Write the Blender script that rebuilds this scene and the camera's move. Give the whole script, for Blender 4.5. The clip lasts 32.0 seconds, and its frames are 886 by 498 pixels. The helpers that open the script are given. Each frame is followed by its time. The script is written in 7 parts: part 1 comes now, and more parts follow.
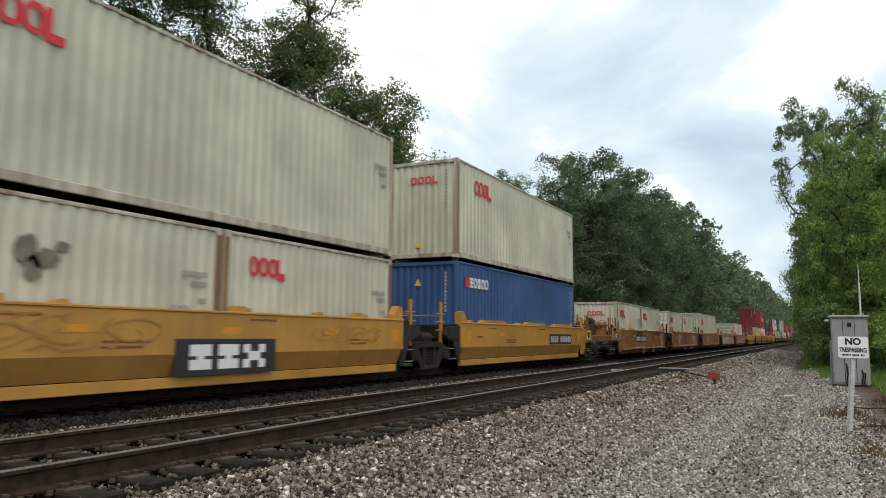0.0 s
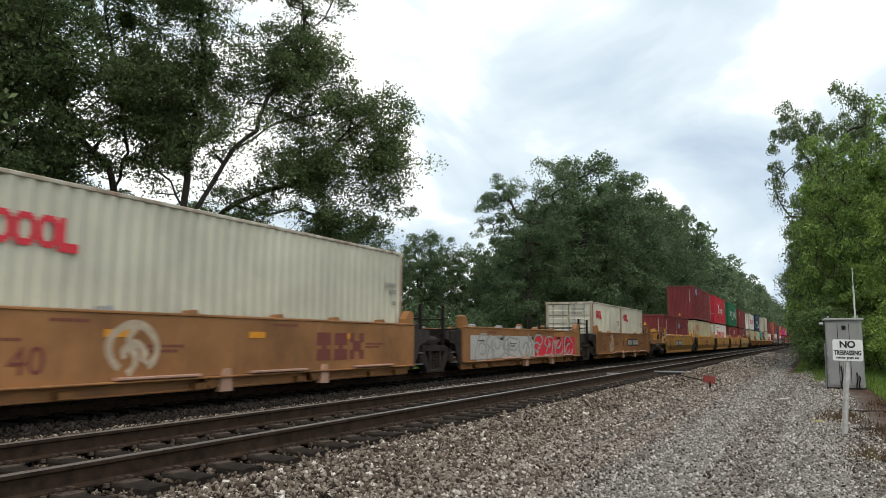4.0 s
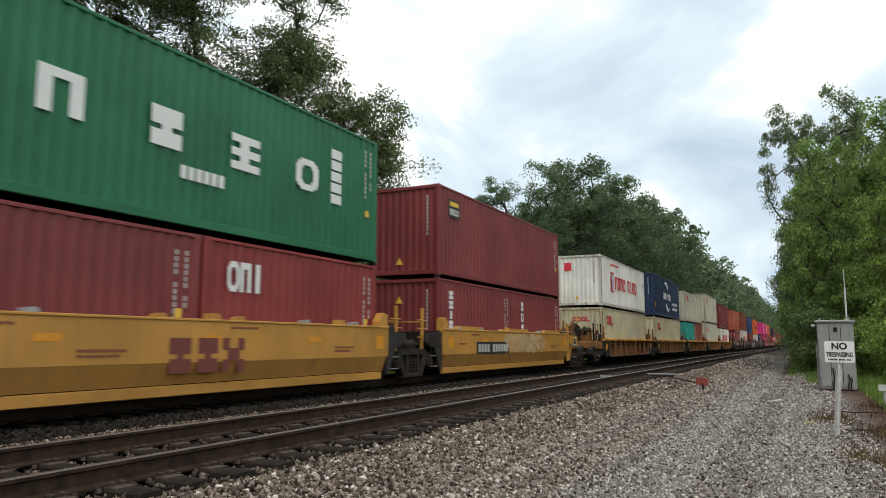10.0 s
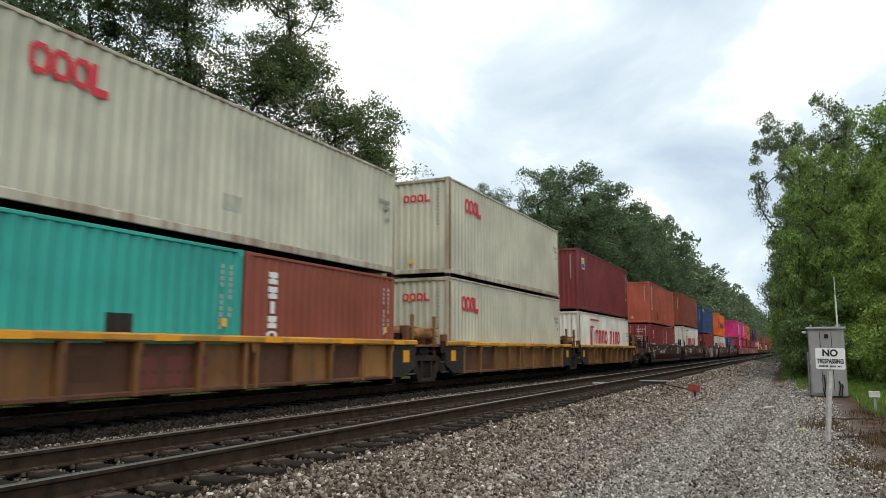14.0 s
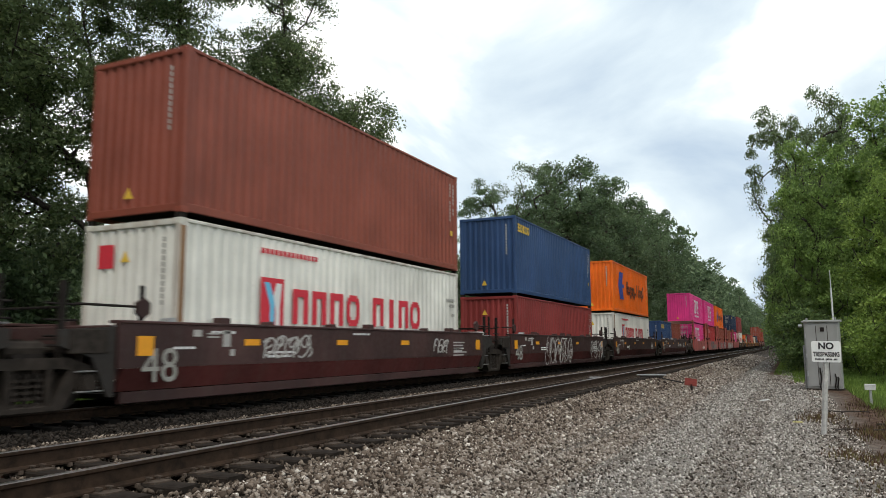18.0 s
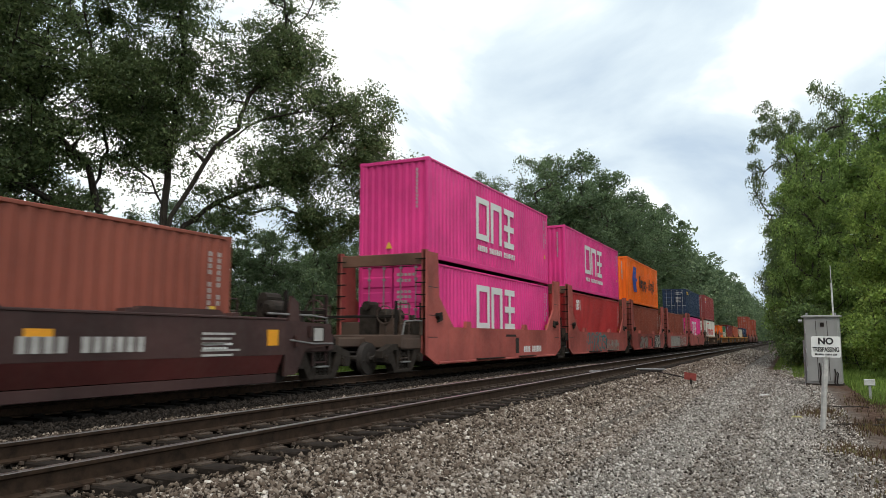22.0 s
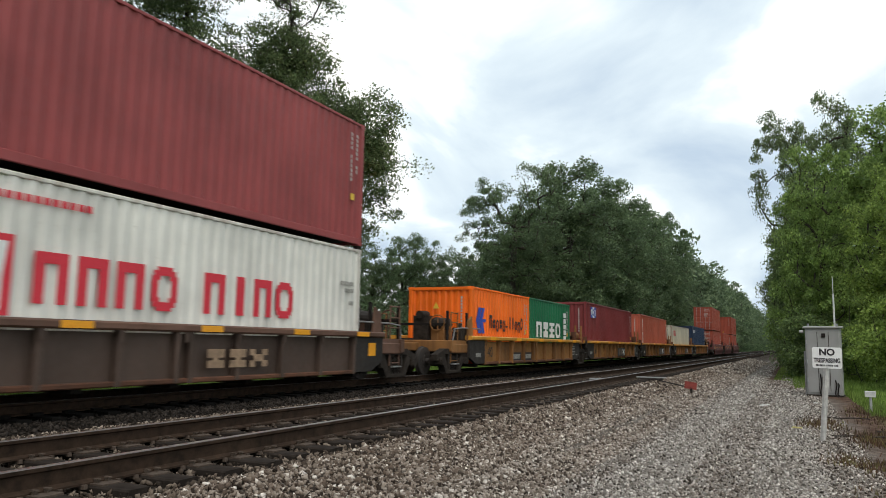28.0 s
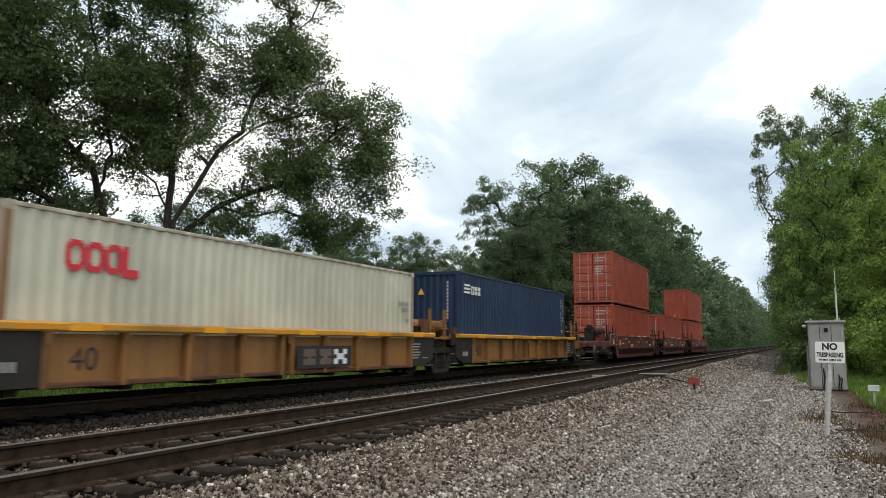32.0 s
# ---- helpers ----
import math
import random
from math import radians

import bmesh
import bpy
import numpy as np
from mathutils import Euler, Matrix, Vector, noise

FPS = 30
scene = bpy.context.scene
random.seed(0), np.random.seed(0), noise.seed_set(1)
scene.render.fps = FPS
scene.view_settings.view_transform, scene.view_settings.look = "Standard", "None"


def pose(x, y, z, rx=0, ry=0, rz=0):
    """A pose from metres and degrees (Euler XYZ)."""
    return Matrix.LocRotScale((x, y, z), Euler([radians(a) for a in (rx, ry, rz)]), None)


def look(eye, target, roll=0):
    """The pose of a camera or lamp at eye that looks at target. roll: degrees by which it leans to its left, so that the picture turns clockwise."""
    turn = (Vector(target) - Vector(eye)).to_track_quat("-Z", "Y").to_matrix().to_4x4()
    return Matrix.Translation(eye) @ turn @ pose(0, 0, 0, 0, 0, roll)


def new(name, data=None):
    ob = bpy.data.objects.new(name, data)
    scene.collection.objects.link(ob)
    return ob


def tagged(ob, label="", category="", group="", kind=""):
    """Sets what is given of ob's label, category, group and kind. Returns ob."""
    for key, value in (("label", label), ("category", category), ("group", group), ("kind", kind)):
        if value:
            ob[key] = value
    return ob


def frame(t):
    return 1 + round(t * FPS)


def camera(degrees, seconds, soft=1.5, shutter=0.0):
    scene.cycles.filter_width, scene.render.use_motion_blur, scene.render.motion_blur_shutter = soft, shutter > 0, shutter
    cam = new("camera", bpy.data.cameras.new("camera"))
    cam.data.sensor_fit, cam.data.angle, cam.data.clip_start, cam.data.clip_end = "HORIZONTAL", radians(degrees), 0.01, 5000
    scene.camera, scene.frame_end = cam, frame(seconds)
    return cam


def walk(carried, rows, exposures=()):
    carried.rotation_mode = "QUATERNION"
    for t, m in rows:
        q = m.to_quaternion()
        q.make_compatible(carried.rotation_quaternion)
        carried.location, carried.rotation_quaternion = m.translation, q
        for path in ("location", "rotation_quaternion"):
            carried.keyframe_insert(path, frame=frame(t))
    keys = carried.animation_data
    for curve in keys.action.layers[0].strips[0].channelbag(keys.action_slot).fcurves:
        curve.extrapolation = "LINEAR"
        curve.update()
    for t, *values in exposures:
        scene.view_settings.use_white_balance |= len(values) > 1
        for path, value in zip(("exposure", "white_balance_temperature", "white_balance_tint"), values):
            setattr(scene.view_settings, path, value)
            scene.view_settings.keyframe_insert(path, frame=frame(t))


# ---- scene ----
cam = camera(62.18, 32.0, soft=0.5, shutter=0.2)
EYE = (0.0, 0.0, 0.951)
# seconds and the camera's turn in degrees; it is held at one spot
TURNS = [
    (0, 96.765, -0.376, 26.844),
    (0.5, 96.783, -0.439, 26.893),
    (1, 96.867, -0.204, 26.991),
    (1.5, 96.719, -0.210, 26.884),
    (2, 96.717, -0.070, 26.822),
    (2.5, 96.729, -0.229, 26.687),
    (3, 96.796, -0.010, 26.566),
    (3.5, 96.896, -0.227, 26.501),
    (5.5, 97.289, -0.284, 26.527),
    (6, 97.330, -0.171, 26.537),
    (6.5, 97.231, 0.338, 26.576),
    (7, 97.211, 0.567, 26.483),
    (7.5, 97.152, 0.446, 26.567),
    (8, 97.113, 0.526, 26.473),
    (8.5, 97.212, 0.598, 26.324),
    (9, 97.230, 0.352, 26.240),
    (9.5, 97.282, 0.339, 26.022),
    (10, 97.305, -0.047, 26.003),
    (10.5, 97.307, -0.215, 26.038),
    (11, 97.182, -0.084, 25.948),
    (11.5, 97.317, -0.009, 26.138),
    (12, 97.297, -0.024, 26.106),
    (12.5, 97.319, 0.122, 25.809),
    (13, 97.435, 0.213, 25.626),
    (13.5, 97.759, 0.087, 25.382),
    (14, 97.824, -0.045, 25.420),
    (14.5, 98.016, 0.194, 25.566),
    (16.5, 97.921, 0.300, 25.345),
    (17, 98.053, 0.236, 25.149),
    (17.5, 97.881, 0.058, 25.219),
    (18, 97.477, 0.310, 25.198),
    (18.5, 97.567, 0.551, 25.184),
    (19, 97.647, 0.298, 25.201),
    (19.5, 97.527, -0.257, 25.482),
    (20, 97.516, -0.148, 25.401),
    (20.5, 97.440, -0.108, 25.350),
    (21, 97.281, -0.135, 25.206),
    (21.5, 97.199, -0.072, 25.266),
    (22, 96.949, 0.005, 25.206),
    (22.5, 96.950, -0.219, 25.036),
    (23, 97.117, -0.556, 25.149),
    (23.5, 97.205, -0.525, 25.226),
    (24, 97.336, -0.319, 25.178),
    (24.5, 97.341, -0.498, 25.210),
    (25, 97.247, -0.710, 25.294),
    (25.5, 97.016, -1.051, 25.122),
    (27.5, 97.367, -0.919, 25.127),
    (28, 97.338, -0.873, 25.238),
    (28.5, 97.376, -0.871, 25.300),
    (29, 97.174, -0.627, 25.257),
    (29.5, 96.949, -0.629, 25.316),
    (30, 96.930, -0.584, 25.436),
    (30.5, 96.910, -0.333, 25.413),
    (31, 97.080, -0.082, 25.279),
    (31.5, 97.228, -0.244, 25.220),
    (32, 97.235, -0.245, 25.428),
]


def gaze(t):
    return [pose(*EYE, *r[1:]) for r in TURNS if r[0] == t][0]


walk(cam, [(r[0], gaze(r[0])) for r in TURNS], exposures=[(0.0, 0.12), (32.0, 0.12)])

# ---- sky and sun: bright overcast, soft light from high behind the camera ----
SUN_EL, SUN_AZ = 56.0, 152.0     # azimuth clockwise from +y
world = bpy.data.worlds.new("overcast_sky")
scene.world = world
world.use_nodes = True
wn, wl = world.node_tree.nodes, world.node_tree.links
wn.clear()
w_out = wn.new("ShaderNodeOutputWorld")
w_bg = wn.new("ShaderNodeBackground")
w_sky = wn.new("ShaderNodeTexSky")
w_sky.sky_type, w_sky.sun_disc = "NISHITA", False
w_sky.sun_elevation, w_sky.sun_rotation = radians(SUN_EL), radians(SUN_AZ)
w_sky.dust_density, w_sky.air_density = 3.0, 1.2
w_co = wn.new("ShaderNodeTexCoord")
w_sep = wn.new("ShaderNodeSeparateXYZ")
wl.new(w_co.outputs["Generated"], w_sep.inputs[0])
# project the view onto a flat cloud layer
w_up = wn.new("ShaderNodeMath"); w_up.operation = "MAXIMUM"; w_up.inputs[1].default_value = 0.06
wl.new(w_sep.outputs[2], w_up.inputs[0])
w_div = wn.new("ShaderNodeVectorMath"); w_div.operation = "DIVIDE"
w_cmb = wn.new("ShaderNodeCombineXYZ")
w_add = wn.new("ShaderNodeMath"); w_add.operation = "ADD"; w_add.inputs[1].default_value = 0.25
wl.new(w_up.outputs[0], w_add.inputs[0])
for i in range(3):
    wl.new(w_add.outputs[0], w_cmb.inputs[i])
wl.new(w_co.outputs["Generated"], w_div.inputs[0])
wl.new(w_cmb.outputs[0], w_div.inputs[1])
w_map = wn.new("ShaderNodeMapping")
w_map.inputs["Location"].default_value = (3.1, 1.2, 0.0)
w_map.inputs["Scale"].default_value = (1.0, 0.75, 1.0)
wl.new(w_div.outputs[0], w_map.inputs[0])
w_n1 = wn.new("ShaderNodeTexNoise"); w_n1.inputs["Scale"].default_value = 1.5
w_n1.inputs["Detail"].default_value = 7.0; w_n1.inputs["Roughness"].default_value = 0.5
w_n1.inputs["Distortion"].default_value = 0.5
wl.new(w_map.outputs[0], w_n1.inputs["Vector"])
w_rmp = wn.new("ShaderNodeValToRGB")
e = w_rmp.color_ramp.elements
e[0].position, e[0].color = 0.35, (0.54, 0.66, 0.79, 1)
e[1].position, e[1].color = 0.62, (1.38, 1.36, 1.33, 1)
m = e.new(0.50); m.color = (0.80, 0.91, 0.97, 1)
wl.new(w_n1.outputs["Fac"], w_rmp.inputs[0])
w_sk = wn.new("ShaderNodeVectorMath"); w_sk.operation = "SCALE"; w_sk.inputs["Scale"].default_value = 0.10
wl.new(w_sky.outputs[0], w_sk.inputs[0])
w_mix = wn.new("ShaderNodeMix"); w_mix.data_type = "RGBA"
w_mix.inputs["Factor"].default_value = 0.94
wl.new(w_sk.outputs[0], w_mix.inputs["A"])
wl.new(w_rmp.outputs[0], w_mix.inputs["B"])
wl.new(w_mix.outputs["Result"], w_bg.inputs["Color"])
w_bg.inputs["Strength"].default_value = 1.0
wl.new(w_bg.outputs[0], w_out.inputs[0])

sun = new("sun", bpy.data.lights.new("sun", "SUN"))
sun.data.energy, sun.data.angle, sun.data.color = 1.4, radians(30), (1.0, 0.92, 0.80)
sx = math.cos(radians(SUN_EL)) * math.sin(radians(SUN_AZ))
sy = math.cos(radians(SUN_EL)) * math.cos(radians(SUN_AZ))
sun.matrix_basis = look((sx * 50, sy * 50, math.sin(radians(SUN_EL)) * 50), (0, 0, 0))

# ---- materials ----
MATS = {}


def nodes_of(name):
    mat = bpy.data.materials.new(name)
    mat.use_nodes = True
    nt = mat.node_tree
    return mat, nt.nodes, nt.links, nt.nodes["Principled BSDF"]


def ramp(n, stops):
    r = n.new("ShaderNodeValToRGB")
    el = r.color_ramp.elements
    el[0].position, el[0].color = stops[0][0], (*stops[0][1], 1)
    el[1].position, el[1].color = stops[-1][0], (*stops[-1][1], 1)
    for p, c in stops[1:-1]:
        el.new(p).color = (*c, 1)
    return r


def noise_tex(n, l, vec, scale, detail=4.0, rough=0.55):
    t = n.new("ShaderNodeTexNoise")
    t.inputs["Scale"].default_value, t.inputs["Detail"].default_value = scale, detail
    t.inputs["Roughness"].default_value = rough
    if vec is not None:
        l.new(vec, t.inputs["Vector"])
    return t


def mixc(n, l, fac, a, b, mode="MIX"):
    x = n.new("ShaderNodeMix")
    x.data_type, x.blend_type = "RGBA", mode
    if isinstance(fac, float):
        x.inputs["Factor"].default_value = fac
    else:
        l.new(fac, x.inputs["Factor"])
    for key, v in (("A", a), ("B", b)):
        if isinstance(v, tuple):
            x.inputs[key].default_value = (*v, 1)
        else:
            l.new(v, x.inputs[key])
    return x.outputs["Result"]


def bump(n, l, bsdf, height, strength=0.3, dist=0.01):
    b = n.new("ShaderNodeBump")
    b.inputs["Strength"].default_value, b.inputs["Distance"].default_value = strength, dist
    l.new(height, b.inputs["Height"])
    l.new(b.outputs[0], bsdf.inputs["Normal"])


def paint(name, rgb, rough=0.5, dirt=0.35, rust=0.25, streak=True, dirt_rgb=(0.07, 0.055, 0.045), fade=0.0, patch=0.84, dirt_lo=0.50):
    """Weathered paint: blotches, vertical grime streaks, specks of rust."""
    if name in MATS:
        return MATS[name]
    mat, n, l, p = nodes_of(name)
    co = n.new("ShaderNodeTexCoord").outputs["Object"]
    oi = n.new("ShaderNodeObjectInfo")
    off = n.new("ShaderNodeVectorMath"); off.operation = "ADD"
    sc = n.new("ShaderNodeVectorMath"); sc.operation = "SCALE"; sc.inputs["Scale"].default_value = 57.0
    cmb = n.new("ShaderNodeCombineXYZ")
    for i in range(3):
        l.new(oi.outputs["Random"], cmb.inputs[i])
    l.new(cmb.outputs[0], sc.inputs[0])
    l.new(co, off.inputs[0]); l.new(sc.outputs[0], off.inputs[1])
    vec = off.outputs[0]
    big = noise_tex(n, l, vec, 0.55, 5.0)
    fine = noise_tex(n, l, vec, 9.0, 6.0, 0.65)
    pale = tuple(min(1.0, c * 1.17 + 0.005 + fade * 0.06) for c in rgb)
    dark = tuple(c * patch for c in rgb)
    c = mixc(n, l, ramp_of(n, l, big.outputs["Fac"], 0.35, 0.68), dark, pale)
    mp = n.new("ShaderNodeMapping"); mp.inputs["Scale"].default_value = (3.5, 3.5, 0.22)
    l.new(vec, mp.inputs[0])
    st = noise_tex(n, l, mp.outputs[0], 1.0, 5.0, 0.6)
    c = mixc(n, l, ramp_of(n, l, st.outputs["Fac"], dirt_lo, dirt_lo + 0.36, dirt), c, dirt_rgb)
    c = mixc(n, l, ramp_of(n, l, fine.outputs["Fac"], 0.62, 0.80, rust), c, (0.13, 0.045, 0.02))
    l.new(c, p.inputs["Base Color"])
    l.new(ramp_of(n, l, fine.outputs["Fac"], 0.3, 0.7, 0.25, rough - 0.1), p.inputs["Roughness"])
    p.inputs["Specular IOR Level"].default_value = 0.36
    bump(n, l, p, fine.outputs["Fac"], 0.12, 0.01)
    MATS[name] = mat
    return mat


def ramp_of(n, l, src, lo, hi, top=1.0, base=0.0):
    r = n.new("ShaderNodeMapRange")
    r.inputs["From Min"].default_value, r.inputs["From Max"].default_value = lo, hi
    r.inputs["To Min"].default_value, r.inputs["To Max"].default_value = base, base + top
    l.new(src, r.inputs["Value"])
    return r.outputs["Result"]


def plain(name, rgb, rough=0.6, metal=0.0, scale=14.0, var=0.25, spec=0.4):
    """A plain surface with slight mottling at two scales."""
    if name in MATS:
        return MATS[name]
    mat, n, l, p = nodes_of(name)
    co = n.new("ShaderNodeTexCoord").outputs["Object"]
    a = noise_tex(n, l, co, scale, 5.0, 0.6)
    b = noise_tex(n, l, co, scale * 0.12, 3.0)
    c = mixc(n, l, ramp_of(n, l, a.outputs["Fac"], 0.3, 0.7), tuple(x * (1 - var) for x in rgb), tuple(min(1, x * (1 + var)) for x in rgb))
    c = mixc(n, l, ramp_of(n, l, b.outputs["Fac"], 0.4, 0.75, 0.5), c, tuple(x * (1 - var) for x in rgb))
    l.new(c, p.inputs["Base Color"])
    p.inputs["Roughness"].default_value, p.inputs["Metallic"].default_value = rough, metal
    p.inputs["Specular IOR Level"].default_value = spec
    bump(n, l, p, a.outputs["Fac"], 0.25, 0.01)
    MATS[name] = mat
    return mat


def leaf_mat(name, dark, mid, light, trans=0.35):
    """Leaves: every leaf its own green, some light passing through."""
    mat, n, l, p = nodes_of(name)
    g = n.new("ShaderNodeNewGeometry")
    r = ramp(n, [(0.0, tuple(v * 0.6 for v in dark)), (0.5, mid), (1.0, tuple(v * 1.2 for v in light))])
    l.new(g.outputs["Random Per Island"], r.inputs[0])
    co = n.new("ShaderNodeTexCoord").outputs["Object"]
    big = noise_tex(n, l, co, 0.5, 3.0)
    c = mixc(n, l, ramp_of(n, l, big.outputs["Fac"], 0.40, 0.62, 0.70), r.outputs[0], tuple(v * 0.7 for v in dark))
    l.new(c, p.inputs["Base Color"])
    p.inputs["Roughness"].default_value = 0.55
    p.inputs["Specular IOR Level"].default_value = 0.25
    t = n.new("ShaderNodeBsdfTranslucent")
    l.new(mixc(n, l, 0.5, c, light), t.inputs["Color"])
    mx = n.new("ShaderNodeMixShader"); mx.inputs[0].default_value = trans
    l.new(p.outputs[0], mx.inputs[1]); l.new(t.outputs[0], mx.inputs[2])
    l.new(mx.outputs[0], n["Material Output"].inputs["Surface"])
    return mat


def bark_mat():
    mat, n, l, p = nodes_of("bark")
    co = n.new("ShaderNodeTexCoord").outputs["Object"]
    mp = n.new("ShaderNodeMapping"); mp.inputs["Scale"].default_value = (6, 6, 1.2)
    l.new(co, mp.inputs[0])
    a = noise_tex(n, l, mp.outputs[0], 3.0, 7.0, 0.65)
    r = ramp(n, [(0.3, (0.018, 0.014, 0.011)), (0.7, (0.075, 0.06, 0.048))])
    l.new(a.outputs["Fac"], r.inputs[0]); l.new(r.outputs[0], p.inputs["Base Color"])
    p.inputs["Roughness"].default_value = 0.95
    bump(n, l, p, a.outputs["Fac"], 0.8, 0.05)
    return mat


def stone_mat(name, stops):
    mat, n, l, p = nodes_of(name)
    g = n.new("ShaderNodeNewGeometry")
    lo_, hi_ = stops[0], stops[-1]
    r = ramp(n, [(0.06, tuple(v * 0.5 for v in lo_[1]))] + stops[1:-1] + [(hi_[0], tuple(min(0.9, v * 1.15) for v in hi_[1]))])
    l.new(g.outputs["Random Per Island"], r.inputs[0])
    co = n.new("ShaderNodeTexCoord").outputs["Object"]
    a = noise_tex(n, l, co, 60.0, 4.0, 0.7)
    c = mixc(n, l, ramp_of(n, l, a.outputs["Fac"], 0.35, 0.7, 0.5), r.outputs[0], (0.07, 0.056, 0.044))
    l.new(c, p.inputs["Base Color"])
    p.inputs["Roughness"].default_value = 0.9
    p.inputs["Specular IOR Level"].default_value = 0.1
    bump(n, l, p, a.outputs["Fac"], 0.4, 0.005)
    return mat


def ground_mat():
    """Ballast and gravel by the tracks and on the service road, then soil and grass."""
    mat, n, l, p = nodes_of("ground_gravel_and_grass")
    pos = n.new("ShaderNodeNewGeometry").outputs["Position"]
    sep = n.new("ShaderNodeSeparateXYZ"); l.new(pos, sep.inputs[0])
    v = n.new("ShaderNodeTexVoronoi"); v.inputs["Scale"].default_value = 26.0
    l.new(pos, v.inputs["Vector"])
    sepc = n.new("ShaderNodeSeparateColor"); l.new(v.outputs["Color"], sepc.inputs[0])
    st = ramp(n, [(0.0, (0.045, 0.036, 0.028)), (0.45, (0.12, 0.098, 0.078)), (0.8, (0.22, 0.19, 0.16)), (1.0, (0.45, 0.42, 0.38))])
    l.new(sepc.outputs[0], st.inputs[0])
    edge = ramp_of(n, l, v.outputs["Distance"], 0.15, 0.62, 0.85)
    gravel = mixc(n, l, edge, st.outputs[0], (0.028, 0.022, 0.018))
    big = noise_tex(n, l, pos, 0.5, 5.0, 0.6)
    fin = noise_tex(n, l, pos, 6.0, 5.0, 0.6)
    # wheel-worn road: finer and greyer
    road_c = mixc(n, l, ramp_of(n, l, fin.outputs["Fac"], 0.3, 0.7), (0.21, 0.192, 0.17), (0.44, 0.412, 0.375))
    wob = n.new("ShaderNodeMath"); wob.operation = "MULTIPLY_ADD"
    l.new(big.outputs["Fac"], wob.inputs[0]); wob.inputs[1].default_value = 1.6
    l.new(sep.outputs[0], wob.inputs[2])
    c = mixc(n, l, ramp_of(n, l, wob.outputs[0], -2.6, -1.2, 0.55), gravel, road_c)
    # pale wheel tracks with a darker strip between them
    side = n.new("ShaderNodeMath"); side.operation = "PINGPONG"; side.inputs[1].default_value = 0.72
    off = n.new("ShaderNodeMath"); off.operation = "ADD"; off.inputs[1].default_value = 1.00
    l.new(wob.outputs[0], off.inputs[0]); l.new(off.outputs[0], side.inputs[0])
    c = mixc(n, l, ramp_of(n, l, side.outputs[0], 0.45, 0.10, 0.45), c, (0.105, 0.090, 0.076))
    creep = n.new("ShaderNodeMath"); creep.operation = "ADD"
    l.new(wob.outputs[0], creep.inputs[0])
    further = n.new("ShaderNodeMath"); further.operation = "ADD"
    l.new(ramp_of(n, l, sep.outputs[1], 27.0, 37.0, 2.1), further.inputs[0]); l.new(ramp_of(n, l, sep.outputs[1], 37.0, 110.0, 1.5), further.inputs[1])
    l.new(further.outputs[0], creep.inputs[1])
    soil = mixc(n, l, ramp_of(n, l, fin.outputs["Fac"], 0.35, 0.65), (0.055, 0.032, 0.022), (0.15, 0.10, 0.075))
    c = mixc(n, l, ramp_of(n, l, creep.outputs[0], 1.35, 2.2), c, soil)
    grass = mixc(n, l, ramp_of(n, l, fin.outputs["Fac"], 0.3, 0.7), (0.05, 0.10, 0.02), (0.13, 0.22, 0.05))
    c = mixc(n, l, ramp_of(n, l, creep.outputs[0], 2.5, 3.4), c, grass)
    c = mixc(n, l, ramp_of(n, l, wob.outputs[0], -12.0, -12.6), c, grass)
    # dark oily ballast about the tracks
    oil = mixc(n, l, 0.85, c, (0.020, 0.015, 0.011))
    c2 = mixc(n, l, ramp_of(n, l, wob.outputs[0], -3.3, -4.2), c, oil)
    # shade under the train, painted into the ground as near-black
    train_shade = mixc(n, l, 0.93, c2, (0.007, 0.006, 0.005))
    c2 = mixc(n, l, ramp_of(n, l, wob.outputs[0], -7.85, -8.25), c2, train_shade)
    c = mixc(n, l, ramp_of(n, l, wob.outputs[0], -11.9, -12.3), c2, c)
    l.new(c, p.inputs["Base Color"])
    p.inputs["Roughness"].default_value = 0.95
    p.inputs["Specular IOR Level"].default_value = 0.04
    inv = n.new("ShaderNodeMath"); inv.operation = "SUBTRACT"; inv.inputs[0].default_value = 1.0
    l.new(v.outputs["Distance"], inv.inputs[1])
    bump(n, l, p, inv.outputs[0], 0.9, 0.04)
    return mat


def rail_mat():
    mat, n, l, p = nodes_of("rail_steel")
    g = n.new("ShaderNodeNewGeometry")
    sep = n.new("ShaderNodeSeparateXYZ"); l.new(g.outputs["Normal"], sep.inputs[0])
    psep = n.new("ShaderNodeSeparateXYZ"); l.new(g.outputs["Position"], psep.inputs[0])
    a = noise_tex(n, l, g.outputs["Position"], 7.0, 6.0, 0.65)
    rust = ramp(n, [(0.3, (0.017, 0.011, 0.0075)), (0.7, (0.055, 0.034, 0.022))])
    l.new(a.outputs["Fac"], rust.inputs[0])
    up = ramp_of(n, l, sep.outputs[2], 0.75, 0.97)
    hi = ramp_of(n, l, psep.outputs[2], -0.02, -0.01)
    f = n.new("ShaderNodeMath"); f.operation = "MULTIPLY"
    l.new(up, f.inputs[0]); l.new(hi, f.inputs[1])
    c = mixc(n, l, f.outputs[0], rust.outputs[0], (0.36, 0.34, 0.33))
    l.new(c, p.inputs["Base Color"]); l.new(f.outputs[0], p.inputs["Metallic"])
    r = n.new("ShaderNodeMapRange"); r.inputs["To Min"].default_value, r.inputs["To Max"].default_value = 0.85, 0.33
    l.new(f.outputs[0], r.inputs["Value"]); l.new(r.outputs[0], p.inputs["Roughness"])
    p.inputs["Specular IOR Level"].default_value = 0.12
    bump(n, l, p, a.outputs["Fac"], 0.3, 0.01)
    return mat


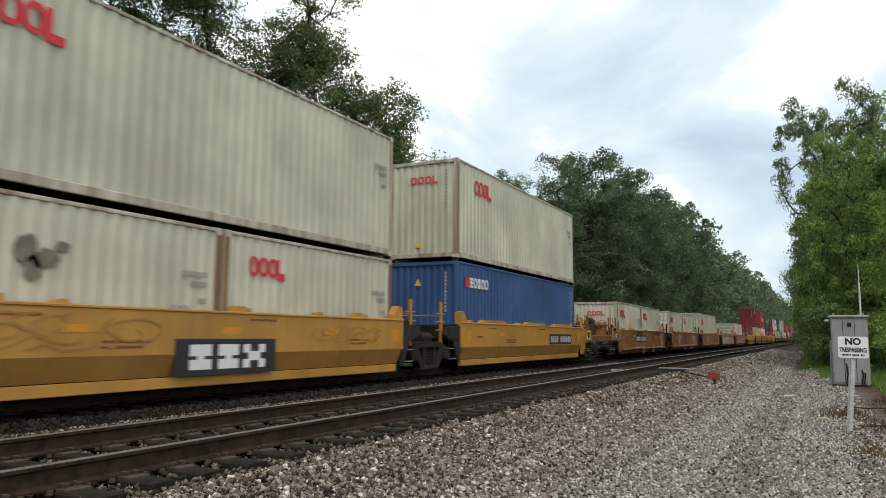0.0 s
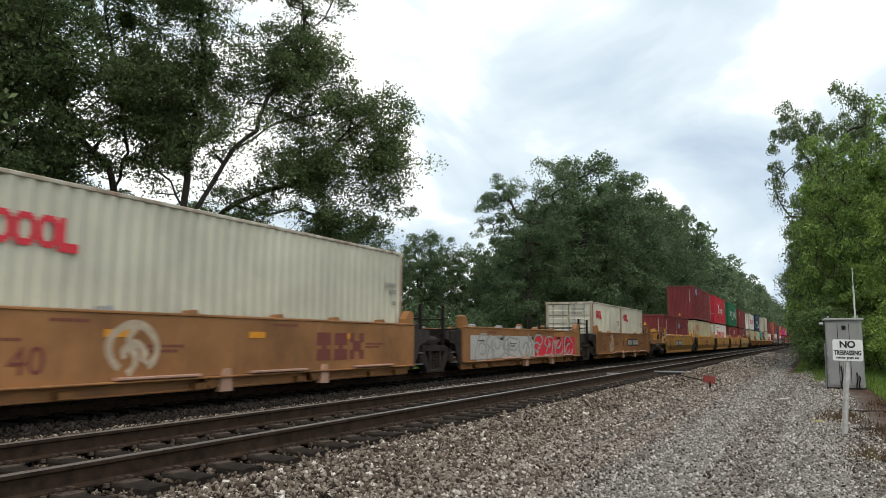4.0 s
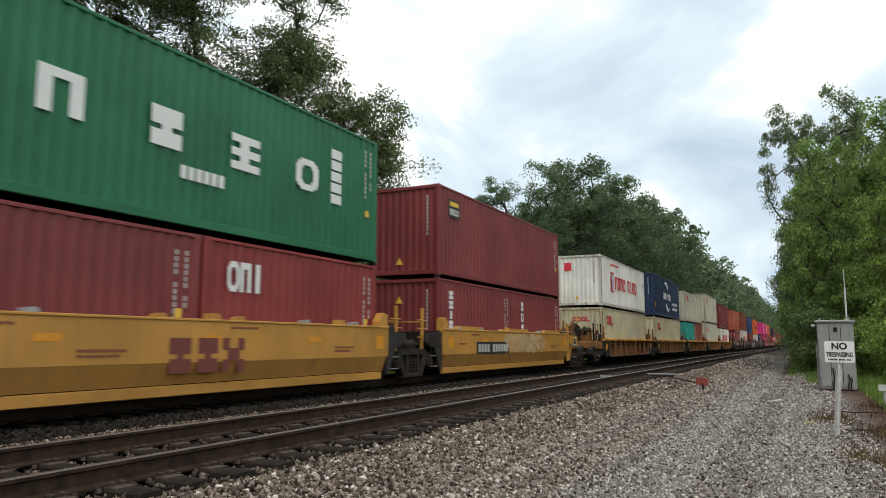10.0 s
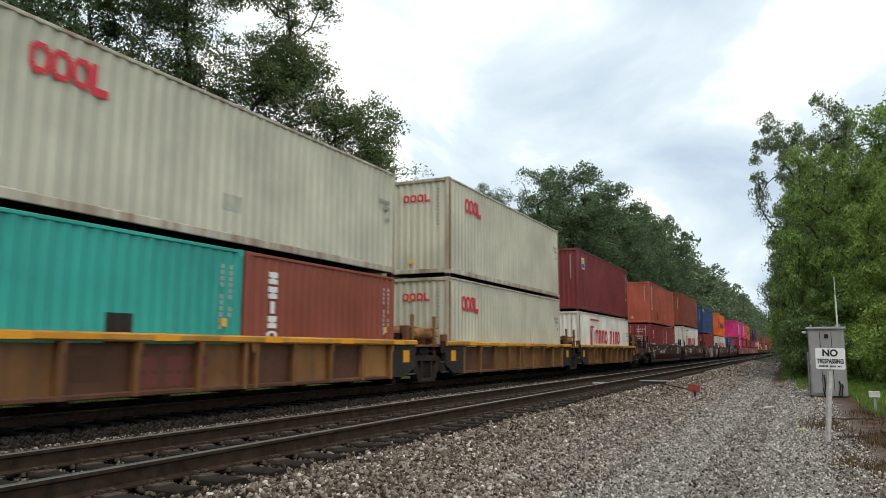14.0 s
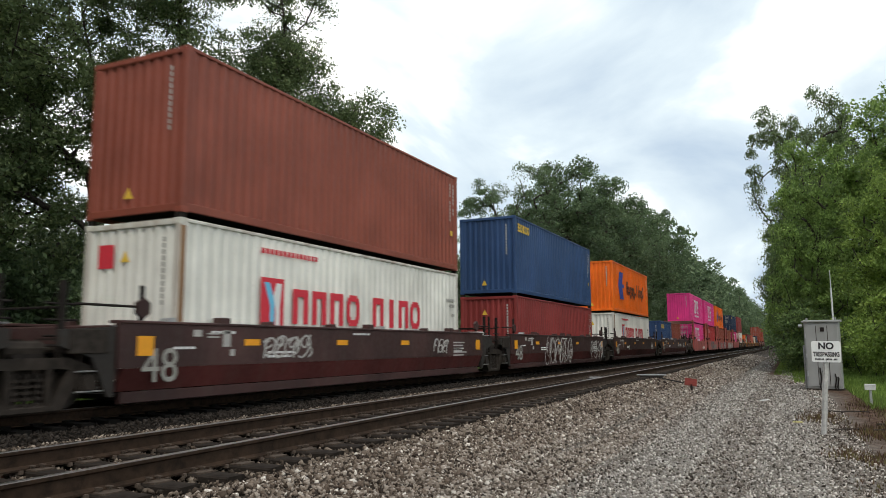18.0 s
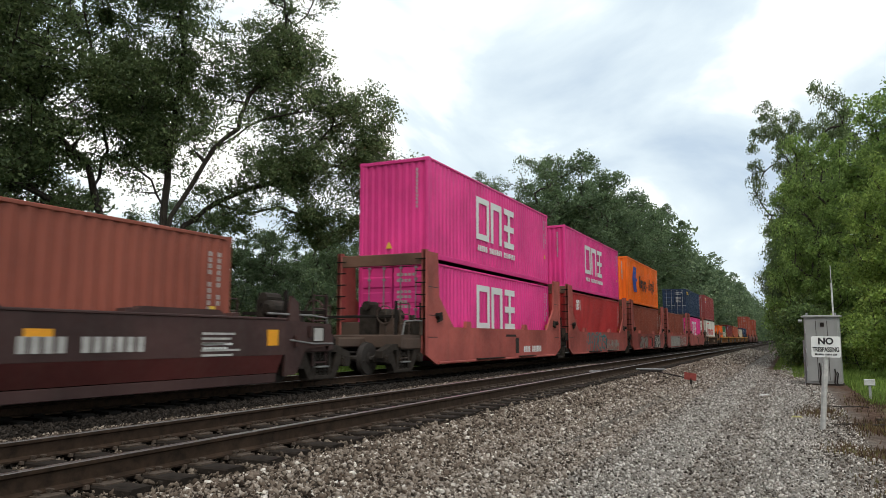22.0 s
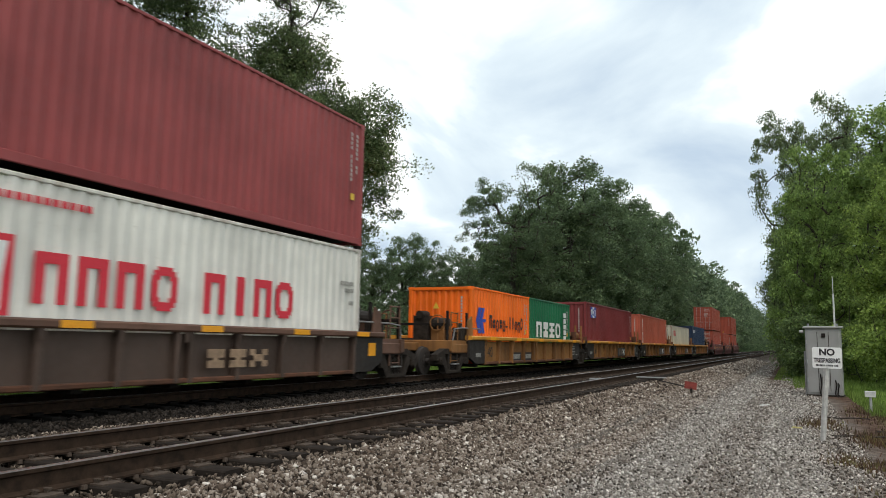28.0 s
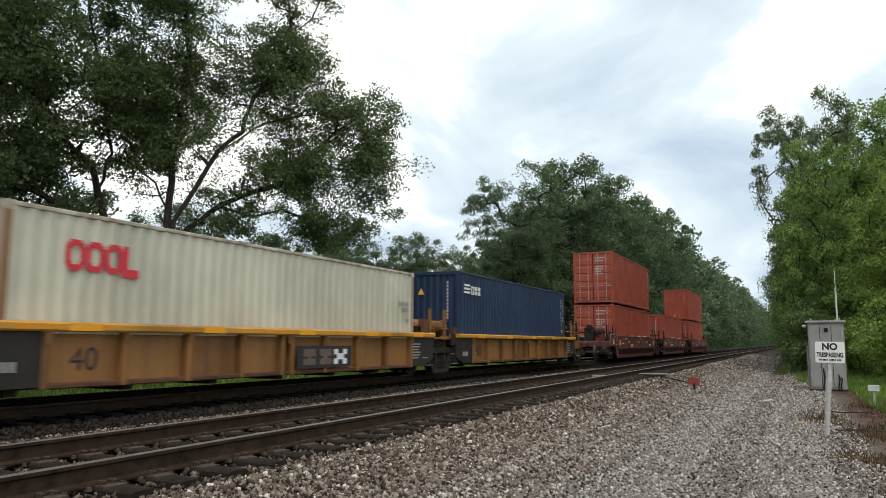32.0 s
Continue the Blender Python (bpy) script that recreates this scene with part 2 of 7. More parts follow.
M_GROUND, M_RAIL, M_BARK = ground_mat(), rail_mat(), bark_mat()
M_BALLAST = stone_mat("ballast_stones", [(0.0, (0.046, 0.034, 0.027)), (0.3, (0.160, 0.126, 0.100)), (0.6, (0.300, 0.254, 0.213)), (0.9, (0.46, 0.405, 0.35)), (1.0, (0.74, 0.69, 0.625))])
M_SHOULDER = stone_mat("brown_shoulder_stones", [(0.0, (0.036, 0.024, 0.018)), (0.35, (0.130, 0.096, 0.073)), (0.65, (0.235, 0.188, 0.150)), (0.93, (0.40, 0.34, 0.285)), (1.0, (0.775, 0.712, 0.637))])
M_OILY = stone_mat("dark_ballast_stones", [(0.0, (0.020, 0.015, 0.011)), (0.5, (0.075, 0.055, 0.041)), (1.0, (0.26, 0.21, 0.165))])
M_STRIP = stone_mat("dusty_ballast_stones", [(0.0, (0.028, 0.020, 0.015)), (0.5, (0.098, 0.074, 0.057)), (1.0, (0.36, 0.30, 0.245))])
M_ROAD = stone_mat("road_stones", [(0.0, (0.070, 0.060, 0.050)), (0.35, (0.31, 0.277, 0.242)), (0.75, (0.53, 0.490, 0.443)), (1.0, (0.76, 0.72, 0.67))])
M_WORN = stone_mat("worn_road_stones", [(0.0, (0.048, 0.039, 0.032)), (0.4, (0.20, 0.170, 0.145)), (0.75, (0.40, 0.356, 0.312)), (1.0, (0.70, 0.655, 0.60))])
# stones with the train's shade put into their colour
M_SHADE_STONE = stone_mat("train_shaded_stones", [(0.0, (0.005, 0.004, 0.004)), (0.5, (0.012, 0.010, 0.009)), (1.0, (0.032, 0.027, 0.024))])
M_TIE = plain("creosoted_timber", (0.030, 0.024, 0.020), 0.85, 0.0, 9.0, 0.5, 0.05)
# black that paints the train's shade onto the far track's ties and plates
M_TRACK_SHADE = plain("shade_black_track", (0.008, 0.007, 0.006), 0.9, 0.0, 9.0, 0.4, 0.1)
M_PLATE = plain("rusty_tie_plate", (0.085, 0.064, 0.050), 0.85, 0.0, 18.0, 0.4, 0.1)
M_LEAF_L = leaf_mat("leaves_dark_elm", (0.054, 0.088, 0.038), (0.125, 0.180, 0.076), (0.24, 0.295, 0.130), 0.42)
M_LEAF_M = leaf_mat("leaves_mixed_wood", (0.058, 0.100, 0.050), (0.112, 0.168, 0.080), (0.185, 0.248, 0.120), 0.4)
M_LEAF_R = leaf_mat("leaves_fresh_green", (0.088, 0.152, 0.034), (0.205, 0.305, 0.064), (0.38, 0.49, 0.12), 0.45)
M_LEAF_D = leaf_mat("leaves_deep_green", (0.056, 0.100, 0.036), (0.130, 0.200, 0.070), (0.235, 0.32, 0.115), 0.42)
M_LEAF_G = leaf_mat("leaves_mid_green", (0.076, 0.138, 0.036), (0.190, 0.295, 0.078), (0.36, 0.49, 0.14), 0.45)
# distant haze is mixed into these paler, greyer greens
M_LEAF_HAZE = leaf_mat("leaves_hazed_wood", (0.085, 0.135, 0.075), (0.155, 0.220, 0.118), (0.24, 0.31, 0.170), 0.42)
M_BLACK = plain("grimy_black_steel", (0.020, 0.016, 0.014), 0.75, 0.0, 8.0, 0.4, 0.12)
M_TRUCK = plain("grimy_cast_steel", (0.034, 0.027, 0.022), 0.7, 0.0, 7.0, 0.5, 0.12)
M_WHEEL = plain("wheel_steel", (0.05, 0.042, 0.037), 0.6, 0.3, 10.0, 0.3)
M_WHITE = plain("white_lettering", (0.72, 0.72, 0.70), 0.6, 0.0, 20.0, 0.08)
M_RED = plain("red_lettering", (0.62, 0.03, 0.05), 0.6, 0.0, 20.0, 0.12)
M_YELLOW = plain("yellow_reflector", (0.78, 0.33, 0.012), 0.5, 0.0, 20.0, 0.1)
M_BLUE = plain("blue_lettering", (0.03, 0.07, 0.38), 0.6, 0.0, 20.0, 0.1)
M_DARK = plain("dark_lettering", (0.025, 0.022, 0.025), 0.6, 0.0, 20.0, 0.2)
M_GOLD = plain("golden_lettering", (0.72, 0.46, 0.05), 0.6, 0.0, 20.0, 0.12)
M_CYAN = plain("pale_blue_mark", (0.15, 0.50, 0.72), 0.6, 0.0, 20.0, 0.1)
M_PALETAG = plain("pale_tan_spray_paint", (0.44, 0.34, 0.24), 0.7, 0.0, 5.0, 0.25)
M_BUBBLE = plain("grey_spray_fill", (0.27, 0.22, 0.195), 0.7, 0.0, 5.0, 0.25)
M_FADEDMARK = plain("faded_tan_mark", (0.30, 0.20, 0.125), 0.7, 0.0, 8.0, 0.35)
M_WORNMARK = plain("worn_brown_mark", (0.13, 0.095, 0.07), 0.7, 0.0, 10.0, 0.3)
M_BROWNMARK = plain("brown_red_lettering", (0.16, 0.04, 0.03), 0.65, 0.0, 20.0, 0.15)
M_CHALK = plain("pale_spray_paint", (0.42, 0.40, 0.375), 0.7, 0.0, 6.0, 0.2)
M_FADED = plain("faded_spray_smear", (0.44, 0.30, 0.15), 0.7, 0.0, 3.0, 0.25)
M_TEAL = plain("teal_spray_paint", (0.055, 0.19, 0.20), 0.7, 0.0, 6.0, 0.2)
M_GREYMARK = plain("faded_grey_marks", (0.30, 0.29, 0.26), 0.7, 0.0, 20.0, 0.2)
M_DULL = plain("dull_bare_metal", (0.20, 0.195, 0.19), 0.6, 0.2, 12.0, 0.25)
M_STEEL = plain("galvanised_steel", (0.36, 0.36, 0.36), 0.5, 0.5, 12.0, 0.15)

# ---- mesh helpers ----


def mesh_of(name, verts, faces, smooth=False):
    me = bpy.data.meshes.new(name)
    me.from_pydata([tuple(v) for v in verts], [], faces)
    if smooth:
        me.polygons.foreach_set("use_smooth", [True] * len(me.polygons))
    me.update()
    return me


def quads_mesh(name, verts, k=4):
    """A mesh of loose faces with k corners each, from an array of shape (faces * k, 3)."""
    n = len(verts) // k
    me = bpy.data.meshes.new(name)
    me.vertices.add(n * k); me.loops.add(n * k); me.polygons.add(n)
    me.vertices.foreach_set("co", np.asarray(verts, dtype=np.float32).ravel())
    me.loops.foreach_set("vertex_index", np.arange(n * k, dtype=np.int32))
    me.polygons.foreach_set("loop_start", np.arange(0, n * k, k, dtype=np.int32))
    me.polygons.foreach_set("loop_total", np.full(n, k, dtype=np.int32))
    me.update(calc_edges=True)
    return me


def tri_mesh(name, verts, tris):
    me = bpy.data.meshes.new(name)
    n = len(tris)
    me.vertices.add(len(verts)); me.loops.add(n * 3); me.polygons.add(n)
    me.vertices.foreach_set("co", np.asarray(verts, dtype=np.float32).ravel())
    me.loops.foreach_set("vertex_index", np.asarray(tris, dtype=np.int32).ravel())
    me.polygons.foreach_set("loop_start", np.arange(0, n * 3, 3, dtype=np.int32))
    me.polygons.foreach_set("loop_total", np.full(n, 3, dtype=np.int32))
    me.update(calc_edges=True)
    return me


class Solid:
    """Collects boxes, prisms and tubes into one mesh."""

    def __init__(self):
        self.v, self.f = [], []

    def add(self, verts, faces):
        o = len(self.v)
        self.v += [tuple(p) for p in verts]
        self.f += [tuple(i + o for i in f) for f in faces]
        return self

    def box(self, x0, x1, y0, y1, z0, z1):
        p = [(x, y, z) for z in (z0, z1) for y in (y0, y1) for x in (x0, x1)]
        return self.add(p, [(0, 2, 3, 1), (4, 5, 7, 6), (0, 1, 5, 4), (2, 6, 7, 3), (0, 4, 6, 2), (1, 3, 7, 5)])

    def bar(self, x0, x1, y0, y1, z0, z1, c=0.012):
        """A box with chamfered long edges about its longest side."""
        s = (x1 - x0, y1 - y0, z1 - z0)
        ax = s.index(max(s))
        lo, hi = ((x0, y0, z0), (x1, y1, z1))
        a, b = [i for i in range(3) if i != ax]
        c = min(c, s[a] * 0.4, s[b] * 0.4)
        ring = [(lo[a] + c, lo[b]), (hi[a] - c, lo[b]), (hi[a], lo[b] + c), (hi[a], hi[b] - c), (hi[a] - c, hi[b]), (lo[a] + c, hi[b]), (lo[a], hi[b] - c), (lo[a], lo[b] + c)]
        pts = []
        for e_ in (lo[ax], hi[ax]):
            for u, w in ring:
                q = [0, 0, 0]; q[ax], q[a], q[b] = e_, u, w
                pts.append(tuple(q))
        fs = [tuple(range(7, -1, -1)), tuple(range(8, 16))] + [(i, (i + 1) % 8, 8 + (i + 1) % 8, 8 + i) for i in range(8)]
        if ax == 1:
            fs = [tuple(reversed(f)) for f in fs]
        return self.add(pts, fs)

    def prism_x(self, poly, x0, x1):
        """poly: (y, z) corners, drawn out from x0 to x1."""
        n = len(poly)
        pts = [(x0, y, z) for y, z in poly] + [(x1, y, z) for y, z in poly]
        return self.add(pts, [tuple(range(n - 1, -1, -1)), tuple(range(n, 2 * n))] + [(i, (i + 1) % n, n + (i + 1) % n, n + i) for i in range(n)])

    def prism_y(self, poly, y0, y1):
        """poly: (x, z) corners, drawn out from y0 to y1."""
        n = len(poly)
        pts = [(x, y0, z) for x, z in poly] + [(x, y1, z) for x, z in poly]
        return self.add(pts, [tuple(range(n)), tuple(range(2 * n - 1, n - 1, -1))] + [(i, n + i, n + (i + 1) % n, (i + 1) % n) for i in range(n)])

    def tube(self, a, b, r0, r1=None, n=10, caps=True):
        a, b = Vector(a), Vector(b)
        r1 = r0 if r1 is None else r1
        d = (b - a).normalized()
        u = d.orthogonal().normalized(); w = d.cross(u)
        pts = []
        for c, r in ((a, r0), (b, r1)):
            pts += [tuple(c + r * (math.cos(2 * math.pi * i / n) * u + math.sin(2 * math.pi * i / n) * w)) for i in range(n)]
        fs = [(i, (i + 1) % n, n + (i + 1) % n, n + i) for i in range(n)]
        if caps:
            fs += [tuple(range(n - 1, -1, -1)), tuple(range(n, 2 * n))]
        return self.add(pts, fs)

    def pipe(self, pts, r, n=6):
        """A bent round bar through the points, in one piece."""
        rings = []
        pts = [Vector(p) for p in pts]
        for i, p in enumerate(pts):
            d = (pts[min(i + 1, len(pts) - 1)] - pts[max(i - 1, 0)]).normalized()
            u = d.cross(Vector((1, 0, 0.01))).normalized(); w = d.cross(u)
            rings += [tuple(p + r * (math.cos(6.2832 * k / n) * u + math.sin(6.2832 * k / n) * w)) for k in range(n)]
        m = len(pts)
        fs = [(i * n + k, i * n + (k + 1) % n, (i + 1) * n + (k + 1) % n, (i + 1) * n + k) for i in range(m - 1) for k in range(n)]
        return self.add(rings, fs + [tuple(range(n - 1, -1, -1)), tuple(range((m - 1) * n, m * n))])

    def mesh(self, name):
        return mesh_of(name, self.v, self.f)


def part(name, data, material, parent, label="", at=None):
    """One mesh object under a thing or a part; its material belongs to the object, so alike parts share a mesh."""
    me = data.mesh(name) if isinstance(data, Solid) else data
    ob = new(name, me)
    if not me.materials:
        me.materials.append(None)
    ob.material_slots[0].link = "OBJECT"
    ob.material_slots[0].material = material
    if parent is not None:
        ob.parent = parent
    if at is not None:
        ob.matrix_basis = at
    if label:
        ob["label"] = label
    return ob


def lettering(name, text, size, material, parent, m, label="", bold=0.0):
    """Readable words in the built-in font, as a thin mesh."""
    cu = bpy.data.curves.new(name, "FONT")
    cu.body, cu.size, cu.extrude, cu.offset = text, size, 0.004, bold
    cu.align_x, cu.align_y = "CENTER", "CENTER"
    tmp = bpy.data.objects.new(name, cu)
    scene.collection.objects.link(tmp)
    bpy.context.view_layer.update()
    me = bpy.data.meshes.new_from_object(tmp.evaluated_get(bpy.context.evaluated_depsgraph_get()))
    bpy.data.objects.remove(tmp)
    bpy.data.curves.remove(cu)
    me.materials.clear()
    return part(name, me, material, parent, label, m)


# ---- ground: two ballasted tracks, a gravel service road, grass ----
TRACK_NEAR, TRACK_FAR = -5.86, -11.0     # centre lines, along +y; the rail tops are at height 0


def ground_z(x, y):
    pts = [(-60, -0.35), (-17, -0.52), (-15, -0.68), (-13.4, -0.70), (-12.5, -0.26), (-8.9, -0.26), (-8.3, -0.32), (-7.6, -0.27), (-4.52, -0.265), (-4.3, -0.235), (-2.9, -0.54), (-2.2, -0.59),
           (-0.6, -0.57), (0.4, -0.62), (1.6, -0.60), (3.0, -0.68), (5.0, -0.55), (60, -0.2)]
    x = np.asarray(x, float)
    y = np.asarray(y, float)
    z = np.interp(x, [p[0] for p in pts], [p[1] for p in pts])
    rut = 0.03 * np.sin(x * 2.3 + np.sin(y * 0.31) * 0.8) * ((x > -3) & (x < 1.2)) + 0.015 * np.sin(y * 1.7 + x * 3.1) * ((x > -4) & (x < 6))
    return z + rut * (y < 120)


xs = sorted(set([-3000, -800, -250, -100, -60, -40, -30, -24, -20] + list(np.arange(-18, 6.01, 0.2).round(2)) + [7, 8, 10, 14, 20, 30, 60, 120, 300, 900, 3000]))
ys = sorted(set([-400, -120, -40, -15, -8, -4] + list(np.arange(0, 40, 0.5)) + list(np.arange(40, 120, 4.0)) + list(np.arange(120, 600, 20)) + [700, 1000, 1600, 3000]))
gx, gy = np.meshgrid(xs, ys)
gz = ground_z(gx, gy)
nx, ny = len(xs), len(ys)
gf = [(j * nx + i, j * nx + i + 1, (j + 1) * nx + i + 1, (j + 1) * nx + i) for j in range(ny - 1) for i in range(nx - 1)]
ground = part("ground", mesh_of("ground", np.stack([gx.ravel(), gy.ravel(), gz.ravel()], 1), gf, True), M_GROUND, None)
tagged(ground, "grey gravel service road and ballast running into grass verges", "ground", kind="structure")

# loose stones, crushed and angular
ROCK = np.array([(x, y, z) for z in (-1, 1) for y in (-1, 1) for x in (-1, 1)], float) * 0.66
ROCK_T = np.array([(0, 2, 3), (0, 3, 1), (4, 5, 7), (4, 7, 6), (0, 1, 5), (0, 5, 4), (2, 6, 7), (2, 7, 3), (0, 4, 6), (0, 6, 2), (1, 3, 7), (1, 7, 5)])


def stones(name, regions, material, label, seed):
    """regions: (x0, x1, y0, y1, how many, smallest, largest radius, sink)."""
    rng = np.random.default_rng(seed)
    allv, allt, o = [], [], 0
    for x0, x1, y0, y1, cnt, ra, rb, sink in regions:
        x, y = rng.uniform(x0, x1, cnt), rng.uniform(y0, y1, cnt)
        r = ra + (rb - ra) * rng.random(cnt) ** 2
        base = ROCK[None] * (1 + rng.uniform(-0.45, 0.35, (cnt, 8, 1))) + rng.uniform(-0.26, 0.26, (cnt, 8, 3))
        base = base * rng.uniform(0.6, 1.3, (cnt, 1, 3)) * r[:, None, None]
        q = rng.normal(size=(cnt, 4)); q /= np.linalg.norm(q, axis=1, keepdims=True)
        w, a, b, c = q.T
        rot = np.stack([np.stack([1 - 2 * (b * b + c * c), 2 * (a * b - w * c), 2 * (a * c + w * b)], 1),
                        np.stack([2 * (a * b + w * c), 1 - 2 * (a * a + c * c), 2 * (b * c - w * a)], 1),
                        np.stack([2 * (a * c - w * b), 2 * (b * c + w * a), 1 - 2 * (a * a + b * b)], 1)], 1)
        v = np.einsum("nij,nkj->nki", rot, base)
        v += np.stack([x, y, ground_z(x, y) + r * (1 - sink) * rng.uniform(0.2, 1.0, cnt)], 1)[:, None]
        allv.append(v.reshape(-1, 3)); allt.append((ROCK_T[None] + (np.arange(cnt) * 8 + o)[:, None, None]).reshape(-1, 3))
        o += cnt * 8
    ob = part(name, tri_mesh(name, np.concatenate(allv), np.concatenate(allt)), material, None)
    return tagged(ob, label, "gravel", kind="stuff")


stones("ballast_stones", [(-3.6, -2.3, 3.6, 9, 12000, 0.010, 0.027, 0.3), (-3.6, -2.3, 9, 14, 8500, 0.011, 0.028, 0.3), (-3.5, -2.3, 14, 22, 6500, 0.013, 0.033, 0.3), (-3.5, -2.3, 22, 42, 5500, 0.018, 0.042, 0.3),
                          (-4.5, -2.3, 42, 90, 5000, 0.03, 0.07, 0.35)],
       M_BALLAST, "angular grey and tan crushed ballast stones beside the road", 3)
stones("shoulder_stones", [(-4.5, -3.2, 3.6, 9, 12000, 0.011, 0.029, 0.3), (-4.5, -3.2, 9, 14, 8500, 0.011, 0.030, 0.3), (-4.5, -3.1, 14, 22, 6500, 0.013, 0.034, 0.3), (-4.5, -3.1, 22, 42, 5500, 0.018, 0.043, 0.3)],
       M_SHOULDER, "rust-brown crushed ballast on the shoulder of the near track", 13)
stones("road_gravel", [(x0, x1, y0, y1, int(cnt * (x1 - x0)), ra, rb, 0.4) for x0, x1 in ((-2.05, -1.15), (-0.55, 0.35)) for y0, y1, cnt, ra, rb in
                       ((4.6, 9, 5200, 0.005, 0.019), (9, 16, 5000, 0.006, 0.021), (16, 26, 3200, 0.008, 0.024), (26, 48, 2200, 0.011, 0.030), (48, 110, 1500, 0.018, 0.040))],
       M_ROAD, "pale loose gravel in the wheel tracks of a service road", 4)
stones("road_middle_gravel", [(x0, x1, y0, y1, int(cnt * (x1 - x0)), ra, rb, 0.4) for x0, x1 in ((-2.5, -2.0), (-1.2, -0.5), (0.3, 0.95)) for y0, y1, cnt, ra, rb in
                              ((4.6, 9, 5000, 0.006, 0.021), (9, 16, 4800, 0.007, 0.022), (16, 26, 2900, 0.009, 0.025), (26, 40, 1500, 0.012, 0.030))],
       M_WORN, "darker mixed gravel between and beside the wheel tracks", 14)
stones("track_ballast", [(-7.4, -4.48, 2, 12, 16000, 0.012, 0.030, -0.6), (-7.4, -4.48, 12, 30, 11000, 0.015, 0.036, -0.5)],
       M_OILY, "dark oily crushed stone between the rails and ties", 5)
stones("middle_ballast", [(-8.72, -8.3, 3, 14, 5000, 0.012, 0.026, 0.3), (-8.72, -8.3, 14, 36, 4500, 0.016, 0.034, 0.3)],
       M_STRIP, "dusty brown crushed stone between the two tracks", 7)
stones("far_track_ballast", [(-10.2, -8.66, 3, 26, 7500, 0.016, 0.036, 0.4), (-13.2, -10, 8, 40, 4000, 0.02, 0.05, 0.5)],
       M_SHADE_STONE, "far track ballast coloured near-black for the train's shade", 6)

# ---- tracks ----
RAIL = [(-0.075, -0.186), (0.075, -0.186), (0.075, -0.170), (0.014, -0.150), (0.010, -0.050), (0.036, -0.034), (0.037, -0.006), (0.028, 0.0), (-0.028, 0.0), (-0.037, -0.006), (-0.036, -0.034), (-0.010, -0.050), (-0.014, -0.150), (-0.075, -0.170)]
rail_me = Solid().prism_y(RAIL, -30.0, 700.0).mesh("rail")
tie_me = Solid().bar(-1.3, 1.3, -0.115, 0.115, -0.38, -0.195, 0.015).mesh("tie")
plate = Solid().box(-0.21, 0.21, -0.10, 0.10, -0.197, -0.180)
for dx in (-0.095, 0.095):
    for dy in (-0.055, 0.05):
        plate.box(dx - 0.018, dx + 0.018, dy - 0.012, dy + 0.012, -0.19, -0.152)
        plate.box(dx - 0.03, dx + 0.03, dy - 0.016, dy + 0.016, -0.158, -0.146)
for dy in (-0.16, 0.16):      # rail anchors beside the tie
    plate.box(-0.10, 0.10, dy - 0.018, dy + 0.018, -0.215, -0.180)
plate_me = plate.mesh("tie_plate")


def track(name, cx, label, tie_range, near_count):
    t = tagged(new(name), label, "railway track", kind="structure")
    t.location = (cx, 0, 0)
    for s in (-1, 1):
        part("rail", rail_me, M_RAIL, t, "worn steel rail with a polished head", pose(s * 0.755, 0, 0))
    rest, restp = Solid(), Solid()
    rnd = random.Random(int(-cx * 10))
    k = 0
    y = tie_range[0]
    while y < tie_range[1]:
        yaw, dz, dx = rnd.uniform(-1.2, 1.2), rnd.uniform(-0.006, 0.004), rnd.uniform(-0.06, 0.06)
        if k < near_count:
            tie = part("tie", tie_me, M_TIE, t, "", pose(dx, y, dz, 0, 0, yaw))
            for s in (-1, 1):
                part("tie_plate", plate_me, M_PLATE, tie, "", pose(s * 0.755 - dx, 0, -dz))
        else:
            rest.box(-1.3 + dx, 1.3 + dx, y - 0.115, y + 0.115, -0.34, -0.195 + dz)
            for s in (-1, 1):
                restp.box(s * 0.755 - 0.14, s * 0.755 + 0.14, y - 0.09, y + 0.09, -0.197, -0.16)
        k += 1
        y += 0.53 + rnd.uniform(-0.015, 0.015)
    # on the far track the train's shade is in the tie and plate colour
    tagged(part("far_ties", rest, M_TIE if near_count else M_TRACK_SHADE, t, "dark creosoted timber ties further along, shade-black under the train"), kind="stuff")
    tagged(part("far_tie_plates", restp, M_PLATE if near_count else M_TRACK_SHADE, t, "rusty tie plates further along, shade-black under the train"), kind="stuff")
    return t


track("track_near", TRACK_NEAR, "empty near track with rusty rails on dark timber ties", (0.6, 230.0), 110)
track("track_far", TRACK_FAR, "far track under the train, shade painted into its ties", (0.6, 130.0), 0)

# ---- trees ----


